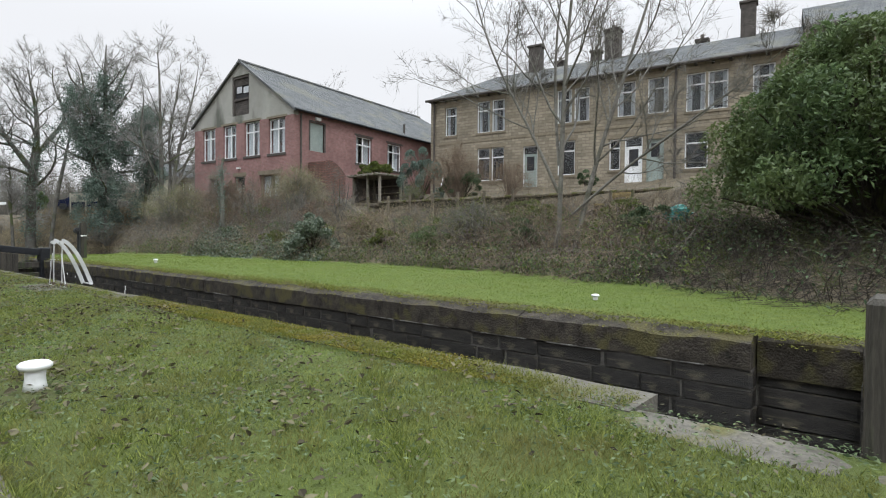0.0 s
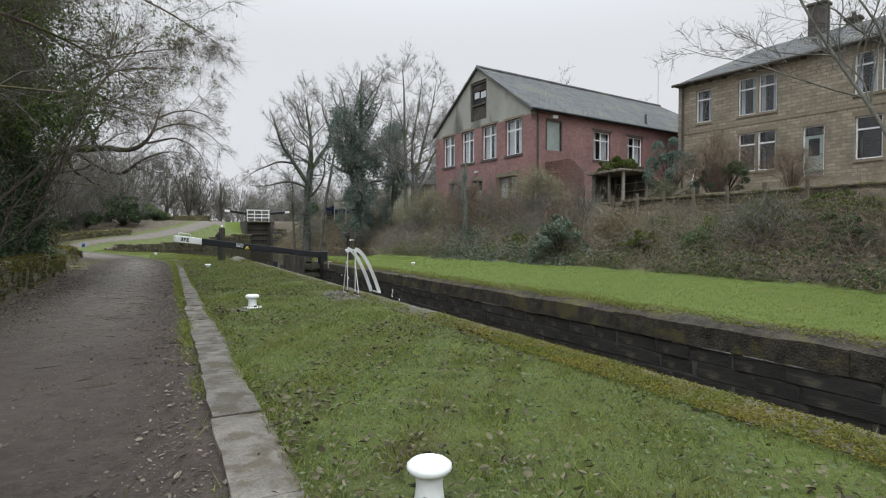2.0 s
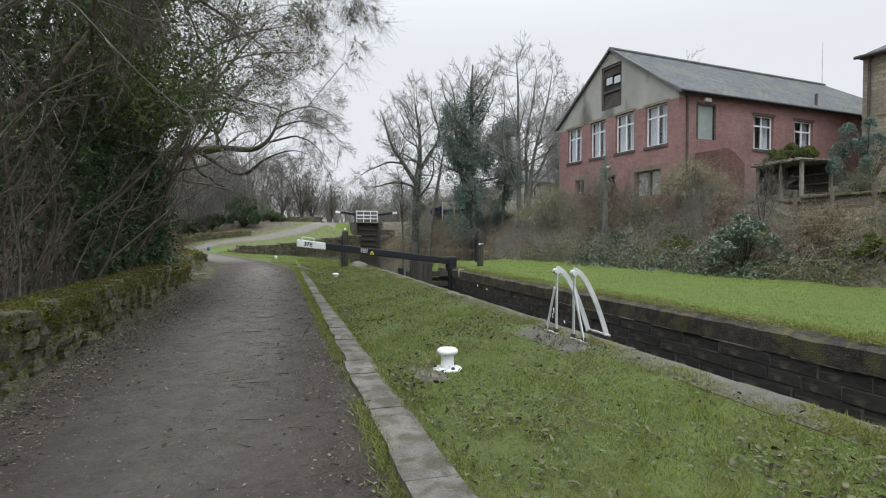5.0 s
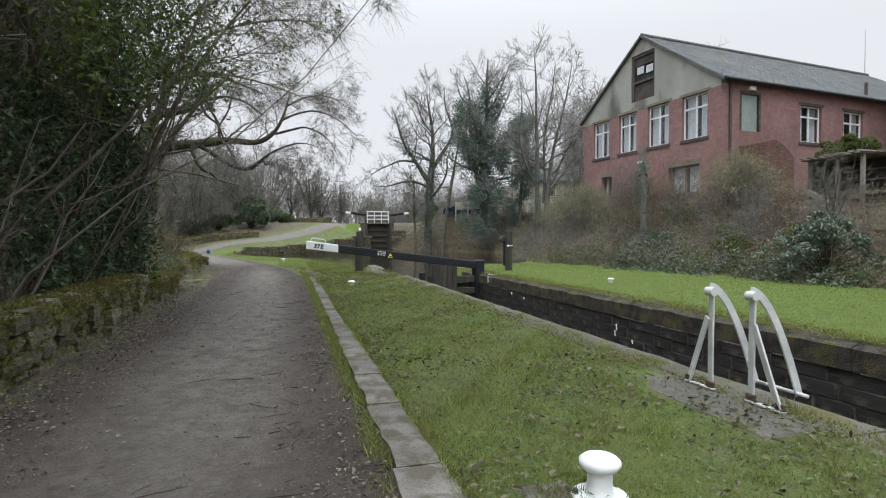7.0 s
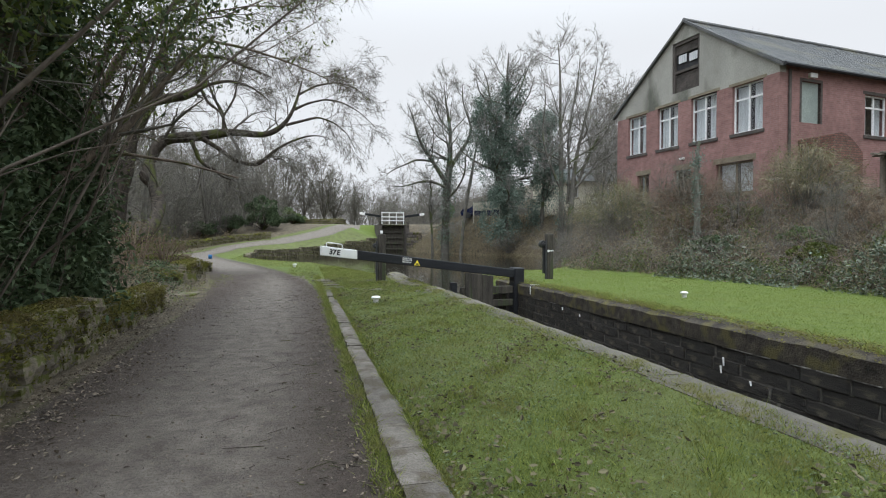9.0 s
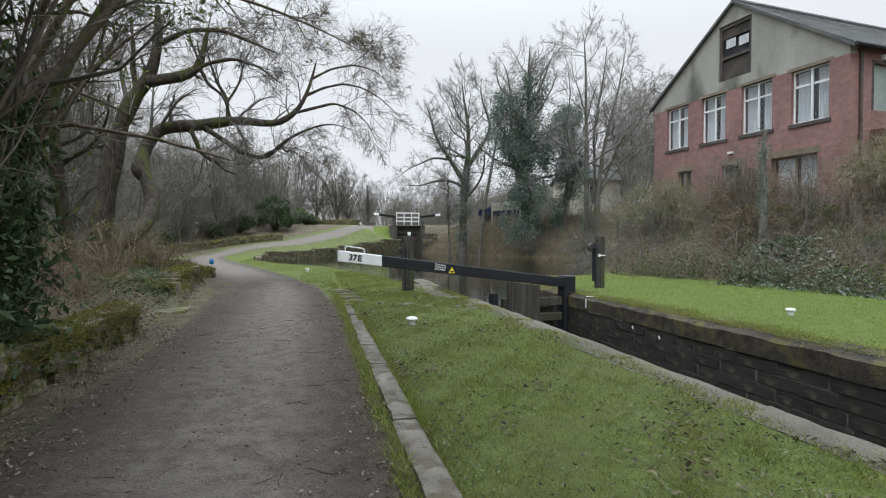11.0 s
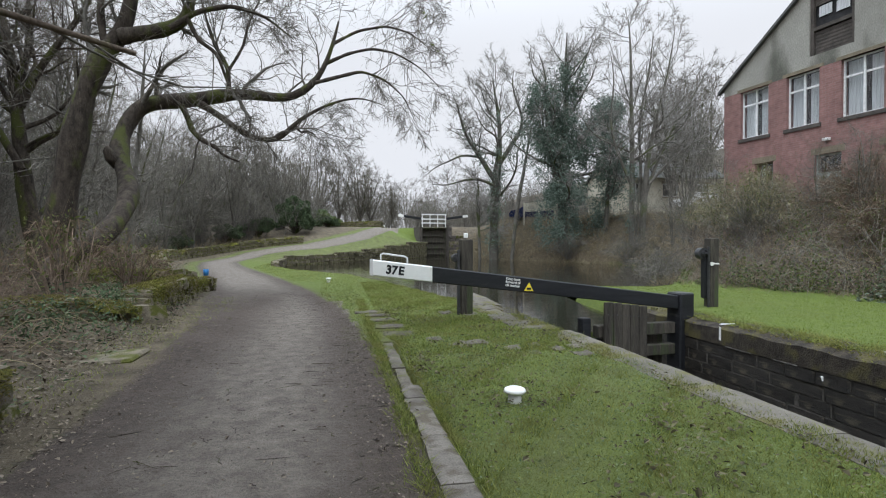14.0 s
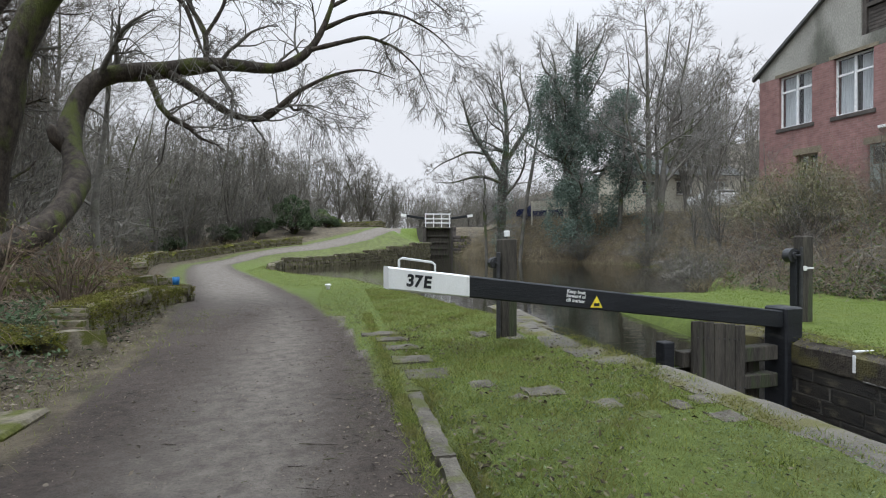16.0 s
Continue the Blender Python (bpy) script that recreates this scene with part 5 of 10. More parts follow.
for i in range(4):
    part("tread", MB().cham(-0.2, 0.2, -0.12 - 0.07 * i, 0.02 - 0.07 * i, 0.12 + 0.19 * i, 0.18 + 0.19 * i, 0.006), M_ochrewood, steps_)
for y_ in (-0.22, 0.22):
    part("stringer", MB().tube([(y_, 0.1, -0.05), (y_, -0.36, 0.84)], [0.035, 0.035], 4), M_fence, steps_)
sack = tagged(empty("plastic_sack", 13.3, 4.95, gz(13.3, 4.95), 20), "crumpled teal plastic sack lying among the brambles", "sack")
b = MB()
for i in range(9):
    for j in range(14):
        u, a = i / 8 * math.pi, j / 14 * 2 * math.pi
        q = Vector((math.sin(u) * math.cos(a), math.sin(u) * math.sin(a), math.cos(u)))
        k_ = 1 + 0.5 * noise.noise(q * 1.7) + 0.22 * noise.noise(q * 5)
        b.v.append((q.x * 0.2 * k_, q.y * 0.28 * k_, 0.5 + q.z * 0.2 * k_))
b.f += [(i * 14 + j, i * 14 + (j + 1) % 14, (i + 1) * 14 + (j + 1) % 14, (i + 1) * 14 + j) for i in range(8) for j in range(14)]
part("sheet", b, M_teal, sack)
part("tail", MB().tube([(0, 0.05, 0.42), (0.04, 0.12, 0.2), (0.02, 0.2, 0.0)], [0.14, 0.1, 0.05], 7), M_teal, sack)

perg = tagged(empty("garden_shelter", 19.2, 19.9, 2.45, 0), "open-fronted timber garden shelter with flat roof and pale posts", "shelter")
part("roof", MB().cham(-0.25, 1.7, 1.25, 3.6, 1.42, 1.47, 0.02), M_timber, perg)
for i in range(8):
    part("roof_board", MB().cham(-0.42, 1.75, 1.22 + i * 0.31, 1.34 + i * 0.31, 1.473, 1.53, 0.008), M_timber, perg)
for (x, y) in ((0, 2.3), (0, 3.4), (0, 1.4), (1.5, 1.4), (1.5, 3.4)):
    part("post", MB().cham(x - 0.06, x + 0.06, y - 0.06, y + 0.06, -0.6, 1.42, 0.01), M_timber, perg)
part("back_wall", MB().box(1.6, 1.66, 1.35, 3.5, -0.6, 1.42), M_sootstone, perg)
part("floor", MB().cham(-0.4, 1.7, 1.2, 3.6, -0.16, -0.02, 0.02), M_fence, perg)
part("side_wall", MB().box(0.1, 1.59, 3.48, 3.54, -0.6, 1.42), M_sootstone, perg)
for i in range(3):
    part("shelf", MB().box(1.3, 1.59, 1.45, 3.4, 0.25 + i * 0.38, 0.28 + i * 0.38), M_timber, perg)


def fence_run(x0, y0, x1, y1, h, n_posts, rails, label, material, slat=False, zb=None):
    L = math.hypot(x1 - x0, y1 - y0)
    a = math.degrees(math.atan2(y1 - y0, x1 - x0))
    e = tagged(empty("fence", x0, y0, gz(x0, y0) if zb is None else zb, a), label, "fence")
    for i in range(n_posts):
        s = L * i / (n_posts - 1)
        wx, wy = x0 + (x1 - x0) * i / (n_posts - 1), y0 + (y1 - y0) * i / (n_posts - 1)
        b = gz(wx, wy) - (gz(x0, y0) if zb is None else zb)
        part("post", MB().cham(s - 0.05, s + 0.05, -0.05, 0.05, min(b, 0) - 0.4, h + (b if zb is None else 0) + 0.05, 0.01), material, e)
    for k in rails:
        part("rail", MB().cham(0, L, 0.055, 0.085, k - 0.05, k + 0.05, 0.005), material, e)
    if slat:
        n = int(L / 0.13)
        for i in range(n):
            part("slat", MB().cham(i * 0.13, i * 0.13 + 0.085, -0.085, -0.06, 0.05, h, 0.004), material, e)
    return e


fence_run(16.9, 19.6, 17.2, 12.0, 1.15, 7, (0.55,), "weathered brown timber post and rail fence below the garden wall", M_fence, zb=1.35)
fence_run(16.4, 60.5, 20.2, 52.0, 0.85, 6, (0.25, 0.65), "pale picket fence at the top of the wooded bank", M_cream, True, zb=3.75)
steps = tagged(empty("garden_steps", 17.4, 20.2, 1.5, 120), "short flight of timber garden steps on the bank", "steps")
for i in range(5):
    part("tread", MB().cham(i * 0.25, i * 0.25 + 0.27, -0.4, 0.4, i * 0.19, i * 0.19 + 0.045, 0.006), M_timber, steps)
for s in (-0.42, 0.42):
    part("stringer", MB().add([(0, s - 0.02, -0.05), (1.3, s - 0.02, 0.93), (1.3, s - 0.02, 1.1), (0, s - 0.02, 0.14), (0, s + 0.02, -0.05), (1.3, s + 0.02, 0.93), (1.3, s + 0.02, 1.1), (0, s + 0.02, 0.14)],
                              [(0, 1, 2, 3), (7, 6, 5, 4), (0, 4, 5, 1), (1, 5, 6, 2), (2, 6, 7, 3), (3, 7, 4, 0)]), M_timber, steps)
hr = tagged(empty("hand_rail", 24.6, 21.9, 3.4, 30), "thin dark iron handrail beside house steps", "railing")
part("rail", MB().tube([(0, 0, 0.2), (1.1, 0, 1.1)], [0.025, 0.025], 6), M_galv, hr)
for i in range(6):
    part("baluster", MB().tube([(i * 0.2 + 0.05, 0, i * 0.16 - 0.5), (i * 0.2 + 0.05, 0, i * 0.164 + 0.24)], [0.012, 0.012], 5), M_iron, hr)


# ---- cottage and cars beyond the bank ----
cot = tagged(empty("cottage", 23.5, 57.0, 4.2, -4), "low cream-rendered house with slate roof beyond the trees", "building")
part("wall", wall_mesh(lambda s, d, z: (s, d, z), 10.0, -1.0, lambda s: 2.6, [(1.2, 2.4, 0.9, 2.0), (4.2, 5.6, 0.9, 2.0), (7.4, 8.6, 0.9, 2.0)], 0.3), M_cream, cot)
part("wall", wall_mesh(lambda s, d, z: (d, s + 0.302, z), 6.0, -1.0, lambda s: 2.6 + 1.6 * (1 - abs(s - 2.85) / 3.2), [], 0.3, (2.85,)), M_cream, cot)
part("wall", wall_mesh(lambda s, d, z: (10.0 - d, s + 0.302, z), 6.0, -1.0, lambda s: 2.6 + 1.6 * (1 - abs(s - 2.85) / 3.2), [], 0.3, (2.85,)), M_cream, cot)
for a, c in ((1.2, 2.4), (4.2, 5.6), (7.4, 8.6)):
    window(cot, lambda s, d, z: (s, d, z), a, c, 0.9, 2.0, 2, 0.0)
slates("roof", [(-0.3, -0.35, 2.5), (10.3, -0.35, 2.5), (10.3, 3.15, 4.2), (-0.3, 3.15, 4.2)], cot, M_slate, 14)
slates("roof", [(10.3, 6.65, 2.5), (-0.3, 6.65, 2.5), (-0.3, 3.15, 4.2), (10.3, 3.15, 4.2)], cot, M_slate, 14)
part("chimney", MB().cham(1.6, 2.3, 2.8, 3.5, 3.9, 5.2, 0.02), M_sootstone, cot)


def car(x, y, z, rz, paint, label):
    e = tagged(empty("car", x, y, z, rz), label, "car")
    prof = [(-2.0, 0.3), (-2.05, 0.65), (-1.85, 0.9), (-1.2, 0.98), (-0.55, 1.42), (0.9, 1.45), (1.7, 1.0), (2.0, 0.9), (2.05, 0.4), (2.0, 0.3)]
    b = MB()
    n = len(prof)
    vs = []
    for yy, k in ((-0.82, 1), (0.82, 1)):
        vs += [(px, yy * (0.86 if pz > 1.1 else 1), pz) for px, pz in prof]
    b.add(vs, [tuple(range(n)), tuple(reversed(range(n, 2 * n)))] + [(i, i + n, (i + 1) % n + n, (i + 1) % n) for i in range(n)])
    part("body", b, paint, e)
    for yy in (-0.76, 0.72):
        part("side_window", MB().add([(-1.0, yy, 1.02), (1.35, yy, 1.04), (0.85, yy, 1.38), (-0.5, yy, 1.36), (-1.0, yy + 0.06, 1.02), (1.35, yy + 0.06, 1.04), (0.85, yy + 0.06, 1.38), (-0.5, yy + 0.06, 1.36)],
                                     [(0, 1, 2, 3), (7, 6, 5, 4), (0, 4, 5, 1), (1, 5, 6, 2), (2, 6, 7, 3), (3, 7, 4, 0)]), M_roomshade, e, "dark glass")
    for wx in (-1.3, 1.3):
        for wy in (-0.8, 0.8):
            part("wheel", MB().tube([(wx, wy - 0.1, 0.31), (wx, wy + 0.1, 0.31)], [0.31, 0.31], 16), M_iron, e)
    return e


car(28.6, 53.0, gz(28.6, 53.0), 5, M_white, "parked white car on the road above the bank")
car(17.6, 61.5, gz(17.6, 61.5) + 0.05, -30, mat("dark_blue_paint", (0.01, 0.015, 0.05), (0.015, 0.02, 0.06), 3, 0.25, 0.0, 20, spec=0.5), "parked dark blue car behind a picket fence")

# ---- the next lock up the canal ----
up = tagged(empty("upper_lock_gate", 9.63, 69.0, 0, 0), "tall dark lock gate with white footboard railing and white-tipped beams", "lock gate")
part("gate_leaf", MB().box(-1.2, 1.2, 0.0, 0.16, -0.8, 2.55), M_oldwood, up, "dark wet timber gate")
for i in range(5):
    part("gate_rail", MB().cham(-1.2, 1.2, -0.1, 0.0, -0.2 + i * 0.62, -0.02 + i * 0.62, 0.02), M_oldwood, up)
for s in (-1, 1):
    part("gate_post", MB().cham(s * 1.22 - 0.14, s * 1.22 + 0.14, -0.12, 0.2, -0.8, 3.0, 0.02), M_oldwood, up)
    b = MB().cham(min(s * 1.2, s * 3.1), max(s * 1.2, s * 3.1), -0.1, 0.14, -0.12, 0.12, 0.02)
    b.move(Matrix.Translation((0, 0, 3.32)) @ Matrix.Rotation(radians(-s * 8), 4, "Y"))
    part("balance_beam", b, M_black, up, "black balance beam")
    b = MB().cham(min(s * 3.105, s * 3.65), max(s * 3.105, s * 3.65), -0.105, 0.145, -0.125, 0.125, 0.02)
    b.move(Matrix.Translation((0, 0, 3.32)) @ Matrix.Rotation(radians(-s * 8), 4, "Y"))
    part("beam_tip", b, M_white, up, "white beam tip")
for z in (3.05, 3.45, 3.92):
    part("railing", MB().cham(-1.3, 1.3, -0.34, -0.28, z - 0.06, z + 0.06, 0.01), M_white, up, "white rail")
for x in (-1.2, -0.4, 0.4, 1.2):
    part("railing_post", MB().cham(x - 0.045, x + 0.045, -0.28, -0.21, 2.6, 4.0, 0.01), M_white, up, "white post")
part("footboard", MB().cham(-1.3, 1.3, -0.42, 0.1, 2.56, 2.64, 0.01), M_timber, up)
w = tagged(new("wall_upper_lock"), "dark rough stone wing wall beside the upper lock", "lock wall", kind="structure")
rw = random.Random(4)
for row in range(8):
    x = 10.98 - (0.0 if row % 2 else 0.2)
    while x < 12.6:
        L = rw.uniform(0.45, 0.9)
        part("stone", MB().cham(max(x, 10.98), min(x + L - 0.02, 12.62), 67.2, 67.75, -0.62 + row * 0.3, -0.34 + row * 0.3, 0.03, 0.015, rw), M_moss_stone if rw.random() < 0.5 else M_sootstone, w)
        x += L
tagged(part("wall_upper_chamber", MB().box(8.0, 8.3, 67.8, 80, -0.8, 2.62).box(10.97, 11.3, 67.8, 80, -0.8, 2.62), M_sootstone), "dark stone side walls of the upper lock", "lock wall", kind="structure")

# ---- lower gate post ----
part("heel_post", MB().cham(2.44 - 2.62, 2.70 - 2.62, 0.79, 1.05, -3.0, 0.51, 0.02), M_oldwood, lg)
part("gate_leaf", MB().cham(2.52 - 2.62, 2.66 - 2.62, -2.2, 0.785, -3.0, 0.1, 0.01), M_oldwood, lg)

# ---- things on the left verge ----
tagged(part("blue_cup", MB().lathe(-2.32, 24.35, [(0.045, 0.45), (0.05, 0.56), (0.046, 0.56), (0.04, 0.47)], 14), M_blue, smooth=True), "small blue plastic tub on the mossy wall", "tub")
for i, (x, y) in enumerate(((-10.2, 52.0), (-11.4, 52.6), (-12.6, 53.0), (-3.0, 69.0), (-2.4, 69.2))):
    tagged(part("fence_post", MB().cham(x - 0.06, x + 0.06, y - 0.06, y + 0.06, gz(x, y) - 0.2, gz(x, y) + 1.0, 0.01), M_timber), "pale timber fence post at the edge of the wood", "fence post", "fence posts in the wood")
tagged(part("stone_slab", MB().cham(-2.35, -1.8, 19.2, 19.75, gz(-2, 19.5) - 0.1, gz(-2, 19.5) + 0.022, 0.02, 0.02, random.Random(4)), M_moss_stone), "flat pale stone slab set in the verge", "stone slab")

# ---- plants ----
def np_tubes(sets, material, name):
    """One mesh of many tapered stems. sets: list of (points (n, k, 3), radii (n, k), sides)."""
    V, F, base = [], [], 0
    for pts, rad, sides in sets:
        n, k, _ = pts.shape
        d = np.empty_like(pts)
        d[:, 1:-1] = pts[:, 2:] - pts[:, :-2]
        d[:, 0] = pts[:, 1] - pts[:, 0]
        d[:, -1] = pts[:, -1] - pts[:, -2]
        d /= np.linalg.norm(d, axis=2, keepdims=True) + 1e-9
        u = np.empty_like(d)
        ref = np.where(np.abs(d[:, 0, 2:3]) > 0.9, np.array([1.0, 0, 0]), np.array([0, 0, 1.0]))
        for i in range(k):
            ref = ref - d[:, i] * np.sum(ref * d[:, i], -1, keepdims=True)
            ref = ref / (np.linalg.norm(ref, axis=-1, keepdims=True) + 1e-9)
            u[:, i] = ref
        w = np.cross(d, u)
        ang = np.arange(sides) * 2 * np.pi / sides
        ring = pts[:, :, None] + rad[:, :, None, None] * (np.cos(ang)[None, None, :, None] * u[:, :, None] + np.sin(ang)[None, None, :, None] * w[:, :, None])
        V.append(ring.reshape(-1, 3))
        i = np.arange(n)[:, None, None] * (k * sides)
        j = np.arange(k - 1)[None, :, None] * sides
        s = np.arange(sides)[None, None, :]
        s2 = (s + 1) % sides
        F.append(np.stack([i + j + s, i + j + s2, i + j + sides + s2, i + j + sides + s], -1).reshape(-1, 4) + base)
        base += n * k * sides
    V, F = np.concatenate(V), np.concatenate(F)
    me = bpy.data.meshes.new(name)
    me.vertices.add(len(V))
    me.vertices.foreach_set("co", V.reshape(-1).astype(np.float32))
    me.loops.add(F.size)
    me.loops.foreach_set("vertex_index", F.reshape(-1).astype(np.int32))
    me.polygons.add(len(F))
    me.polygons.foreach_set("loop_start", np.arange(0, F.size, 4, dtype=np.int32))
    me.polygons.foreach_set("use_smooth", np.ones(len(F), bool))
    me.materials.append(material)
    me.update(calc_edges=True)
    return me


def slivers(rng, pts, rad, m, length, angle, width, up=0.05, droop=0.0, t0=0.05):
    """Hair-fine end twigs: m thin slivers on each stem, for twigs too fine to be round."""
    n, kp, _ = pts.shape
    t = rng.uniform(t0, 1.0, (n, m))
    f = t * (kp - 1)
    i0 = np.clip(f.astype(int), 0, kp - 2)
    w = (f - i0)[..., None]
    rows = np.arange(n)[:, None]
    a, b = pts[rows, i0], pts[rows, i0 + 1]
    start = (a * (1 - w) + b * w).reshape(-1, 3)
    pd = norm(b - a).reshape(-1, 3)
    N = len(start)
    rnd = norm(rng.normal(size=(N, 3)))
    perp = norm(rnd - pd * np.sum(rnd * pd, -1, keepdims=True))
    an = np.radians(angle) * rng.uniform(0.4, 1.5, (N, 1))
    d = norm(pd * np.cos(an) + perp * np.sin(an) + np.array([0, 0, up - droop]))
    L = rng.uniform(0.45, 1.3, (N, 1)) * length
    s = norm(np.cross(d, norm(rng.normal(size=(N, 3))))) * width * 0.5
    bend = norm(d + 0.35 * rng.normal(size=(N, 3)) - np.array([0, 0, droop]))
    mid, tip = start + d * L * 0.55, start + d * L * 0.55 + bend * L * 0.5
    return np.concatenate([np.stack([start - s, start + s, mid], 1), np.stack([mid - s * 0.6, mid + s * 0.6, tip], 1)])


def norm(v):
    return v / (np.linalg.norm(v, axis=-1, keepdims=True) + 1e-9)


def resample(pts, k):
    """A smooth curve of k points through hand-set points."""
    p = np.array(pts, float)
    t = np.linspace(0, 1, len(p))
    q = np.linspace(0, 1, k)
    out = np.stack([np.interp(q, t, p[:, i]) for i in range(p.shape[1])], 1)
    for _ in range(max(1, 2 * k // (3 * len(p))) if k > 20 else 2):
        out[1:-1] = 0.25 * out[:-2] + 0.5 * out[1:-1] + 0.25 * out[2:]
    return out


def sprout(rng, pts, rad, m, k, length, angle, up=0.15, wander=0.25, t0=0.25, t1=1.0, thin=0.55, tip=0.25, taper=0.6, droop=0.0, side=None, even=0.0):
    """m children on each stem: length as a share of the parent's length (or metres when a tuple), leaving at about angle degrees."""
    n, kp, _ = pts.shape
    t = np.sort(rng.uniform(t0, t1, (n, m)), axis=1)
    f = t * (kp - 1)
    i0 = np.clip(f.astype(int), 0, kp - 2)
    w = (f - i0)[..., None]
    rows = np.arange(n)[:, None]
    a, b = pts[rows, i0], pts[rows, i0 + 1]
    start = a * (1 - w) + b * w
    pd = norm(b - a)
    r0 = rad[rows, i0] * (1 - w[..., 0]) + rad[rows, i0 + 1] * w[..., 0]
    seglen = np.linalg.norm(pts[:, 1:] - pts[:, :-1], axis=2).sum(1)
    rnd = norm(rng.normal(size=(n, m, 3)))
    perp = norm(rnd - pd * np.sum(rnd * pd, -1, keepdims=True))
    an = np.radians(angle) * rng.uniform(0.6, 1.35, (n, m, 1))
    d = norm(pd * np.cos(an) + perp * np.sin(an))
    if side is not None:
        d = norm(d + np.array(side) * 0.5)
    if isinstance(length, tuple):
        L = rng.uniform(length[0], length[1], (n, m)) * (1 - 0.45 * t)
    else:
        L = seglen[:, None] * length * rng.uniform(0.6, 1.25, (n, m)) * (1 - taper * (t - t0) / max(t1 - t0, 1e-6))
    start, d, L, r0 = start.reshape(-1, 3), d.reshape(-1, 3), L.reshape(-1), r0.reshape(-1)
    if even:
        share = np.clip(seglen / np.percentile(seglen, 85), 0.05, 1) ** even
        ok = rng.random(n * m) < np.repeat(share, m)
        start, d, L, r0 = start[ok], d[ok], L[ok], r0[ok]
    N = len(L)
    out = np.empty((N, k, 3))
    out[:, 0] = start
    step = (L / (k - 1))[:, None]
    for s in range(1, k):
        d = norm(d + wander * rng.normal(size=(N, 3)) + np.array([0, 0, up]) - np.array([0, 0, droop * s / k]))
        out[:, s] = out[:, s - 1] + d * step
    rr = np.clip(r0 * thin, 0.0018, None)[:, None] * np.linspace(1, tip, k)[None]
    return out, rr


def grow(rng, stems, spec, k=12, rmin=0.0):
    """stems: list of (points, radii) of equal length. spec: keyword sets for each further level."""
    P = np.stack([resample(p, k) for p, _ in stems])
    R = np.stack([np.interp(np.linspace(0, 1, k), np.linspace(0, 1, len(r)), r) for _, r in stems])
    if k >= 12:
        knots = np.random.default_rng(5).normal(size=R.shape)
        R = R * (1 + 0.06 * knots + 0.05 * np.roll(knots, 1, axis=1))
    levels = [(P, R)]
    for kw in spec:
        P, R = sprout(rng, *levels[-1], **kw)
        levels.append((P, np.maximum(R, rmin)))
    return levels


def tree_thing(name, levels, bark, twig, label, group="", base=None, sides=(9, 6, 4, 3, 3, 3), trunk_levels=2, cat="tree", fine=None, fine_mat=None):
    p0 = levels[0][0][0, 0]
    e = tagged(empty(name, *p0), label, cat, group)
    off = np.array(p0)
    tr = part("trunk", np_tubes([(p - off, r, sides[i]) for i, (p, r) in enumerate(levels[:trunk_levels])], bark, "trunk"), bark, e)
    cr = part("crown", np_tubes([(p - off, r, sides[i + trunk_levels]) for i, (p, r) in enumerate(levels[trunk_levels:])], twig, "crown"), twig, e)
    if fine is not None:
        part("crown_fringe", np_mesh("crown_fringe", fine - off, 3, fine_mat or M_twigleaf), fine_mat or M_twigleaf, e, "haze of fine bare twigs")
    return e


def leafy(name, e, centres, size, material, label="", rng=None, flat=0.0):
    off = np.array(e.matrix_world.translation)
    ob = part(name, np_mesh(name, leaves(rng, centres - off, size, flat=flat), 4, material), material, e, label)
    return ob


STD = [dict(m=17, k=8, length=0.40, angle=54, up=0.07, wander=0.16, t0=0.22, taper=0.3, thin=0.42),
       dict(m=9, k=6, length=0.5, angle=50, up=0.05, wander=0.17, t0=0.15, thin=0.5, even=1.0),
       dict(m=10, k=4, length=0.52, angle=42, up=0.05, wander=0.15, t0=0.1, thin=0.55, even=1.2)]


def haze(rng, lv_, m, length, width, angle=38, up=0.06, droop=0.0, low=None):
    P_, R_ = lv_[-1]
    out = [slivers(rng, P_, R_, m, length, angle, width, up, droop)]
    P_, R_ = lv_[-2]
    out.append(slivers(rng, P_, R_, m, length * 1.3, angle, width * 1.2, up, droop))
    return np.concatenate(out)


def squash(stems, share):
    """The same stems, lowered towards the foot of the first."""
    z0 = stems[0][0][0][2]
    return [([(x, y, z0 + (z - z0) * share) for x, y, z in p], r) for p, r in stems]


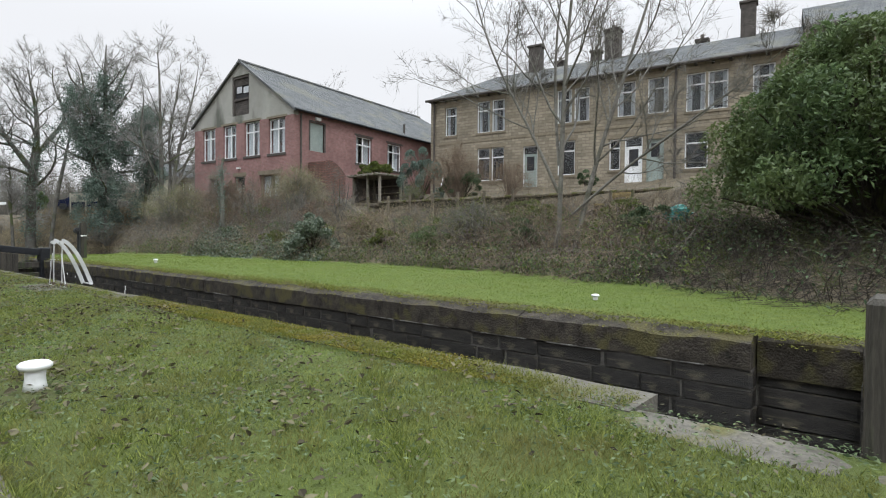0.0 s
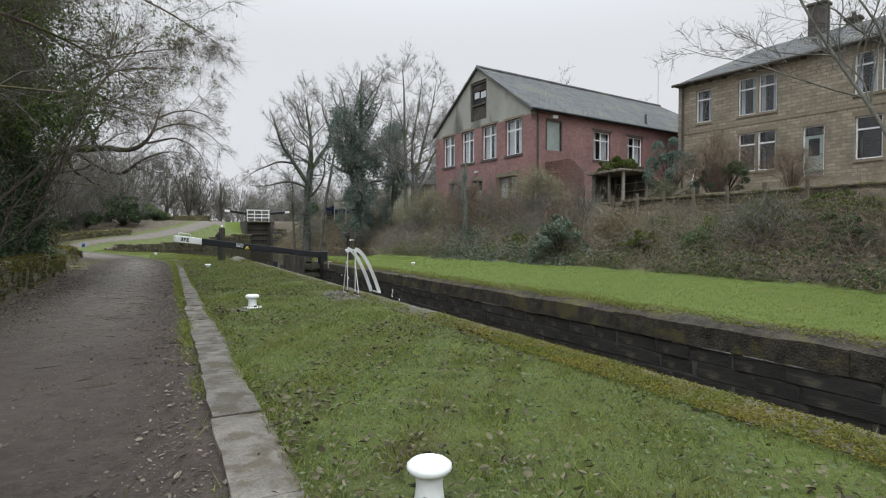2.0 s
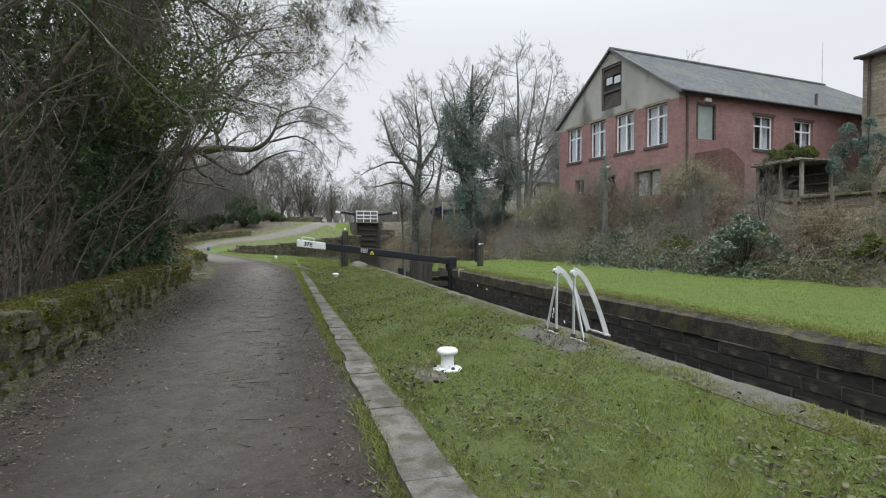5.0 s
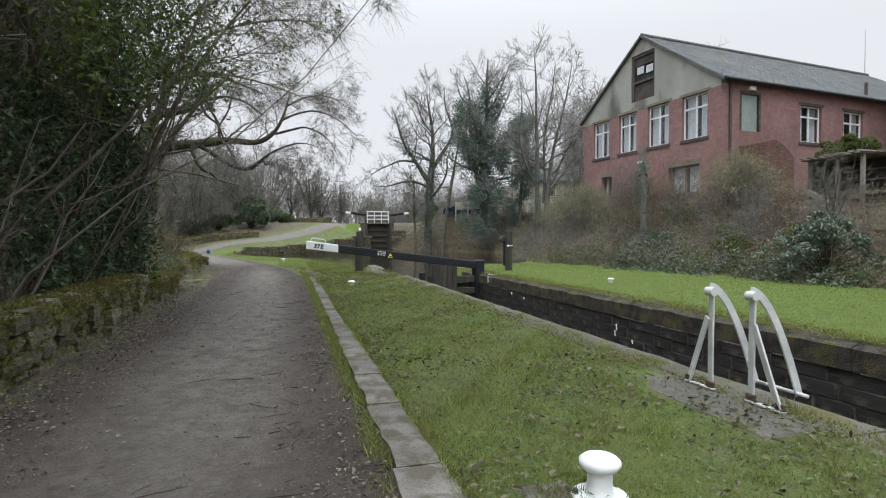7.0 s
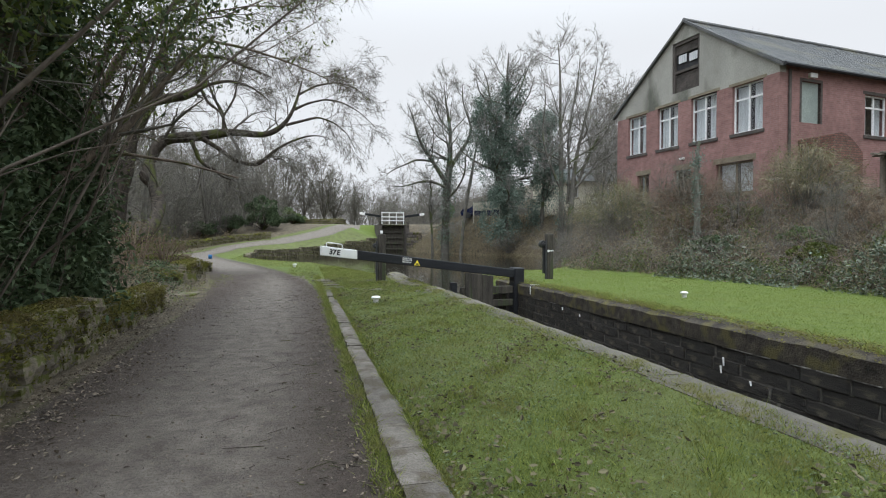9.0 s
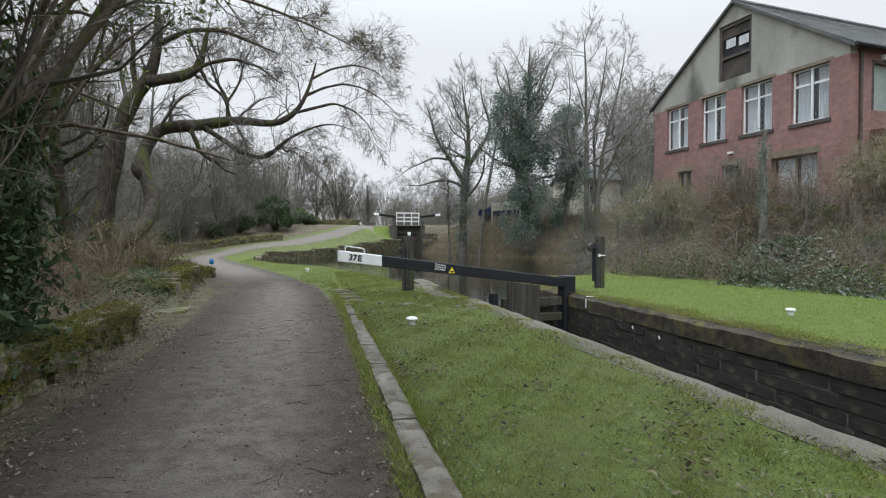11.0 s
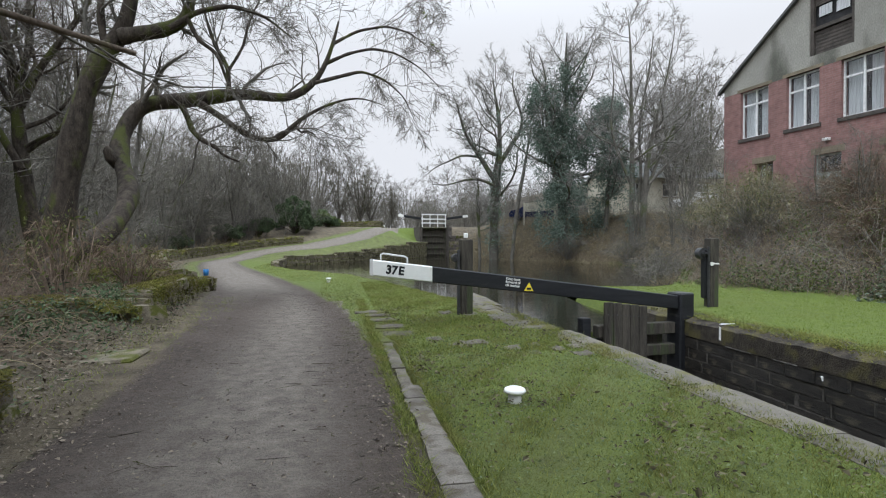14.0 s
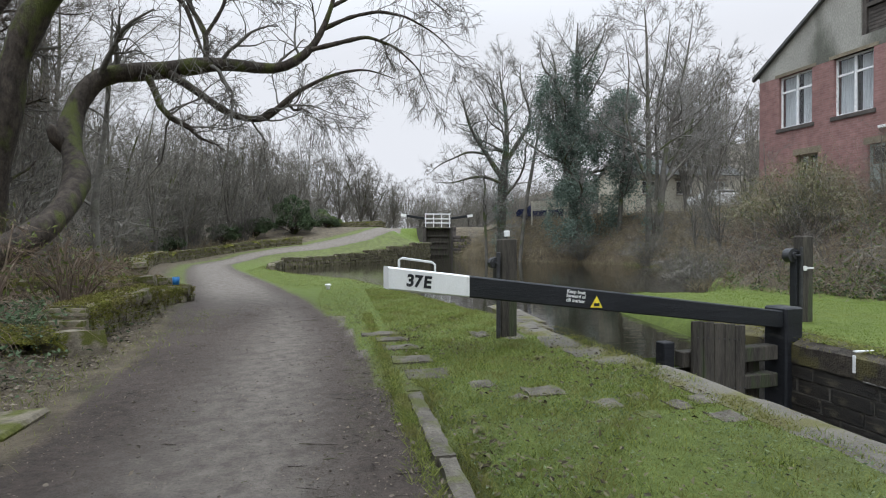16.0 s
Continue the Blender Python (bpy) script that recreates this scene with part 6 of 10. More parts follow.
# the three tall trees on the bank beyond the basin, twigs and ivy paled as by haze
BANK = [dict(m=17, k=8, length=0.33, angle=54, up=0.05, wander=0.2, t0=0.2, taper=0.5, thin=0.4, even=0.35),
        dict(m=8, k=6, length=0.55, angle=48, up=0.06, wander=0.2, t0=0.12, thin=0.5, even=0.7),
        dict(m=7, k=4, length=0.6, angle=40, up=0.10, wander=0.16, t0=0.1, thin=0.55, even=0.9)]
rg = np.random.default_rng(101)
lv = grow(rg, squash([([(12.65, 57.4, -1.44), (12.75, 57.4, 3.09), (12.7, 57.4, 5.56), (12.84, 57.4, 7.36), (13.4, 57.4, 9.39), (12.98, 57.4, 11.17), (13.36, 57.4, 12.66), (12.66, 57.4, 13.97), (12.57, 57.4, 16.06)], [0.48, 0.4, 0.36, 0.32, 0.24, 0.19, 0.15, 0.1, 0.03]),
                ([(13.12, 57.4, 8.26), (14.35, 57.4, 10.46), (15.49, 57.4, 12.05), (14.73, 57.4, 13.72), (14.16, 57.4, 15.4), (14.35, 57.4, 16.85)], [0.2, 0.17, 0.14, 0.1, 0.06, 0.02]),
                ([(12.75, 57.4, 6.91), (11.82, 57.4, 8.31), (11.08, 57.4, 9.71), (10.21, 57.4, 10.74), (9.9, 57.4, 12.05), (9.63, 57.4, 13.45), (9.09, 57.4, 14.52)], [0.22, 0.2, 0.17, 0.14, 0.11, 0.07, 0.02]),
                ([(12.47, 56.8, 6.38), (11.19, 56.8, 6.96), (9.84, 56.8, 6.76), (8.59, 56.8, 6.21), (7.35, 56.8, 6.35)], [0.14, 0.12, 0.09, 0.06, 0.02]),
                ([(11.56, 57.8, 8.96), (10.08, 57.8, 9.22), (9.07, 57.8, 8.56), (7.89, 57.8, 8.08), (7.08, 57.8, 7.27)], [0.1, 0.09, 0.07, 0.05, 0.015]),
                ([(11.42, 57, -1.45), (11.33, 57, 2.62), (11.06, 57, 4.61), (11.43, 57, 6.38), (10.7, 57, 7.46)], [0.12, 0.1, 0.085, 0.06, 0.02]),
                ([(13.26, 57.4, 11.85), (12.1, 57.4, 13.14), (11.73, 57.4, 14.45), (11.36, 57.4, 15.54)], [0.1, 0.08, 0.05, 0.02]),
                ([(14.96, 57.4, 11.25), (15.92, 57.4, 12.43), (16.4, 57.4, 13.81), (16.16, 57.4, 15.25)], [0.09, 0.07, 0.05, 0.02])], 0.92), BANK, rmin=0.010)
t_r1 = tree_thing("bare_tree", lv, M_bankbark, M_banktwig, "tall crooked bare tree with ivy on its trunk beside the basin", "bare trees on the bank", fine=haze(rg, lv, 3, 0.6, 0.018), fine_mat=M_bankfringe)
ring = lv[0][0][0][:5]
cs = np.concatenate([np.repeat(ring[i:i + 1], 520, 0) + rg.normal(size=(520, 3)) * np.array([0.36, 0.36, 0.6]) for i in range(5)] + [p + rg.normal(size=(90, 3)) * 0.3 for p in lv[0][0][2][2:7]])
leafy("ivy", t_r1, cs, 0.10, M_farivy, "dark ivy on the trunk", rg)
lv = grow(rg, squash([([(16.43, 52, 0.33), (16.38, 52, 3.07), (16.29, 52, 6.27), (16.59, 52, 10.28), (16.67, 52, 13.48), (16.58, 52, 15.86), (16.71, 52, 18.06)], [0.42, 0.36, 0.3, 0.24, 0.17, 0.1, 0.03]),
                ([(16.34, 52, 4.67), (15.74, 52, 6.65), (15.19, 52, 9.82), (15.02, 52, 12.78), (15.1, 52, 14.77), (14.47, 52, 16.3)], [0.22, 0.2, 0.16, 0.12, 0.07, 0.02]),
                ([(16.29, 52, 6.27), (17.24, 52, 8.7), (18.41, 52, 10.56), (19.63, 52, 11.63), (20.25, 52, 12.88)], [0.16, 0.14, 0.11, 0.07, 0.03]),
                ([(19.09, 50.5, 1.63), (19.17, 50.5, 4.18), (19.42, 50.5, 7.31), (19.58, 50.5, 9.66), (19.24, 50.5, 11.99)], [0.18, 0.16, 0.13, 0.1, 0.03]),
                ([(16.63, 52, 12.68), (17.66, 52, 14.54), (18.31, 52, 16.39), (18.83, 52, 17.84)], [0.1, 0.08, 0.05, 0.02]),
                ([(15.1, 52, 13.38), (14.13, 52, 14.31), (13.84, 52, 15.67)], [0.08, 0.06, 0.02])], 0.92), BANK, rmin=0.010)
t_r2 = tree_thing("ivy_tree", lv, M_bankbark, M_banktwig, "tall tree on the bank wrapped in ivy greyed as by air haze", "bare trees on the bank", fine=haze(rg, lv, 3, 0.6, 0.018), fine_mat=M_bankfringe)
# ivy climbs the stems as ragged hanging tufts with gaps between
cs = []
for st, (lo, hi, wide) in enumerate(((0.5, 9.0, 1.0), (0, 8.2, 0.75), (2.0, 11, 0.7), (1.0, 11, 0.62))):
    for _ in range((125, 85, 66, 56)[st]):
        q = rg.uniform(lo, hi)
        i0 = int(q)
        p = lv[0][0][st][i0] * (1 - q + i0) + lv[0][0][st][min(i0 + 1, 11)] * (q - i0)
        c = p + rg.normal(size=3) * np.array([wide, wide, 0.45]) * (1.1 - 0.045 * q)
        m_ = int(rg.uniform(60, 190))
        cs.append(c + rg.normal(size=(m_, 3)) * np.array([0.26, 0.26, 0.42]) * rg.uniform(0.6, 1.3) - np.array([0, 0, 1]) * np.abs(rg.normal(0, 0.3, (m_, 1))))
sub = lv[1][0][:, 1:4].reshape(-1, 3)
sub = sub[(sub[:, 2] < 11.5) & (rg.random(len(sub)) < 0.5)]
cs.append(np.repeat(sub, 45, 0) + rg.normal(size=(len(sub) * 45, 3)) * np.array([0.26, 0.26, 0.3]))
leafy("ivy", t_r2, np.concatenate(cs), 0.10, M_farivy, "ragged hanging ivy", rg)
lv = grow(rg, squash([([(18.84, 46.6, 0.51), (18.94, 46.6, 5.26), (18.9, 46.6, 8.93), (18.77, 46.6, 12.41), (18.8, 46.6, 15.72), (18.57, 46.6, 18.13)], [0.2, 0.18, 0.15, 0.11, 0.07, 0.02]),
                ([(19.61, 46.6, 1), (19.79, 46.6, 5.45), (20.02, 46.6, 7.57), (20.41, 46.6, 9.87), (20.99, 46.6, 12.2), (21.53, 46.6, 14.35), (21.92, 46.6, 17.38)], [0.22, 0.19, 0.16, 0.13, 0.1, 0.06, 0.02]),
                ([(19.76, 46.6, 4.57), (20.42, 46.6, 6.35), (21, 46.6, 8.42), (22.18, 46.6, 10.6), (23.38, 46.6, 12.59), (24.43, 46.6, 14.74)], [0.13, 0.12, 0.1, 0.08, 0.05, 0.02]),
                ([(19.82, 46.1, 5.56), (21.05, 46.1, 7.16), (22.62, 46.1, 8.62), (24.21, 46.1, 9.57), (26.36, 46.1, 11.46)], [0.1, 0.09, 0.07, 0.05, 0.015]),
                ([(18.98, 46.6, 5.26), (18.25, 46.6, 6.92), (17.52, 46.6, 8.87), (17.21, 46.6, 10.76), (17.74, 46.6, 13.04), (17.36, 46.6, 15.26)], [0.1, 0.09, 0.08, 0.06, 0.04, 0.015]),
                ([(19.69, 47.1, 4.27), (19.91, 47.1, 7.41), (19.55, 47.1, 9.89), (20.06, 47.1, 12.66), (20.53, 47.1, 15.18), (20.68, 47.1, 17.51)], [0.12, 0.1, 0.09, 0.07, 0.05, 0.02])], 0.86), BANK, rmin=0.010)
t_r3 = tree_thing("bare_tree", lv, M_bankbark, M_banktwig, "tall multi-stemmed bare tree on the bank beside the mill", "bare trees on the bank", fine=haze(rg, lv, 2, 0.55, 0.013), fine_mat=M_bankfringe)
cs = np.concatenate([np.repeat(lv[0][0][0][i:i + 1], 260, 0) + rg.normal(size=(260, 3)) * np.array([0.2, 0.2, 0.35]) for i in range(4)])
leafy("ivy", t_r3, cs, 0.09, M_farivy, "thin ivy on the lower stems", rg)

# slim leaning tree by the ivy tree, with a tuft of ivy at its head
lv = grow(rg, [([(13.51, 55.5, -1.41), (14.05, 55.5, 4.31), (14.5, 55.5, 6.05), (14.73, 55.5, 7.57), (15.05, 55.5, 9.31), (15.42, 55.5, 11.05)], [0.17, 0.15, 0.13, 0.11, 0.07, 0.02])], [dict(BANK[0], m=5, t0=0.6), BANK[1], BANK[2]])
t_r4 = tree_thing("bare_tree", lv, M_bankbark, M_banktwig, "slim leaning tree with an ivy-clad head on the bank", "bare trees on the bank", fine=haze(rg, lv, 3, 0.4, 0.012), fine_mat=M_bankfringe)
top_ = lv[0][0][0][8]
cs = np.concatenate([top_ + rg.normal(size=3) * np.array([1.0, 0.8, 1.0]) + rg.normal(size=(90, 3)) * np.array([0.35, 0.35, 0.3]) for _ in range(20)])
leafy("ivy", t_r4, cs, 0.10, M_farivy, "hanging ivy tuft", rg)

# the spreading tree in front of the terrace
rg = np.random.default_rng(103)
b = gz(11.9, 7.2)
stems_ = [([(11.9, 7.2, b - 0.2), (11.9, 7.15, b + 1.6), (11.85, 7.1, b + 3.2), (11.95, 7.0, b + 5.0), (12.1, 6.9, b + 7.0)], [0.075, 0.062, 0.05, 0.032, 0.009]),
               ([(12.0, 7.0, b - 0.2), (12.2, 6.7, b + 1.6), (12.5, 6.35, b + 3.1), (12.7, 6.0, b + 4.6), (12.8, 5.5, b + 6.4)], [0.065, 0.058, 0.047, 0.03, 0.009]),
               ([(11.9, 7.2, b + 1.1), (11.7, 7.6, b + 2.2), (11.6, 8.1, b + 3.2), (11.5, 8.6, b + 4.5), (11.5, 8.9, b + 5.9)], [0.045, 0.04, 0.033, 0.022, 0.007]),
               ([(12.0, 7.0, b + 0.7), (12.2, 6.2, b + 1.5), (12.3, 5.4, b + 2.1), (12.4, 4.6, b + 2.7), (12.4, 4.0, b + 3.2)], [0.038, 0.034, 0.028, 0.018, 0.007]),
               ([(11.9, 7.2, b + 1.6), (12.1, 7.4, b + 3.0), (12.4, 7.5, b + 4.4), (12.5, 7.4, b + 5.6), (12.7, 7.3, b + 6.6)], [0.042, 0.037, 0.03, 0.018, 0.007])]
stems_ = [([(11.95 + (x - 11.95) * 1.25, 7.1 + (y - 7.1) * 1.45, b + (z - b) * 1.3) for x, y, z in p], [q * 0.92 for q in r]) for p, r in stems_]
lv = grow(rg, stems_,
          [dict(m=13, k=8, length=0.42, angle=44, up=0.08, wander=0.13, t0=0.22, taper=0.5), dict(m=8, k=6, length=0.45, angle=42, up=0.06, wander=0.15), dict(m=7, k=4, length=0.5, angle=42, up=0.02, wander=0.15)], rmin=0.0035)
tree_thing("bare_tree", lv, M_palebark, M_palebark, "slender pale multi-stemmed bare tree at the foot of the bank", fine=haze(rg, lv, 4, 0.3, 0.008))

# the mossy leaning tree with the long level limb
rg = np.random.default_rng(107)
LIMB = [dict(m=12, k=9, length=(0.7, 2.1), angle=50, up=0.05, wander=0.2, t0=0.36, thin=0.36), dict(m=6, k=8, length=0.66, angle=40, up=0.0, wander=0.17, droop=0.16, even=0.8), dict(m=5, k=6, length=0.85, angle=40, up=-0.02, wander=0.2, droop=0.3)]
lv = grow(rg, [([(-4.22, 22.3, -0.1), (-3.87, 22.5, 0.82), (-3.6, 22.8, 0.99), (-3.44, 23.1, 1.19), (-3.39, 23.5, 1.46), (-3.44, 24, 1.81), (-3.57, 24.3, 2.11), (-3.8, 24.6, 2.47), (-3.93, 24.9, 2.82), (-3.9, 25.1, 3.18), (-3.76, 25.2, 3.51), (-3.56, 25.3, 3.71), (-3.15, 25.3, 3.75), (-2.74, 25.3, 3.8), (-2.32, 25.3, 3.89), (-1.89, 25.3, 3.97), (-1.45, 25.3, 3.94), (-1.01, 25.3, 3.91), (-0.71, 25.3, 4.06), (-0.44, 25.3, 4.29), (-0.25, 25.3, 4.64), (-0.11, 25.3, 5.03), (0.01, 25.3, 5.53)], [0.19, 0.17, 0.16, 0.155, 0.152, 0.15, 0.15, 0.15, 0.152, 0.158, 0.16, 0.155, 0.145, 0.14, 0.13, 0.115, 0.1, 0.09, 0.08, 0.066, 0.052, 0.042, 0.02]),
                ([(-2.63, 25.2, 3.72), (-2.38, 25.2, 3.57), (-2.11, 25.2, 3.39), (-1.89, 25.2, 3.22), (-1.61, 25.2, 3.09), (-1.31, 25.2, 3.05), (-1.07, 25.2, 3.15), (-0.85, 25.2, 3.39), (-0.62, 25.2, 3.57), (-0.32, 25.2, 3.75), (0.05, 25.2, 3.91), (0.47, 25.2, 3.99), (0.95, 25.2, 3.84)], [0.07, 0.065, 0.06, 0.058, 0.055, 0.052, 0.05, 0.045, 0.036, 0.03, 0.024, 0.018, 0.006]),
                ([(-2.91, 25.1, 3.64), (-2.8, 25.1, 3.39), (-2.72, 25.1, 3.15), (-2.54, 25.1, 2.98), (-2.31, 25.1, 2.87), (-2.15, 25.1, 2.7), (-1.87, 25.1, 2.6)], [0.06, 0.056, 0.052, 0.048, 0.036, 0.026, 0.012]),
                ([(-2.12, 25.4, 4.05), (-2.13, 25.4, 4.45), (-2.23, 25.4, 4.66), (-2.38, 25.4, 4.92), (-2.52, 25.4, 5.35), (-2.67, 25.4, 5.97)], [0.05, 0.045, 0.04, 0.034, 0.026, 0.01]),
                ([(-2.11, 25.3, 4.41), (-1.95, 25.3, 4.67), (-1.83, 25.3, 4.91), (-1.75, 25.3, 5.28), (-1.53, 25.3, 5.85)], [0.032, 0.03, 0.026, 0.02, 0.008]),
                ([(-0.43, 25, 4.18), (0.01, 25, 4.32), (0.46, 25, 4.46), (0.93, 25, 4.31), (1.31, 25, 3.99), (1.55, 25, 3.48)], [0.045, 0.036, 0.028, 0.02, 0.014, 0.005]),
                ([(-0.26, 25.5, 4.72), (0.2, 25.5, 4.96), (0.69, 25.5, 5.1), (1.18, 25.5, 5.04), (1.69, 25.5, 4.78), (2.21, 25.5, 4.31)], [0.04, 0.034, 0.027, 0.02, 0.013, 0.005]),
                ([(-0.12, 25.8, 5.24), (0.41, 25.8, 5.56), (1.02, 25.8, 5.71), (1.54, 25.8, 5.6), (2.06, 25.8, 5.23)], [0.036, 0.03, 0.024, 0.016, 0.006]),
                ([(-0.85, 25.2, 3.39), (-0.73, 25.2, 3.23), (-0.59, 25.2, 3.27), (-0.44, 25.2, 3.19)], [0.028, 0.022, 0.016, 0.006])], LIMB, k=40, rmin=0.004)
leaning = tree_thing("leaning_tree", lv, M_darkbark, M_twig, "crooked moss-grown tree with a long level limb over the path", sides=(12, 5, 4, 3, 3, 3), trunk_levels=1, fine=slivers(rg, *lv[-1], 1, 0.34, 46, 0.004, 0.0, 0.12), fine_mat=M_darktwig)
part("burr", MB().tube([(0.41, 2.25, 2.51), (0.3, 2.2, 2.63), (0.27, 2.15, 2.75), (0.26, 2.15, 2.82)], [0.11, 0.1, 0.075, 0.025], 9), M_darkbark, leaning, smooth=True)

rg = np.random.default_rng(109)
lv = grow(rg, [([(-4.6, 23.6, -0.2), (-4.45, 23.6, 0.67), (-4.33, 23.6, 1.3), (-4.24, 23.6, 1.88), (-4.16, 23.6, 2.37), (-4.03, 23.6, 3.05), (-3.91, 23.6, 3.53), (-3.69, 23.6, 4.02), (-3.44, 23.6, 4.33), (-3.32, 23.6, 4.66), (-3.22, 23.6, 5.22), (-3.24, 23.6, 5.94)], [0.27, 0.24, 0.21, 0.2, 0.19, 0.175, 0.16, 0.155, 0.15, 0.12, 0.1, 0.05]),
                ([(-3.4, 23.5, 4.3), (-3.13, 23.5, 4.37), (-2.84, 23.5, 4.43), (-2.57, 23.5, 4.54), (-2.41, 23.5, 4.7), (-2.33, 23.5, 5.02), (-2.22, 23.5, 5.54)], [0.13, 0.125, 0.12, 0.11, 0.09, 0.07, 0.03]),
                ([(-3.62, 23.6, 4.12), (-3.69, 23.6, 4.37), (-3.72, 23.6, 4.68), (-3.7, 23.6, 5.08), (-3.76, 23.6, 5.61)], [0.07, 0.06, 0.05, 0.04, 0.015]),
                ([(-2.36, 23.3, 4.62), (-2.2, 23.3, 4.27), (-1.9, 23.3, 4.07), (-1.77, 23.3, 3.67), (-1.69, 23.3, 3.45)], [0.04, 0.035, 0.03, 0.022, 0.01]),
                ([(-2.61, 23.3, 4.42), (-2.2, 23.3, 4.72), (-1.68, 23.3, 4.86), (-1.16, 23.3, 4.72), (-0.72, 23.3, 4.38)], [0.05, 0.042, 0.034, 0.024, 0.008]),
                ([(-3.05, 23.1, 5), (-2.55, 23.1, 5.3), (-1.9, 23.1, 5.37), (-1.31, 23.1, 5.16), (-0.7, 23.1, 4.94)], [0.06, 0.05, 0.04, 0.03, 0.01])],
          [dict(m=7, k=8, length=(0.5, 1.8), angle=48, up=0.06, wander=0.2, t0=0.4, thin=0.36), dict(m=7, k=6, length=0.6, angle=42, up=0.02, wander=0.2, droop=0.1), dict(m=5, k=6, length=0.75, angle=40, up=0.0, wander=0.2, droop=0.2)], k=24, rmin=0.004)
tree_thing("mossy_tree", lv, M_darkbark, M_twig, "thick dark moss-grown tree leaning over the verge", fine=slivers(rg, *lv[-1], 1, 0.34, 46, 0.004, 0.0, 0.1), fine_mat=M_darktwig, trunk_levels=1, sides=(12, 5, 4, 3, 3))
lv = grow(rg, [([(-5.85, 26.3, -0.2), (-5.91, 26.3, 0.57), (-6.02, 26.3, 1.14), (-6.18, 26.3, 2.16), (-6.27, 26.3, 3.28), (-6.29, 26.3, 4.01), (-6.4, 26.3, 4.84), (-6.55, 26.3, 5.61), (-6.76, 26.3, 6.48)], [0.2, 0.18, 0.165, 0.15, 0.125, 0.11, 0.08, 0.055, 0.025]),
                ([(-6.23, 26.3, 3.73), (-6, 26.3, 4.36), (-5.52, 26.3, 5.07), (-5.06, 26.3, 5.74), (-4.74, 26.3, 6.45)], [0.09, 0.08, 0.065, 0.05, 0.02]),
                ([(-6.44, 26.6, 4.08), (-6.25, 26.6, 4.79), (-6.21, 26.6, 5.54), (-6.24, 26.6, 6.45)], [0.08, 0.065, 0.05, 0.02]),
                ([(-6.1, 26.1, 2.47), (-6.58, 26.1, 3.34), (-7.05, 26.1, 4.4), (-7.32, 26.1, 5.68)], [0.085, 0.07, 0.05, 0.025]),
                ([(-5.99, 26, 2.9), (-5.55, 26, 3.19), (-5.05, 26, 3.33), (-4.74, 26, 3.45)], [0.04, 0.03, 0.02, 0.008])], STD[:3])
tree_thing("bare_tree", lv, M_darkbark, M_twig, "forked dark bare tree in the scrub behind the wall", fine=haze(rg, lv, 3, 0.34, 0.007), fine_mat=M_darktwig)
lv = grow(rg, [([(-7.6, 22.6, 0.0), (-7.3, 22.6, 1.4), (-7.2, 22.6, 2.6), (-7.5, 22.6, 3.8), (-7.6, 22.6, 5.4), (-7.9, 22.6, 7.2)], [0.14, 0.12, 0.1, 0.08, 0.05, 0.02]),
               ([(-7.25, 22.6, 2.2), (-6.7, 22.5, 3.0), (-6.3, 22.5, 4.0), (-6.0, 22.5, 5.4), (-6.0, 22.4, 6.6)], [0.08, 0.07, 0.05, 0.035, 0.015])], STD[:3])
tree_thing("bare_tree", lv, M_bark, M_twig, "forked bare tree deep in the scrub", fine=haze(rg, lv, 3, 0.34, 0.007))
lv = grow(rg, [([(-4.72, 28, -0.1), (-4.73, 28, 0.72), (-4.85, 28, 1.29), (-4.87, 28, 1.8), (-4.74, 28, 2.43), (-4.65, 28, 3.06), (-4.58, 28, 3.8), (-4.52, 28, 4.71), (-4.47, 28, 5.74)], [0.1, 0.085, 0.075, 0.07, 0.062, 0.055, 0.045, 0.032, 0.012]),
                ([(-4.87, 28, 1.8), (-5.11, 28, 1.97), (-5.32, 28, 2.14)], [0.03, 0.02, 0.01])], [dict(STD[0], m=8, t0=0.45), STD[1], STD[2]])
tree_thing("sapling", lv, M_palebark, M_twig, "slim pale-barked young tree behind the mossy wall", fine=haze(rg, lv, 3, 0.3, 0.006), trunk_levels=1)

# ivy-hung thicket beside the path
rg = np.random.default_rng(113)


def thicket(stems, label, ivy_pts=None, n_ivy=0, ivy_r=0.3, leaf_n=0, spec=None, bark=None):
    lv_ = grow(rg, [(p, [q * 0.72 for q in r]) for p, r in stems], spec or STD)
    e = tree_thing("thicket_tree", lv_, bark or M_thickbark, M_twig, label, "thicket beside the path", fine=haze(rg, lv_, 5, 0.28, 0.004, 42, 0.0, 0.1), fine_mat=M_darktwig)
    if ivy_pts is not None:
        cc = np.concatenate([np.repeat(np.array([p]), n_ivy, 0) + rg.normal(size=(n_ivy, 3)) * np.array([s, s, s * 0.9]) for (*p, s) in ivy_pts])
        cc = cc[cc[:, 0] < -1.66]
        leafy("ivy", e, cc, 0.04, M_ivy, "glossy dark ivy", rg)
    if leaf_n:
        tips = lv_[-1][0][:, 1:].reshape(-1, 3)
        pick = tips[rg.integers(0, len(tips), leaf_n)]
        pick = pick[(pick[:, 2] > 2.7) | (pick[:, 0] < -2.1)]
        leafy("foliage", e, pick + rg.normal(size=(len(pick), 3)) * 0.06, 0.03, M_olive, "sparse olive leaves", rg)
    return e


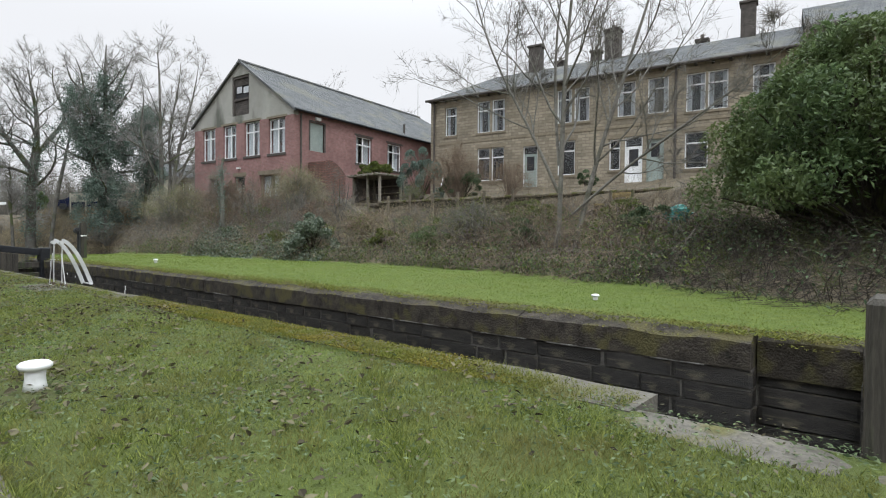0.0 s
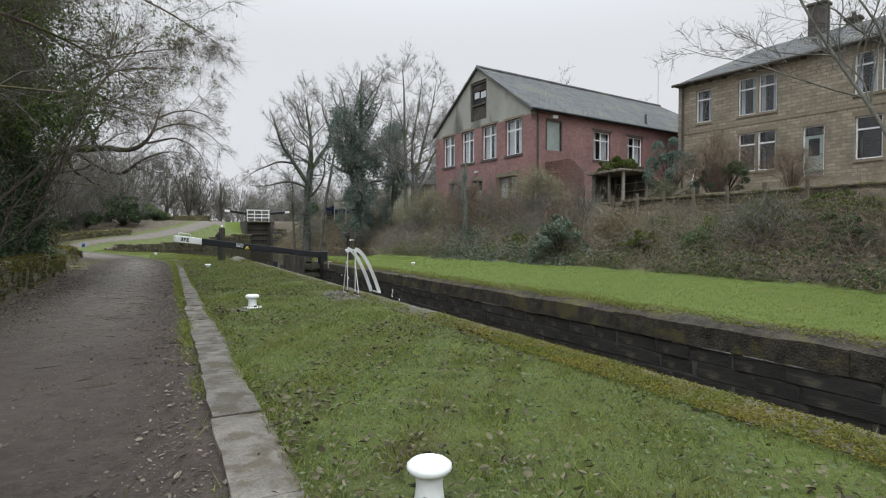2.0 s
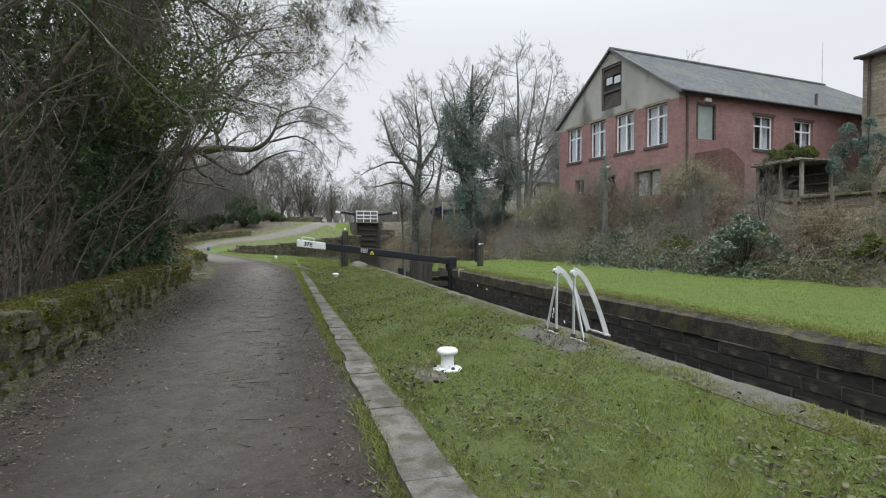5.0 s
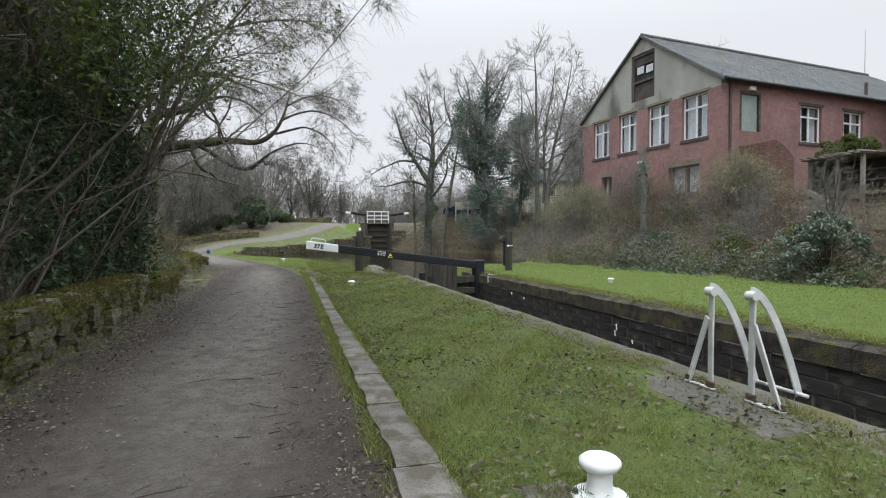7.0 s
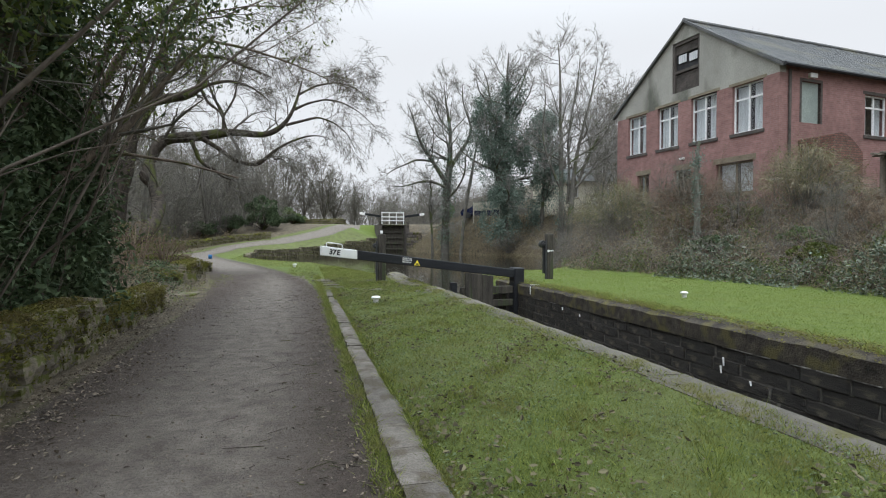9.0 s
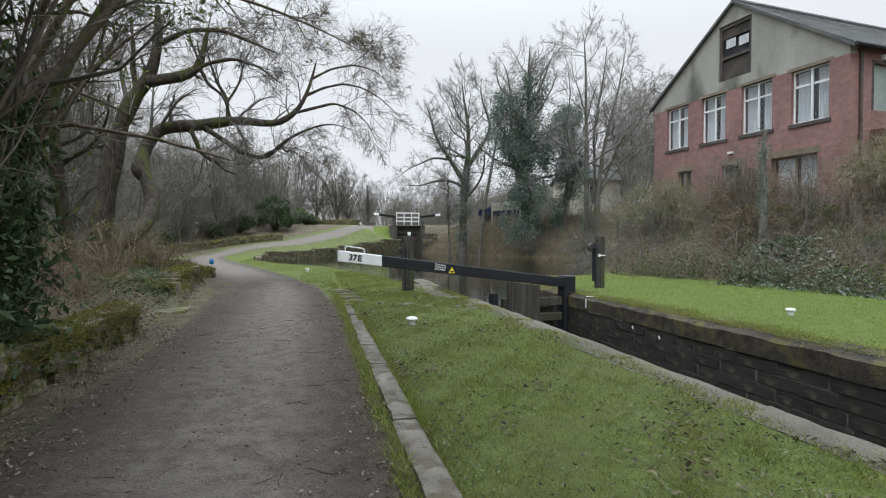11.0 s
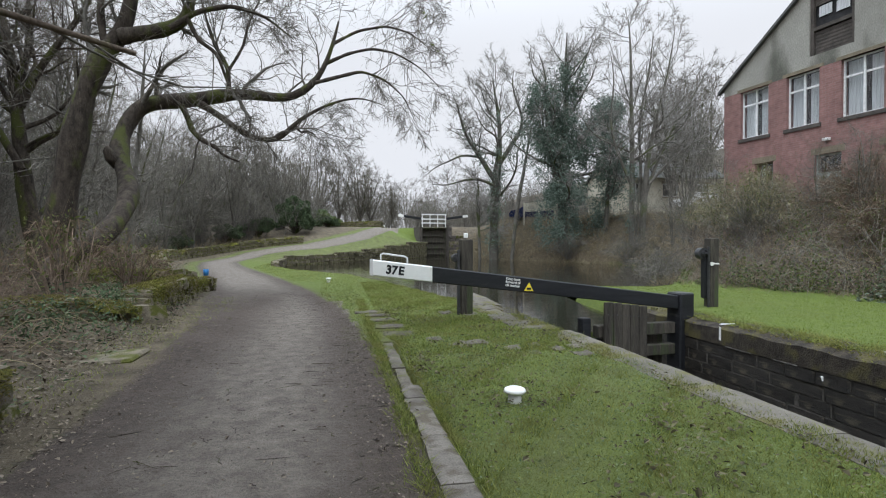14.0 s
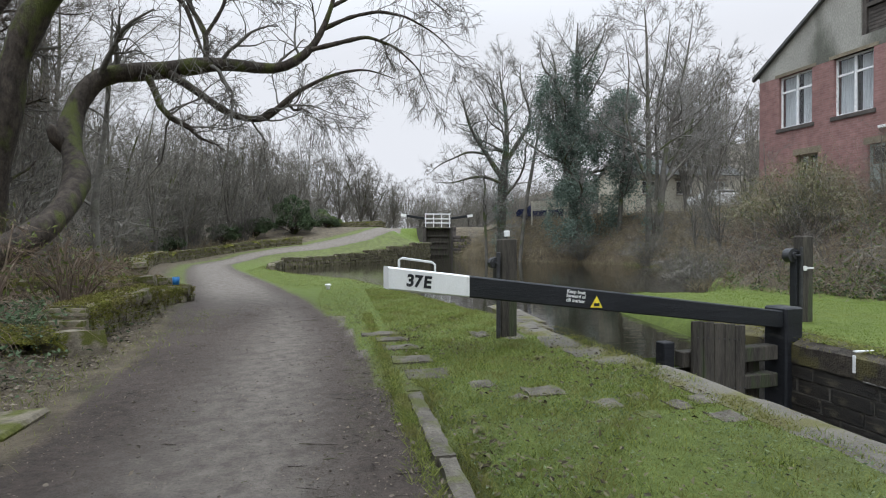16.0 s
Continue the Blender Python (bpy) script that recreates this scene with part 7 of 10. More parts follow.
SP = [dict(m=12, k=7, length=0.48, angle=52, up=0.06, wander=0.2, t0=0.15, thin=0.42, taper=0.4), dict(m=7, k=5, length=0.5, angle=45, up=0.04, wander=0.22, t0=0.1), dict(m=5, k=4, length=0.5, angle=42, up=0.0, wander=0.25, t0=0.1)]
ivy_col = [(-2.22, 14.7, 0.5 + i * 0.3, 0.26 - 0.012 * i) for i in range(9)] + [(-2.12, 15.3, 0.45 + i * 0.3, 0.2 - 0.012 * i) for i in range(6)] + [(-2.5, 13.9, 0.6 + i * 0.35, 0.2) for i in range(4)]
thicket([([(-2.35, 14.6, 0.0), (-2.4, 14.5, 1.5), (-2.35, 14.4, 3.2), (-2.1, 14.5, 5.0), (-1.7, 14.6, 7.0)], [0.22, 0.18, 0.14, 0.09, 0.02]),
         ([(-2.6, 13.7, 0.0), (-2.7, 13.6, 1.6), (-2.6, 13.4, 3.4), (-2.2, 13.3, 5.2), (-1.9, 13.3, 7.2)], [0.2, 0.17, 0.13, 0.09, 0.02]),
         ([(-2.2, 15.2, 0.2), (-2.0, 15.5, 1.8), (-1.5, 15.9, 3.2), (-0.8, 16.2, 4.4), (-0.2, 16.4, 5.2)], [0.07, 0.06, 0.045, 0.03, 0.01])],
        "tall tree smothered in glossy ivy beside the mossy wall", ivy_col + [(-2.3, 14.3, 3.2 + i * 0.35, 0.36) for i in range(8)], 700, 0.3, 9000, SP)
thicket([([(-3.1, 11.6, 0.0), (-3.0, 11.5, 1.7), (-2.9, 11.3, 3.4), (-2.5, 11.2, 5.3), (-2.2, 11.0, 7.2)], [0.19, 0.16, 0.13, 0.08, 0.02]),
         ([(-3.0, 11.9, 0.1), (-2.8, 12.0, 1.8), (-2.5, 12.2, 3.6), (-1.8, 12.4, 5.0), (-1.0, 12.5, 6.2)], [0.08, 0.068, 0.052, 0.034, 0.01]),
         ([(-3.4, 11.2, 0.1), (-3.9, 11.0, 2.0), (-4.2, 10.9, 4.0), (-4.3, 10.8, 6.0), (-4.4, 10.8, 7.5)], [0.14, 0.12, 0.1, 0.06, 0.015])],
        "leaning mossy tree with dense dark twigs over the wall", [(-3.0, 11.5, 0.5 + i * 0.36, 0.34) for i in range(14)] + [(-2.7, 12.1, 0.6 + i * 0.4, 0.3) for i in range(10)], 240, 0.3, 8000, SP)
thicket([([(-3.4, 9.0, 0.0), (-3.3, 9.0, 1.8), (-3.2, 8.8, 3.6), (-2.9, 8.7, 5.4), (-2.6, 8.6, 7.4)], [0.17, 0.15, 0.12, 0.08, 0.02]),
         ([(-3.2, 9.3, 0.1), (-3.1, 9.5, 1.9), (-2.7, 9.7, 3.6), (-2.1, 9.9, 4.9), (-1.4, 10.0, 6.0)], [0.075, 0.062, 0.048, 0.032, 0.01]),
         ([(-3.7, 8.7, 0.1), (-4.2, 8.5, 2.2), (-4.6, 8.4, 4.2), (-4.8, 8.3, 6.2), (-4.9, 8.2, 7.8)], [0.12, 0.1, 0.08, 0.05, 0.015])],
        "tangled dark tree with fine twigs and a few green leaves", [(-3.3, 9.0, 2.2 + i * 0.4, 0.38) for i in range(11)], 170, 0.3, 8000, SP)
thicket([([(-4.6, 13.5, 0.1), (-4.6, 13.5, 2.0), (-4.4, 13.4, 4.2), (-4.1, 13.4, 6.4), (-4.0, 13.3, 8.2)], [0.2, 0.17, 0.13, 0.08, 0.02]),
         ([(-4.8, 14.6, 0.1), (-5.0, 14.7, 2.2), (-5.2, 14.8, 4.4), (-5.1, 14.8, 6.6), (-5.0, 14.8, 8.4)], [0.2, 0.17, 0.13, 0.08, 0.02]),
         ([(-4.3, 16.4, 0.1), (-4.2, 16.5, 2.0), (-3.9, 16.6, 4.0), (-3.5, 16.7, 6.0), (-3.2, 16.8, 7.6)], [0.15, 0.13, 0.1, 0.06, 0.02])],
        "dark bare trees crowded together in the thicket", [(-4.7, 13.6, 0.6 + i * 0.5, 0.4) for i in range(8)], 350, 0.3, 4000, SP)
thicket([([(-2.3, 9.15, 0.1), (-2.32, 9.2, 1.0), (-2.27, 9.3, 2.1), (-2.1, 9.4, 3.2), (-1.9, 9.5, 4.2), (-1.75, 9.6, 5.2)], [0.045, 0.042, 0.037, 0.03, 0.02, 0.008]),
         ([(-2.22, 9.35, 2.6), (-1.9, 9.4, 2.95), (-1.5, 9.4, 3.3), (-1.0, 9.4, 3.6)], [0.022, 0.02, 0.015, 0.006])],
        "slim pale-barked sapling behind the mossy wall", spec=SP[:3], bark=M_bark)
OV = [dict(m=18, k=7, length=(0.6, 1.9), angle=48, up=0.05, wander=0.2, t0=0.3, thin=0.5), dict(m=7, k=5, length=0.5, angle=45, up=0.0, wander=0.25, t0=0.1, droop=0.1), dict(m=5, k=4, length=0.5, angle=42, up=-0.02, wander=0.25, t0=0.1, droop=0.15)]
thicket([([(-3.0, 10.4, 0.0), (-2.9, 10.4, 2.4), (-2.2, 10.5, 3.9), (-1.2, 10.7, 4.6), (-0.2, 10.9, 4.9), (0.9, 11.1, 5.0)], [0.085, 0.065, 0.048, 0.034, 0.022, 0.008]),
         ([(-2.5, 10.45, 3.2), (-1.9, 9.8, 4.2), (-1.2, 9.2, 4.8), (-0.4, 8.8, 5.2), (0.5, 8.6, 5.3)], [0.042, 0.036, 0.029, 0.02, 0.007]),
         ([(-2.2, 10.5, 3.9), (-1.5, 11.3, 4.4), (-0.6, 12.0, 4.6), (0.3, 12.6, 4.5), (1.1, 13.0, 4.2)], [0.042, 0.036, 0.029, 0.02, 0.007]),
         ([(-2.4, 10.5, 3.6), (-1.9, 10.9, 3.6), (-1.2, 11.2, 3.5), (-0.6, 11.5, 3.3), (-0.1, 11.8, 3.0)], [0.05, 0.04, 0.03, 0.02, 0.006])],
        "tree whose fine boughs hang far out over the path", None, 0, 0.3, 700, OV)
thicket([([(-2.9, 16.8, 0.0), (-2.8, 16.8, 2.2), (-2.2, 16.9, 3.6), (-1.3, 17.0, 4.4), (-0.4, 17.2, 4.8), (0.6, 17.4, 4.9)], [0.085, 0.065, 0.048, 0.034, 0.022, 0.008]),
         ([(-2.5, 16.8, 3.0), (-1.9, 16.2, 3.9), (-1.1, 15.7, 4.4), (-0.3, 15.4, 4.6), (0.4, 15.2, 4.7)], [0.042, 0.036, 0.029, 0.02, 0.007]),
         ([(-2.3, 16.9, 3.5), (-1.6, 17.6, 3.9), (-0.8, 18.2, 4.0), (0.0, 18.6, 3.9), (0.7, 18.9, 3.7)], [0.042, 0.036, 0.029, 0.02, 0.007])],
        "tree with thin twigs spreading above the path", None, 0, 0.3, 500, OV)
for (sx, sy) in ((-3.6, 6.2), (-5.4, 7.4), (-5.6, 10.2), (-5.9, 12.2), (-6.2, 16.5), (-4.4, 4.6)):
    h_ = rg.uniform(5.5, 7.5)
    thicket([([(sx, sy, 0.1), (sx + 0.1, sy, h_ * 0.3), (sx + 0.15, sy + 0.1, h_ * 0.65), (sx + 0.4, sy, h_)], [0.13, 0.11, 0.08, 0.02]),
             ([(sx, sy + 0.1, 0.2), (sx + 0.5, sy + 0.4, h_ * 0.3), (sx + 1.0, sy + 0.7, h_ * 0.6), (sx + 1.6, sy + 0.9, h_ * 0.85)], [0.09, 0.08, 0.06, 0.015])],
            "dark bare tree deep in the thicket", [(sx, sy, 0.5 + i * 0.4, 0.35) for i in range(5)], 160, 0.3, 1500, SP[:3])

# crowded upright stems between the thicket's trees
n = 260
x, y = np.where(np.arange(n) < 150, rg.uniform(-4.6, -2.12, n), rg.uniform(-2.7, -2.1, n)), rg.uniform(5.0, 15.2, n)
P = np.empty((n, 6, 3))
P[:, 0] = np.stack([x, y, ground_z(x, y) - 0.05], -1)
d = norm(np.stack([rg.normal(0.03, 0.16, n), rg.normal(0, 0.2, n), np.ones(n)], -1))
hq = np.where(np.arange(n) < 150, rg.uniform(1.6, 5.4, n), rg.uniform(0.8, 2.6, n))
for q in range(1, 6):
    d = norm(d + 0.2 * rg.normal(size=(n, 3)) + np.array([0.01, 0, 0.05]))
    P[:, q] = P[:, q - 1] + d * (hq / 5)[:, None]
R = (0.006 + 0.016 * rg.random(n) ** 2)[:, None] * np.linspace(1, 0.35, 6)[None]
P2, R2 = sprout(rg, P, R, 5, 4, 0.3, 36, 0.06, 0.15, 0.2)
tagged(new("thicket_stems", np_tubes([(P, R, 4), (P2, np.maximum(R2, 0.002), 3)], M_stem, "thicket_stems")), "crowded slim brown stems of the thicket", "thicket", kind="stuff")
V_ = np.concatenate([slivers(rg, P, R, 14, 0.3, 35, 0.003), slivers(rg, P2, R2, 8, 0.2, 38, 0.003)])
tagged(new("thicket_stems", np_mesh("thicket_stems", V_, 3, M_darktwig)), "fine dark twigs of the thicket", "thicket", kind="stuff")
pk = P2[rg.integers(0, len(P2), 9000), rg.integers(1, 4, 9000)] + rg.normal(size=(9000, 3)) * 0.07
pk = pk[(pk[:, 2] > 1.7) & (pk[:, 0] < -1.9)]
tagged(new("thicket_leaves", np_mesh("thicket_leaves", leaves(rg, pk, 0.03), 4, M_olive)), "scattered olive leaves in the thicket", "leaves", kind="stuff")

# leafy sprays of the evergreen climber high in the thicket
cc = np.concatenate([np.array([rg.normal(-2.15, 0.45), rg.uniform(11.6, 15.2), rg.uniform(2.4, 5.6)]) + rg.normal(size=(120, 3)) * np.array([0.24, 0.24, 0.2]) for _ in range(120)])
cc = cc[cc[:, 0] < -1.15]
tagged(new("thicket_leaves", np_mesh("thicket_leaves", leaves(rg, cc, 0.036), 4, M_olive)), "sprays of yellow-green leaves high in the thicket", "leaves", kind="stuff")

# the thicket's leafy roof, and the ivy that hangs down its side to the wall
cc, dark = [], []
for _ in range(110):
    yq = rg.uniform(12.2, 17.2)
    c = np.array([min(rg.normal(-1.75, 0.55), -0.75 - 0.12 * (yq - 12)), yq, 1.15 + 0.30 * (yq - 9) + abs(rg.normal(0, 1.1))])
    (cc if rg.random() < 0.35 else dark).append(c + rg.normal(size=(85, 3)) * np.array([0.3, 0.3, 0.2]))
for pts, mm, what in ((cc, M_olive, "yellow-green leaves in the roof of the thicket"), (dark, M_ivy, "dark ivy leaves in the roof of the thicket")):
    tagged(new("thicket_leaves", np_mesh("thicket_leaves", leaves(rg, np.concatenate(pts), 0.034), 4, mm)), what, "leaves", kind="stuff")
n = 20000
y = rg.uniform(11.8, 15.5, n)
z = 0.45 + 1.9 * rg.random(n)
x = -1.98 - 0.18 * smooth(13, 10, y) + 0.16 * lumps(y * 1.2, z * 1.6, 2.0, 3.0) - 0.12 * np.abs(rg.normal(size=n)) - 0.1 * smooth(1.5, 2.4, z)
kk = lumps(y * 1.5, z * 2.0, 2.2, 8.0) + 0.35 * rg.normal(size=n) + 0.6 * smooth(11.8, 13.6, y) > 0.25
tagged(new("hanging_ivy", np_mesh("hanging_ivy", leaves(rg, np.stack([x, y, z], -1)[kk], 0.036), 4, M_ivy)), "curtain of glossy dark ivy behind the mossy wall", "ivy", kind="stuff")

# trees of the wood: a few shapes, many trees
rg = np.random.default_rng(127)
def wood_shape(stems_n, m1, m2, m3, rmin, spread=1.0):
    h_ = 9.0
    st = []
    for q in range(stems_n):
        a = q * 6.28 / stems_n + rg.uniform(-0.5, 0.5)
        sp = (rg.uniform(0.3, 1.0) if q else 0.15) * spread
        hq = h_ * (1.0 if q == 0 else rg.uniform(0.7, 0.95))
        st.append(([(0, 0, -0.3 + 0.4 * q), (math.cos(a) * 0.5 * sp, math.sin(a) * 0.5 * sp, hq * 0.3), (math.cos(a) * 1.5 * sp + rg.normal() * 0.35, math.sin(a) * 1.5 * sp + rg.normal() * 0.35, hq * 0.65), (math.cos(a) * 2.4 * sp, math.sin(a) * 2.4 * sp, hq)], [0.11, 0.085, 0.055, 0.012]))
    P_ = grow(rg, st, [dict(m=m1, k=5, length=0.42, angle=56, up=0.08, wander=0.2, t0=0.12, taper=0.35, thin=0.45), dict(m=m2, k=3, length=0.52, angle=48, up=0.03, wander=0.25, t0=0.12, thin=0.5), ], k=8, rmin=rmin)
    return tree_thing("woodland_tree", P_, M_bark, M_twig, "bare winter tree in the wood", "bare trees of the wood", sides=(5, 3, 3, 3), fine=haze(rg, P_, m3, 0.8, rmin * 3.6))


shapes = [wood_shape(4, 12, 7, 6, 0.005) for v in range(4)]
far_shapes = [wood_shape(5, 10, 4, 7, 0.009, 1.3) for v in range(4)]
round_shapes = [wood_shape(8, 10, 5, 7, 0.010, 1.75) for v in range(2)]
spots = []
ra = random.Random(77)


def scatter_trees(n, x0, x1, y0, y1, keep, smin, smax, gap=1.2):
    k_ = 0
    for _ in range(n * 12):
        x, y = ra.uniform(x0, x1), ra.uniform(y0, y1)
        if k_ >= n:
            break
        if keep(x, y) and all((x - p) ** 2 + (y - q) ** 2 > gap * gap for p, q in spots):
            spots.append((x, y))
            k_ += 1
            s = ra.uniform(smin, smax)
            yield x, y, s


def left_ok(x, y):
    d = float(seg_dist(np.array([x]), np.array([y]), TRACK, False)[0])
    return d > 2.6 and x < np.interp(y, [18, 30, 46, 55, 70], [-7, -6.5, -10.6, -8, -1]) and y > 18


places = list(scatter_trees(44, -22, -5, 20, 58, left_ok, 0.65, 1.05, 1.4))
places += list(scatter_trees(24, -24, 6, 58, 96, lambda x, y: float(seg_dist(np.array([x]), np.array([y]), TRACK, False)[0]) > 3.5 and x < -5.5, 0.7, 1.1, 2.6))
places += list(scatter_trees(12, 15, 28, 76, 100, lambda x, y: True, 0.45, 0.65, 3))
places += list(scatter_trees(16, -14, 24, 105, 140, lambda x, y: True, 0.7, 0.95, 4.5))
places += list(scatter_trees(14, 26, 44, 52, 68, lambda x, y: True, 0.9, 1.3, 2.5))
places += list(scatter_trees(14, 26, 75, 66, 100, lambda x, y: True, 1.0, 1.5, 4))
places += list(scatter_trees(9, 13.5, 21, 32, 46, lambda x, y: 0.8 < x - foot_x(y) < 6 and not (x > 14.5 and y < 37), 0.3, 0.5, 1.6))
places += list(scatter_trees(8, 11.5, 16, 18, 30, lambda x, y: 1.2 < x - foot_x(y) < 4.5, 0.18, 0.32, 1.6))
ROUND = [(2.9, 85.0, 1.1), (0.2, 89.0, 1.0), (4.4, 91.0, 0.9), (-2.6, 87.0, 1.1), (7.4, 90.0, 0.72), (10.7, 88.0, 0.52), (13.2, 90.0, 0.45), (15.8, 92.0, 0.42)]
places += [(-5.2, 62.5, 0.75), (-6.8, 63.0, 0.9), (-3.4, 66.5, 0.8), (-8.6, 57.0, 0.85), (-9.8, 53.0, 0.9)] + ROUND
used = {}
for i, (x, y, s) in enumerate(places):
    kinds_ = shapes if y < 47 else far_shapes
    src = kinds_[i % 4] if (x, y, s) not in ROUND else round_shapes[i % 2]
    m_ = pose(x, y, gz(x, y), 0, 0, ra.uniform(0, 360)) @ Matrix.Diagonal((s, s, s * ra.uniform(0.9, 1.15), 1))
    if src.name not in used:
        used[src.name] = 1
        src.matrix_basis = m_
    else:
        c = copy_thing(src, pose(0, 0, 0))
        c.matrix_basis = m_

# evergreens
rg = np.random.default_rng(131)


def evergreen(name, centre, size, n, leaf, material, label, clumps=40, hollow=0.55, cat="shrub", twigs=True, cut=None, base=None):
    """Leaf clumps over an uneven rounded form on stems."""
    cx, cy = centre
    z0 = gz(cx, cy) if base is None else base
    e = tagged(empty(name, cx, cy, z0), label, cat)
    dirs = norm(rg.normal(size=(clumps, 3)))
    dirs[:, 2] = np.abs(dirs[:, 2]) * 1.15 - 0.42
    rad = rg.uniform(hollow, 1.0, (clumps, 1))
    cc = dirs * rad * np.array(size) * 0.82 + np.array([0, 0, size[2] * 0.55])
    cc[:, 2] = np.clip(cc[:, 2], size[2] * 0.1, None)
    # every clump is a domed spray of leaves, with shade between the clumps
    which = rg.integers(0, clumps, n)
    reach = rg.uniform(0.10, 0.24, clumps)[which]
    way = norm(rg.normal(size=(n, 3)) + 0.9 * norm(cc - np.array([0, 0, size[2] * 0.4]))[which] + np.array([0, 0, 0.35]))
    pts = cc[which] + way * (reach * rg.uniform(0.55, 1.1, n) ** 0.7)[:, None] * np.array(size) * np.array([1, 1, 0.8])
    pts = pts[pts[:, 2] > 0.02]
    if cut is not None:
        pts = pts[cut(pts + np.array([cx, cy, z0]))]
    part("foliage", np_mesh("foliage", leaves(rg, pts, leaf), 4, material), material, e)
    if twigs:
        st = np.stack([resample([(0, 0, -0.1), tuple(c * 0.4 + np.array([0, 0, 0.1])), tuple(c)], 6) for c in cc])
        part("stem", np_tubes([(st, np.tile(np.linspace(0.03, 0.008, 6) * max(size) * 0.6, (len(st), 1)), 4)], M_darkbark, "stem"), M_darkbark, e)
    return e


evergreen("holly_tree", (11.5, 1.3), (2.6, 2.9, 2.9), 62000, 0.045, M_holly, "large dense evergreen tree at the foot of the bank", 150, 0.6, "evergreen tree", cut=lambda p: p[:, 2] > 0.5 + 0.15 * lumps(p[:, 0], p[:, 1], 2.0))
evergreen("holly_tree", (10.4, -1.6), (2.4, 2.4, 2.7), 36000, 0.045, M_holly, "large dense evergreen tree beside the lawn", 100, 0.6, "evergreen tree", cut=lambda p: p[:, 2] > 0.45 + 0.15 * lumps(p[:, 0], p[:, 1], 2.0))
evergreen("holly_tree", (13.9, 2.6), (2.0, 1.9, 2.3), 22000, 0.042, M_holly, "dark evergreen tree behind its neighbour", 50, 0.7, "evergreen tree")
evergreen("evergreen_shrub", (11.6, 16.5), (1.0, 1.2, 1.2), 9000, 0.05, M_bankivy, "rounded dark green shrub on the bank", 30)
evergreen("evergreen_shrub", (12.4, 13.9), (0.7, 1.0, 0.6), 4500, 0.045, M_privet, "loose olive-green shrub on the bank", 24)
evergreen("evergreen_shrub", (13.4, 9.6), (0.8, 0.9, 0.7), 5000, 0.05, M_holly, "low green shrub among brambles", 24)
evergreen("evergreen_shrub", (12.6, 5.4), (0.8, 0.9, 0.75), 5000, 0.05, M_ivy, "blue-green shrub at the foot of the bank", 24)
evergreen("evergreen_shrub", (15.8, 10.2), (1.1, 1.3, 0.9), 6500, 0.05, M_privet, "loose green garden shrub before the terrace", 30)
evergreen("climber", (19.9, 22.3), (0.9, 1.3, 0.75), 8000, 0.045, M_privet, "green climber heaped on the shelter roof", 26, 0.3, "climber", base=3.95)
evergreen("evergreen_shrub", (21.4, 20.5), (1.3, 1.4, 2.3), 13000, 0.05, M_farivy, "dark garden shrub beside the shelter", 24)
evergreen("evergreen_shrub", (22.0, 18.0), (1.2, 1.4, 1.2), 6000, 0.05, M_ivy, "dense garden shrub by the terrace", 24)
for (sx, sy, sz, mm, what) in ((12.0, 19.6, 0.5, M_privet, "loose olive shrub on the bank"), (13.2, 20.9, 0.6, M_holly, "green shrub among the brambles"), (12.2, 11.6, 0.55, M_holly, "green shrub among the brambles"),
                               (12.9, 17.9, 0.6, M_privet, "loose olive shrub on the bank"), (11.9, 22.6, 0.5, M_ivy, "dark ivy mound on the bank"), (12.4, 8.4, 0.55, M_ivy, "dark ivy mound on the bank"),
                               (14.3, 12.2, 0.7, M_privet, "loose olive shrub on the bank"), (14.6, 15.1, 0.6, M_holly, "green shrub among the brambles"), (13.9, 24.0, 0.7, M_privet, "loose olive shrub on the bank"), (14.2, 6.6, 0.7, M_privet, "loose olive shrub on the bank")):
    evergreen("evergreen_shrub", (sx, sy), (sz * 1.3, sz * 1.6, sz * 1.2), int(5200 * sz), 0.036, mm, what, 30, 0.3)
evergreen("evergreen_shrub", (14.6, 27.2), (0.7, 1.0, 0.9), 4500, 0.05, M_ivy, "dark shrub on the bank below the mill", 20)
evergreen("evergreen_shrub", (-11.5, 55.0), (2.3, 2.0, 1.8), 10000, 0.09, M_holly, "dark evergreen bush at the edge of the wood", 50)
evergreen("evergreen_shrub", (-3.5, 61.0), (2.1, 1.8, 2.5), 24000, 0.085, M_ivy, "dark evergreen bush beside the far path", 70, 0.4)
evergreen("evergreen_shrub", (-4.0, 76.0), (5.0, 2.5, 1.8), 12000, 0.14, M_holly, "long evergreen hedge beyond the path", 60)
for sx, sy, sz in ((-8.0, 56.5, 1.1), (-6.2, 59.0, 1.3), (-10.2, 52.0, 0.9), (-1.0, 66.5, 0.9)):
    evergreen("evergreen_shrub", (sx, sy), (sz * 1.5, sz * 1.2, sz), int(7000 * sz), 0.085, M_ivy, "dim low evergreen scrub at the wood's edge", 34, 0.35)
evergreen("conifer", (15.8, 68.0), (0.9, 0.9, 2.2), 6000, 0.08, M_holly, "small dark conifer beyond the bank", 30, 0.3, "conifer")
evergreen("evergreen_shrub", (24.5, 12.6), (0.6, 0.7, 0.7), 2500, 0.05, M_ivy, "clipped shrub by a house door", 14)


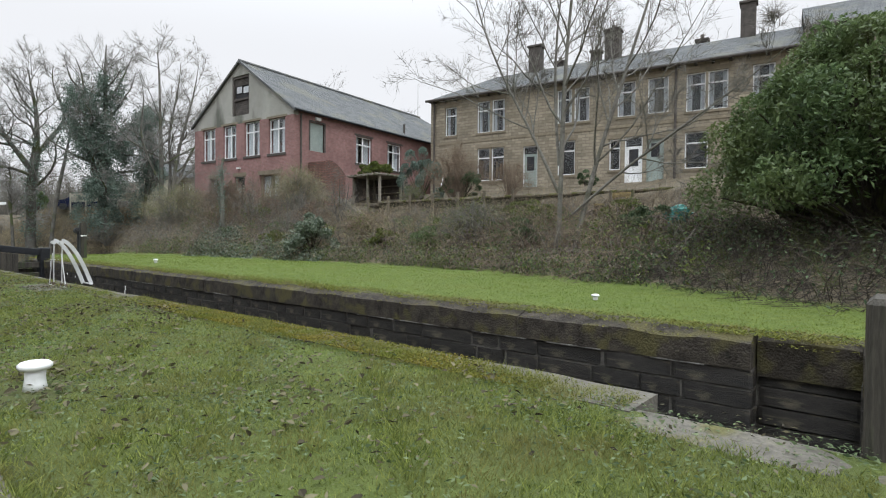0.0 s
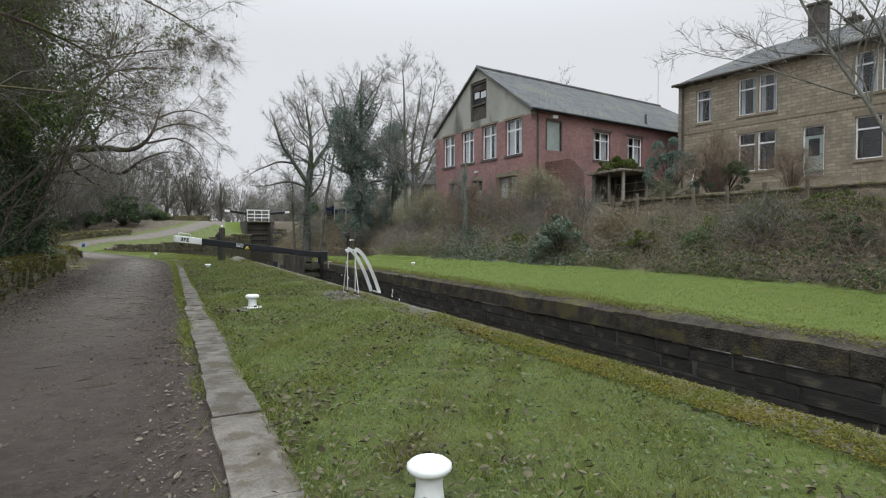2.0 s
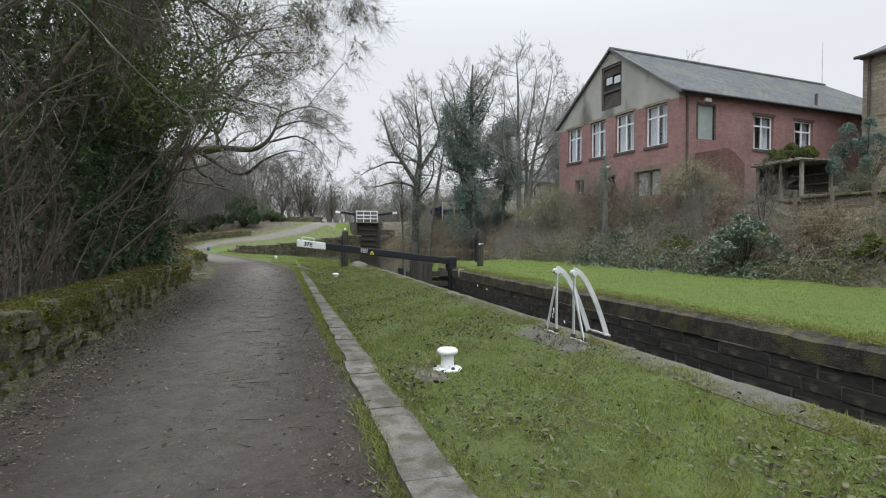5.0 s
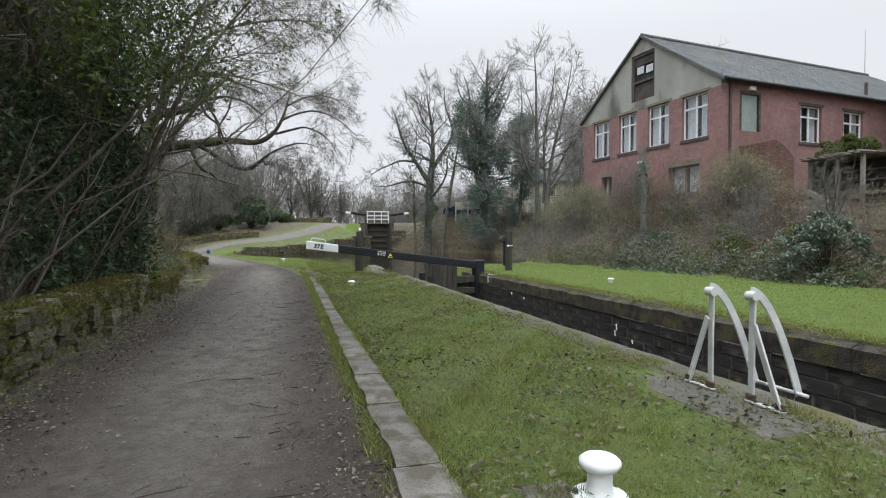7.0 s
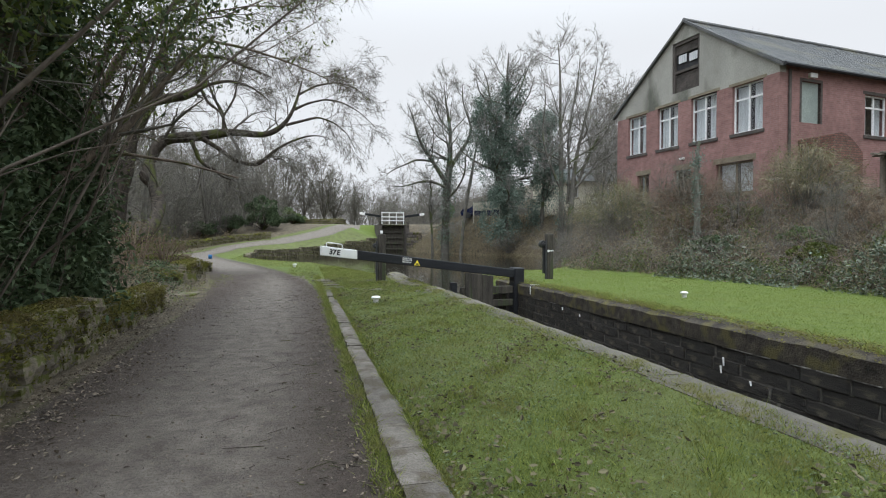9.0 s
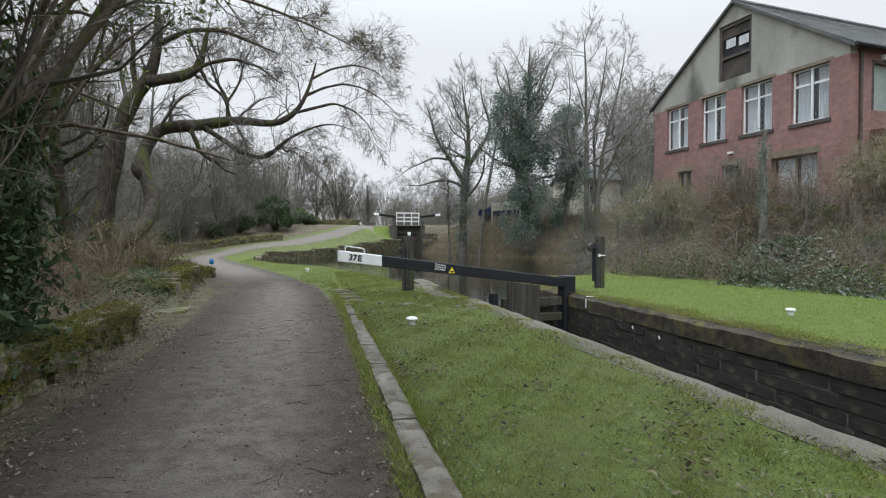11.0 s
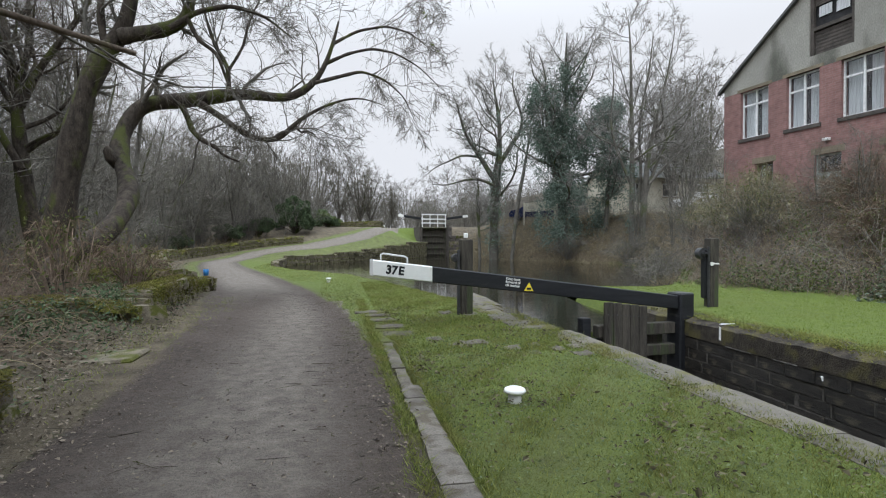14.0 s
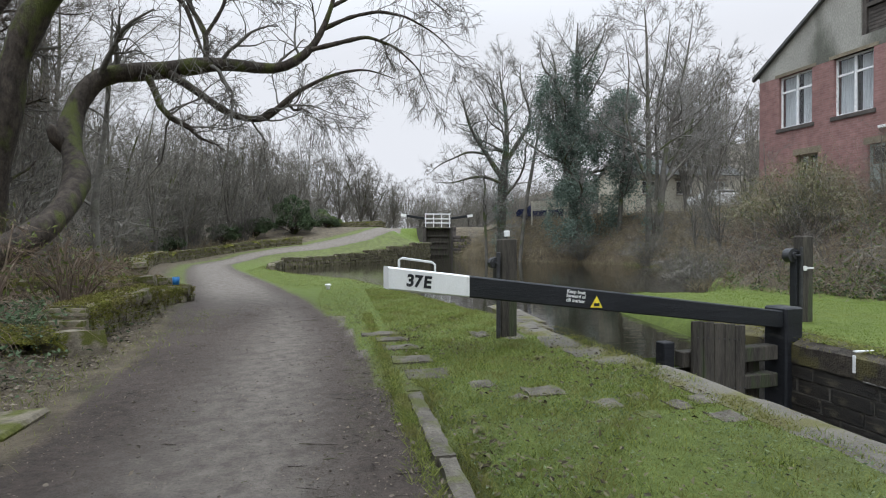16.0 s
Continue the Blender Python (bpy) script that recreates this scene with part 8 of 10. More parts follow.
def twig_mound(x, y, sx, sz, n, label, russet=False, leafy_n=0):
    """A rounded bush of bare arching stems with a haze of fine twigs."""
    z0 = gz(x, y)
    e = tagged(empty("bare_bush", x, y, z0), label, "bush")
    a, q = rg.uniform(0, 6.283, n), rg.random(n) ** 0.6
    top = np.stack([np.cos(a) * q * sx, np.sin(a) * q * sx, sz * np.sqrt(1 - 0.85 * q ** 2) * rg.uniform(0.7, 1.1, n)], -1)
    base = top * np.array([0.18, 0.18, 0]) + np.array([0, 0, -0.1])
    mid = top * np.array([0.45, 0.45, 0.62]) + rg.normal(size=(n, 3)) * 0.08 * sx
    st = np.stack([base, mid, top * np.array([0.8, 0.8, 0.95]) + rg.normal(size=(n, 3)) * 0.05 * sx, top * np.array([1.08, 1.08, 0.9])], 1)
    R_ = np.linspace(0.014, 0.004, 4)[None] * rg.uniform(0.6, 1.3, (n, 1))
    part("stem", np_tubes([(st, R_, 3)], M_redtwig if russet else M_twig, "stem"), None, e)
    sm = M_olivetwig if russet is None else M_redtwigleaf if russet else M_twigleaf
    V_ = np.concatenate([slivers(rg, st, R_, 26, 0.30 * sz ** 0.5, 42, 0.009 if x > 0 else 0.004, 0.03, 0.05, 0.25), slivers(rg, st, R_, 8, 0.55 * sz ** 0.5, 30, 0.011 if x > 0 else 0.005, 0.05, 0.05, 0.3)])
    part("crown_fringe", np_mesh("crown_fringe", V_, 3, sm), sm, e)
    if leafy_n:
        pk = st[rg.integers(0, n, leafy_n), rg.integers(1, 4, leafy_n)] + rg.normal(size=(leafy_n, 3)) * 0.16
        pk = pk[pk[:, 2] > 0.05]
        part("foliage", np_mesh("foliage", leaves(rg, pk, 0.03), 4, M_privet), M_privet, e, "sparse olive leaves")
    return e


twig_mound(12.4, 28.6, 1.8, 2.5, 150, "large tangled bare bush with olive twigs below the mill", None, 3500)
twig_mound(15.2, 22.6, 1.5, 2.2, 130, "tall tangled olive-twigged bush at the corner of the mill", None, 1400)
twig_mound(13.6, 25.6, 1.4, 1.9, 110, "russet bare bush below the mill windows", True)
twig_mound(14.5, 20.4, 1.1, 1.5, 80, "russet bare bush on the bank", True)
twig_mound(12.4, 24.6, 1.0, 1.2, 70, "low tangled bramble bush on the bank", True, 900)
twig_mound(14.9, 31.0, 1.5, 2.0, 110, "russet bare bush below the mill windows", True)
twig_mound(13.0, 15.4, 0.9, 1.2, 60, "low tangled bramble bush on the bank", True, 1200)
twig_mound(12.6, 10.2, 1.0, 1.3, 70, "straggling bush on the bank below the terrace", False, 1500)
twig_mound(21.6, 18.2, 1.7, 2.8, 130, "rounded russet garden bush before the terrace", True)
twig_mound(22.2, 15.4, 1.0, 1.7, 70, "rounded russet garden bush before the terrace", True)
twig_mound(19.6, 19.3, 0.6, 0.8, 40, "leafy garden bush beside the shelter", False, 1600)
twig_mound(14.4, 36.5, 1.7, 2.0, 110, "tangled bare bush at the water's edge", False, 600)
twig_mound(12.3, 32.6, 1.5, 1.5, 100, "tangled bare bush at the water's edge", False, 600)
twig_mound(17.6, 44.5, 1.8, 1.8, 100, "tangled bare bush at the water's edge", False, 600)
twig_mound(16.4, 50.6, 1.6, 1.7, 100, "tangled bare bush at the water's edge", False, 600)
for (bx, by, bs, bh) in ((-6.9, 57.8, 2.2, 4.0), (-9.6, 55.0, 1.8, 3.4), (-5.0, 63.5, 2.2, 4.2), (-11.2, 48.0, 1.6, 2.6), (-2.6, 63.5, 1.8, 2.8)):
    twig_mound(bx, by, bs, bh, 90, "tall tangled bare bush beside the far path", False, 500)
twig_mound(-4.8, 27.2, 1.0, 1.0, 30, "tangled bare bush behind the mossy wall", True, 300)
twig_mound(-3.5, 21.9, 0.8, 1.25, 34, "tangled bramble bush at the foot of a leaning tree", True, 500)
twig_mound(-3.1, 23.0, 0.7, 0.95, 30, "tangled bramble bush at the foot of a leaning tree", True, 300)
twig_mound(-4.1, 20.9, 0.8, 1.1, 30, "tangled bare bush behind the mossy wall", True, 300)
twig_mound(-4.6, 19.4, 0.9, 1.0, 26, "tangled bare bush behind the mossy wall", True, 300)

# the ivy-clad stump before the mill
stump_z = gz(12.0, 23.6)
stump = tagged(empty("ivy_stump", 12.0, 23.6, stump_z), "tall dead tree stump wrapped in ivy before the mill", "tree stump")
sp_ = resample([(0, 0, -0.3), (0.05, 0, 1.4), (-0.04, 0, 2.6), (0.08, 0, 4.1 - stump_z)], 12)
part("trunk", np_tubes([(sp_[None], np.linspace(0.11, 0.04, 12)[None], 8)], M_bark, "trunk"), None, stump)
cc = np.concatenate([p + rg.normal(size=(130, 3)) * np.array([0.1, 0.1, 0.2]) * rg.uniform(0.6, 1.3) for p in sp_[1:10]])
part("ivy", np_mesh("ivy", leaves(rg, cc, 0.04), 4, M_farivy), None, stump, "dark ivy on the stump")


# brambles, dead grass and ground ivy of the banks
def bank_points(rg_, n, x0, x1, y0, y1, ok):
    x, y = rg_.uniform(x0, x1, n), rg_.uniform(y0, y1, n)
    k_ = ok(x, y)
    return x[k_], y[k_]


def stems_at(rg_, x, y, h, spread, k=5, wander=0.25, arch=0.5, r=0.006):
    n = len(x)
    z = ground_z(x, y)
    P = np.empty((n, k, 3))
    P[:, 0] = np.stack([x, y, z - 0.03], -1)
    d = norm(np.stack([rg_.normal(size=n) * spread, rg_.normal(size=n) * spread, np.ones(n)], -1))
    L = h * rg_.uniform(0.4, 1.3, n)
    for s in range(1, k):
        d = norm(d + wander * rg_.normal(size=(n, 3)) - np.array([0, 0, arch / k * s]))
        P[:, s] = P[:, s - 1] + d * (L / (k - 1))[:, None]
    P[:, :, 2] = np.maximum(P[:, :, 2], ground_z(P[:, :, 0], P[:, :, 1]) + 0.01)
    R = r * rg_.uniform(0.6, 1.4, (n, 1)) * np.linspace(1, 0.4, k)[None]
    return P, R


rg = np.random.default_rng(137)


def far_bank(x, y):
    d = x - foot_x(y)
    return (d > 0.0) & (d < 6.5) & ~((x > 16.3) & (y > 24.5) & (y < 36.5))


x, y = bank_points(rg, 30000, 7, 20, -3, 36, far_bank)
d = x - foot_x(y)
tall_ = 1.5 * smooth(0, 1.6, d) + 0.4
tall_ = tall_ * np.where(y > 19, 0.75, 1.0) * np.where((y > 29), 0.7, 1.0) * (0.65 + 0.5 * (lumps(x, y, 1.3) + 1) / 2)
P, R = stems_at(rg, x, y, tall_, 0.5, 3, 0.34, 0.9, 0.0045)
k1 = rg.random(len(x)) < np.where(y > 18, 0.6, np.where(y < 10, 0.7, 0.35))
# stems near the evergreens get dark bark colour in place of deep shade
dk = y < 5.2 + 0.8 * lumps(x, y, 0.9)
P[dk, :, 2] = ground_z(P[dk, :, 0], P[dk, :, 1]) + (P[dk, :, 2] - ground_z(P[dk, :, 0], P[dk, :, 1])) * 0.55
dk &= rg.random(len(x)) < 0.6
tagged(new("bramble_scrub", np_tubes([(P[dk], R[dk], 3)], M_darkbark, "bramble_scrub")), "bramble stems under the evergreens, coloured dark to imitate shade", "brambles", kind="stuff")
k1, k2 = k1 & (y > 4.6), ~k1 & (y > 4.6)
tagged(new("bramble_scrub", np_mesh("bramble_scrub", slivers(rg, P[k1], R[k1], 4, 0.28, 45, 0.007), 3, M_redtwigleaf)), "fine russet bramble twigs on the bank", "brambles", kind="stuff")
tagged(new("dead_stalks", np_mesh("dead_stalks", slivers(rg, P[k2], R[k2], 4, 0.26, 40, 0.007), 3, M_straw)), "fine dead grass on the bank", "dry grass", kind="stuff")
tagged(new("bramble_scrub", np_tubes([(P[k1], R[k1], 3)], M_redtwig, "bramble_scrub")), "tangle of bare russet bramble stems on the bank", "brambles", kind="stuff")
tagged(new("dead_stalks", np_tubes([(P[k2], R[k2], 3)], M_straw, "dead_stalks")), "straw-brown dead stalks and grasses on the bank", "dry grass", kind="stuff")
# long arching canes that stand out of the scrub
x, y = bank_points(rg, 7000, 8, 18, 3.8, 36, lambda x, y: far_bank(x, y) & (x - foot_x(y) > 0.25))
P, R = stems_at(rg, x, y, 1.5 * smooth(0, 1.2, x - foot_x(y)) + 0.5, 0.5, 6, 0.2, 1.5, 0.0075)
k1 = rg.random(len(x)) < np.where(y < 10, 0.92, 0.6)
tagged(new("bramble_canes", np_tubes([(P[k1], R[k1], 3)], M_stem, "bramble_canes")), "dark arching bramble canes on the bank", "brambles", kind="stuff")
tagged(new("bramble_canes", np_tubes([(P[~k1], R[~k1], 3)], M_timber, "bramble_canes")), "pale dead canes arching out of the scrub", "brambles", kind="stuff")
x, y = bank_points(rg, 30000, 11, 24, 36, 68, lambda x, y: (x - foot_x(y) > -0.1) & (x - foot_x(y) < 5.5))
P, R = stems_at(rg, x, y, 0.75 + 0.3 * lumps(x, y, 0.8), 0.7, 3, 0.35, 1.3, 0.012)
tagged(new("bank_scrub", np_mesh("bank_scrub", slivers(rg, P, R, 3, 0.5, 45, 0.016), 3, M_straw)), "fine dead grass on the wooded bank", "scrub", kind="stuff")
tagged(new("bank_scrub", np_tubes([(P[::2], R[::2], 3)], M_straw, "bank_scrub")), "dead grass and bare stems on the wooded bank", "scrub", kind="stuff")
x, y = bank_points(rg, 3200, 10, 24, 18, 68, lambda x, y: (x - foot_x(y) > 0.6) & (x - foot_x(y) < 6) & ~((x > 15.9) & (y > 24) & (y < 36.5)))
P, R = stems_at(rg, x, y, np.full(len(x), 1.9), 0.45, 6, 0.2, 0.3, 0.009)
P2, R2 = sprout(rg, P, R, 5, 4, 0.45, 40, 0.05, 0.2, 0.3)
tagged(new("bare_shrubs", np_tubes([(P, R, 3), (P2, np.maximum(R2, 0.003), 3)], M_twig, "bare_shrubs")), "bare twiggy shrubs along the bank", "shrubs", kind="stuff")
# tall twiggy shrubs below the mill and gardens
x, y = bank_points(rg, 1300, 12.2, 18.6, 8, 38, lambda x, y: (x - foot_x(y) > 1.2) & ~((x > 16.2 - 0.1 * (y - 25)) & (y > 24.4) & (y < 36.5)) & ~((x > 16.9) & (y < 22)) & (lumps(x, y, 0.9, 7.0) > -0.3))
hgt = np.where((y > 22), 2.0, 0.9) * (0.75 + 0.5 * (lumps(x, y, 1.1, 3.0) + 1) / 2)
P, R = stems_at(rg, x, y, hgt, 0.4, 6, 0.18, 0.15, 0.010)
P2, R2 = sprout(rg, P, R, 6, 4, 0.4, 38, 0.06, 0.15, 0.25)
kk = y > 21
kk2 = np.repeat(kk, 6)
tagged(new("bare_shrubs", np_tubes([(P[kk], R[kk], 3), (P2[kk2], np.maximum(R2[kk2], 0.004), 3)], M_redtwig, "bare_shrubs")), "tall russet bare shrubs below the red mill", "shrubs", kind="stuff")
tagged(new("shrub_twigs", np_mesh("shrub_twigs", slivers(rg, P2[kk2], R2[kk2], 6, 0.32, 38, 0.007), 3, M_redtwigleaf)), "fine russet twigs of the shrubs below the mill", "shrubs", kind="stuff")
tagged(new("shrub_twigs", np_mesh("shrub_twigs", slivers(rg, P2[~kk2], R2[~kk2], 6, 0.26, 38, 0.007), 3, M_twigleaf)), "fine grey twigs of the garden shrubs", "shrubs", kind="stuff")
kk, kk2 = ~kk, ~kk2
tagged(new("bare_shrubs", np_tubes([(P[kk], R[kk], 3), (P2[kk2], np.maximum(R2[kk2], 0.004), 3)], M_twig, "bare_shrubs")), "bare garden shrubs on the bank below the terrace", "shrubs", kind="stuff")
# undergrowth of saplings that fills the wood
for (n_, x0, x1, y0, y1, hm, r_, ok) in ((1500, -26, -5.5, 26, 58, 4.4, 0.013, lambda x, y: (x < np.interp(y, [18, 30, 46, 55, 70], [-6, -6.2, -10.4, -8, -1])) & (seg_dist(x, y, TRACK, False) > 2.4)),
                                         (1300, -32, 4, 58, 98, 6.2, 0.02, lambda x, y: (seg_dist(x, y, TRACK, False) > 3.2) & (x < -3)),
                                         (1000, -32, 45, 95, 140, 5.0, 0.03, lambda x, y: np.ones(len(x), bool)),
                                         (700, 12.5, 45, 69, 95, 5.0, 0.02, lambda x, y: (y > 73) | (x > 27))):
    x, y = bank_points(rg, n_, x0, x1, y0, y1, ok)
    P, R = stems_at(rg, x, y, np.full(len(x), hm), 0.25, 5, 0.12, 0.0, r_)
    P2, R2 = sprout(rg, P, R, 8, 3, 0.45, 42, 0.06, 0.15, 0.12)
    tagged(new("undergrowth", np_tubes([(P, R, 3)], M_twig, "undergrowth")), "dense bare saplings filling the winter wood", "undergrowth", kind="stuff")
    V_ = np.concatenate([slivers(rg, P, R, 14, hm * 0.3, 42, r_ * 1.3), slivers(rg, P2, R2, 5, hm * 0.15, 40, r_ * 1.1), slivers(rg, P2, R2, 1, hm * 0.3, 10, r_)])
    tagged(new("undergrowth", np_mesh("undergrowth", V_, 3, M_twigleaf)), "fine grey twigs filling the winter wood", "undergrowth", kind="stuff")
# bramble leaves and low green growth along the whole bank
x, y = bank_points(rg, 84000, 7.5, 19, 3.2, 36, lambda x, y: (x - foot_x(y) > 0.1) & (x - foot_x(y) < 6.5) & (lumps(x, y, 1.5, 9.0) > 0.0) & ~((x > 16.0) & (y > 24.4)))
pts = np.stack([x, y, ground_z(x, y) + rg.uniform(0.05, 1.1, len(x)) * (0.5 + 0.5 * smooth(0.2, 1.8, x - foot_x(y))) * (0.6 + 0.4 * lumps(x, y, 2.1))], -1)
half_ = rg.random(len(x)) < 0.55
tagged(new("bramble_leaves", np_mesh("bramble_leaves", leaves(rg, pts[half_], 0.04), 4, M_privet)), "olive bramble leaves scattered through the scrub", "brambles", kind="stuff")
tagged(new("bramble_leaves", np_mesh("bramble_leaves", leaves(rg, pts[~half_], 0.04), 4, M_holly)), "green bramble leaves scattered through the scrub", "brambles", kind="stuff")
# ground ivy at the bank's foot
x, y = bank_points(rg, 24000, 9, 15, 15.4, 23.0, lambda x, y: (x - foot_x(y) > -0.15) & (x - foot_x(y) < 1.5) & (lumps(x, y, 0.9, 4.0) + smooth(1.2, 0.2, x - foot_x(y)) > 0.35))
hh = rg.random(len(x)) ** 0.6 * (0.28 + 0.6 * np.clip(lumps(x, y, 1.7) + 0.4, 0, 1)) * smooth(-0.3, 0.5, x - foot_x(y))
pts = np.stack([x, y, ground_z(x, y) + hh], -1)
tagged(new("ground_ivy", np_mesh("ground_ivy", leaves(rg, pts, 0.045, flat=0.35), 4, M_bankivy)), "heaped glossy ivy leaves at the foot of the bank", "ivy", kind="stuff")
# tangle in the hollow under the evergreens, its dark colours standing in for shade
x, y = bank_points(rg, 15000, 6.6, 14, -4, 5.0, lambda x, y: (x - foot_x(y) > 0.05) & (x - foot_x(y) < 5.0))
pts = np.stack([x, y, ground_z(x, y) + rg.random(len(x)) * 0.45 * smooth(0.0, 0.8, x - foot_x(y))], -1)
tagged(new("ground_ivy", np_mesh("ground_ivy", leaves(rg, pts[::2], 0.034), 4, M_ivy)), "ivy whose dark colour stands in for shade under the evergreen trees", "ivy", kind="stuff")
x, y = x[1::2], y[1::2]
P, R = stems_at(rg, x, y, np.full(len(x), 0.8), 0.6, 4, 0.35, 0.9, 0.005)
tagged(new("bramble_scrub", np_tubes([(P, R, 3)], M_darkbark, "bramble_scrub")), "tangled stems coloured dark for the shade under the evergreen trees", "brambles", kind="stuff")
# left verge: brambles and dead stems behind the walls
x, y = bank_points(rg, 8000, -9, -2.1, 6, 34, lambda x, y: (seg_dist(x, y, TRACK, False) > 1.75) & ((y < 18.3) | (x < -2.5) | (y > 26)))
P, R = stems_at(rg, x, y, 0.75 + 0.35 * lumps(x, y, 0.9), 0.7, 5, 0.3, 1.2, 0.0045)
k1 = rg.random(len(x)) < 0.72
tagged(new("bramble_scrub", np_tubes([(P[k1], R[k1], 3)], M_redtwig, "bramble_scrub")), "bare bramble stems behind the mossy wall", "brambles", kind="stuff")
tagged(new("dead_stalks", np_tubes([(P[~k1], R[~k1], 3)], M_straw, "dead_stalks")), "dead grass stalks behind the mossy wall", "dry grass", kind="stuff")
x, y = bank_points(rg, 9000, -26, -5.5, 30, 58, lambda x, y: (seg_dist(x, y, TRACK, False) > 2.0) & (basin_dist(x, y) > 4) & (x < np.interp(y, [31.5, 38.5, 45, 50, 58], [-5.6, -7.9, -9.3, -9.0, -5.0])))
P, R = stems_at(rg, x, y, 0.8 + 0.3 * lumps(x, y, 0.6), 0.5, 3, 0.25, 0.8, 0.012)
tagged(new("dead_stalks", np_tubes([(P, R, 3)], M_straw, "dead_stalks")), "pale dead grass on the woodland floor", "dry grass", kind="stuff")
n = 2600
x, y = rg.normal(-2.75, 0.24, n), rg.uniform(19.3, 22.3, n)
kk = (lumps(x, y, 2.3, 5.0) + 0.3 * rg.normal(size=n) > -0.1) & (x < -2.2)
pts = np.stack([x, y, ground_z(x, y) + 0.06 + 0.3 * rg.random(n) * smooth(-2.2, -2.6, x)], -1)[kk]
tagged(new("ground_ivy", np_mesh("ground_ivy", leaves(rg, pts, 0.026, flat=0.3), 4, M_ivy)), "dark ivy creeping over tumbled stones", "ivy", kind="stuff")
# fine tangle of bramble and dead stems about the foot of the leaning tree
x, y = bank_points(rg, 1500, -5.2, -2.95, 17.6, 22.0, lambda x, y: x < -2.9 - 0.25 * (y - 19))
P, R = stems_at(rg, x, y, 0.95 + 0.35 * lumps(x, y, 1.3), 0.5, 5, 0.3, 0.8, 0.0035)
P2, R2 = sprout(rg, P, R, 5, 4, 0.3, 45, 0.05, 0.2, 0.2)
tagged(new("bramble_scrub", np_tubes([(P, R, 3), (P2, np.maximum(R2, 0.0018), 3)], M_redtwig, "bramble_scrub")), "tangle of bare brown twigs round the leaning tree", "brambles", kind="stuff")
# low growth added as the dark shadowy edge where the scrub meets the far lawn
n = 30000
y = rg.uniform(-3, 27, n)
d_ = np.abs(rg.normal(0, 0.4, n))
x = foot_x(y) + 0.12 + d_ + 0.15 * lumps(y * 1.5, y, 1.7, 2.0)
kk = (basin_dist(x, y) > 0.2) & (y > 4.2) & (lumps(x, y, 1.9, 4.0) + 0.4 * rg.normal(size=n) > -0.3)
pts = np.stack([x, y, ground_z(x, y) + 0.02 + 0.38 * rg.random(n) * smooth(-0.1, 0.5, d_)], -1)[kk]
for q, mm, what in ((0, M_ivy, "low ivy and bramble leaves, dark for the shadowy edge of the lawn"), (1, M_litter, "brown leaves caught in the scrub along the lawn's edge"), (2, M_olive, "dull green weeds along the lawn's edge")):
    tagged(new("edge_growth", np_mesh("edge_growth", leaves(rg, pts[q::3], 0.034), 4, mm)), what, "undergrowth", kind="stuff")
# reeds at the water's edge
x, y = bank_points(rg, 9000, 9, 18.5, 30, 58, lambda x, y: np.abs(basin_dist(x, y)) < 0.35)
P, R = stems_at(rg, x, y, np.full(len(x), 0.45), 0.35, 4, 0.15, 0.5, 0.008)
P[:, :, 2] = np.maximum(P[:, :, 2], WATER - 0.05 + np.linspace(0, 0.35, 4)[None] * rg.uniform(0.3, 1.1, (len(x), 1)))
tagged(new("reed_fringe", np_tubes([(P, R, 3)], M_straw, "reed_fringe")), "fringe of straw-coloured reeds along the water", "reeds", kind="stuff")
# pampas clump
x, y = np.full(500, 16.3) + rg.normal(size=500) * 0.12, np.full(500, 16.6) + rg.normal(size=500) * 0.12
P, R = stems_at(rg, x, y, np.full(500, 1.0), 0.35, 6, 0.1, 1.2, 0.009)
tagged(new("pampas_clump", np_tubes([(P, R, 3)], M_straw, "pampas_clump")), "rounded clump of straw-coloured ornamental grass", "ornamental grass")


# ---- grass, leaf litter and sticks ----
def blades(rg_, x, y, h, w, lean=0.5):
    n = len(x)
    z = ground_z(x, y) + np.where((x > 2.42) & (x < 2.7) & (y < 23), 0.012, 0.0)
    a = rg_.uniform(0, 6.283, n)
    hh = h * rg_.uniform(0.45, 1.4, n)
    s = np.stack([np.cos(a), np.sin(a), np.zeros(n)], -1) * (w * rg_.uniform(0.6, 1.3, n))[:, None]
    o = np.stack([rg_.normal(size=n) * lean, rg_.normal(size=n) * lean, np.ones(n)], -1) * hh[:, None]
    p = np.stack([x, y, z - 0.004], -1)
    return np.stack([p - s, p + s, p + o], 1)


rg = np.random.default_rng(139)
dens = 430000
x, y = rg.uniform(0.56, 2.66, dens), 1.0 + 27.5 * rg.random(dens) ** 1.25
keep = (lumps(x, y, 2.6, 1.0) + rg.normal(size=dens) * 0.5 > -0.62) & (np.hypot(x - 0.915, y - 3.9) > 0.22 * rg.random(dens) ** 0.5 + 0.07) & ~((x > 2.02) & (x < 2.44) & (y > 8.95) & (y < 10.25))
STONES = np.array([(0.5, 0.86, 20.02, 20.34), (0.45, 0.80, 20.58, 20.86), (0.42, 0.77, 21.2, 21.44), (0.38, 0.72, 21.66, 21.86), (0.24, 0.70, 22.08, 22.28), (1.26, 1.56, 19.44, 19.66), (1.6, 1.8, 19.08, 19.28), (2.18, 2.38, 18.70, 18.90), (1.46, 1.68, 21.72, 22.12), (2.05, 2.39, 20.3, 22.9), (1.72, 2.1, 21.45, 21.95)])
for xa, xb, ya, yb in STONES:
    keep &= ~((x > xa + 0.06 * rg.random(dens)) & (x < xb - 0.06 * rg.random(dens)) & (y > ya + 0.06 * rg.random(dens)) & (y < yb - 0.06 * rg.random(dens))) | (rg.random(dens) < 0.16)
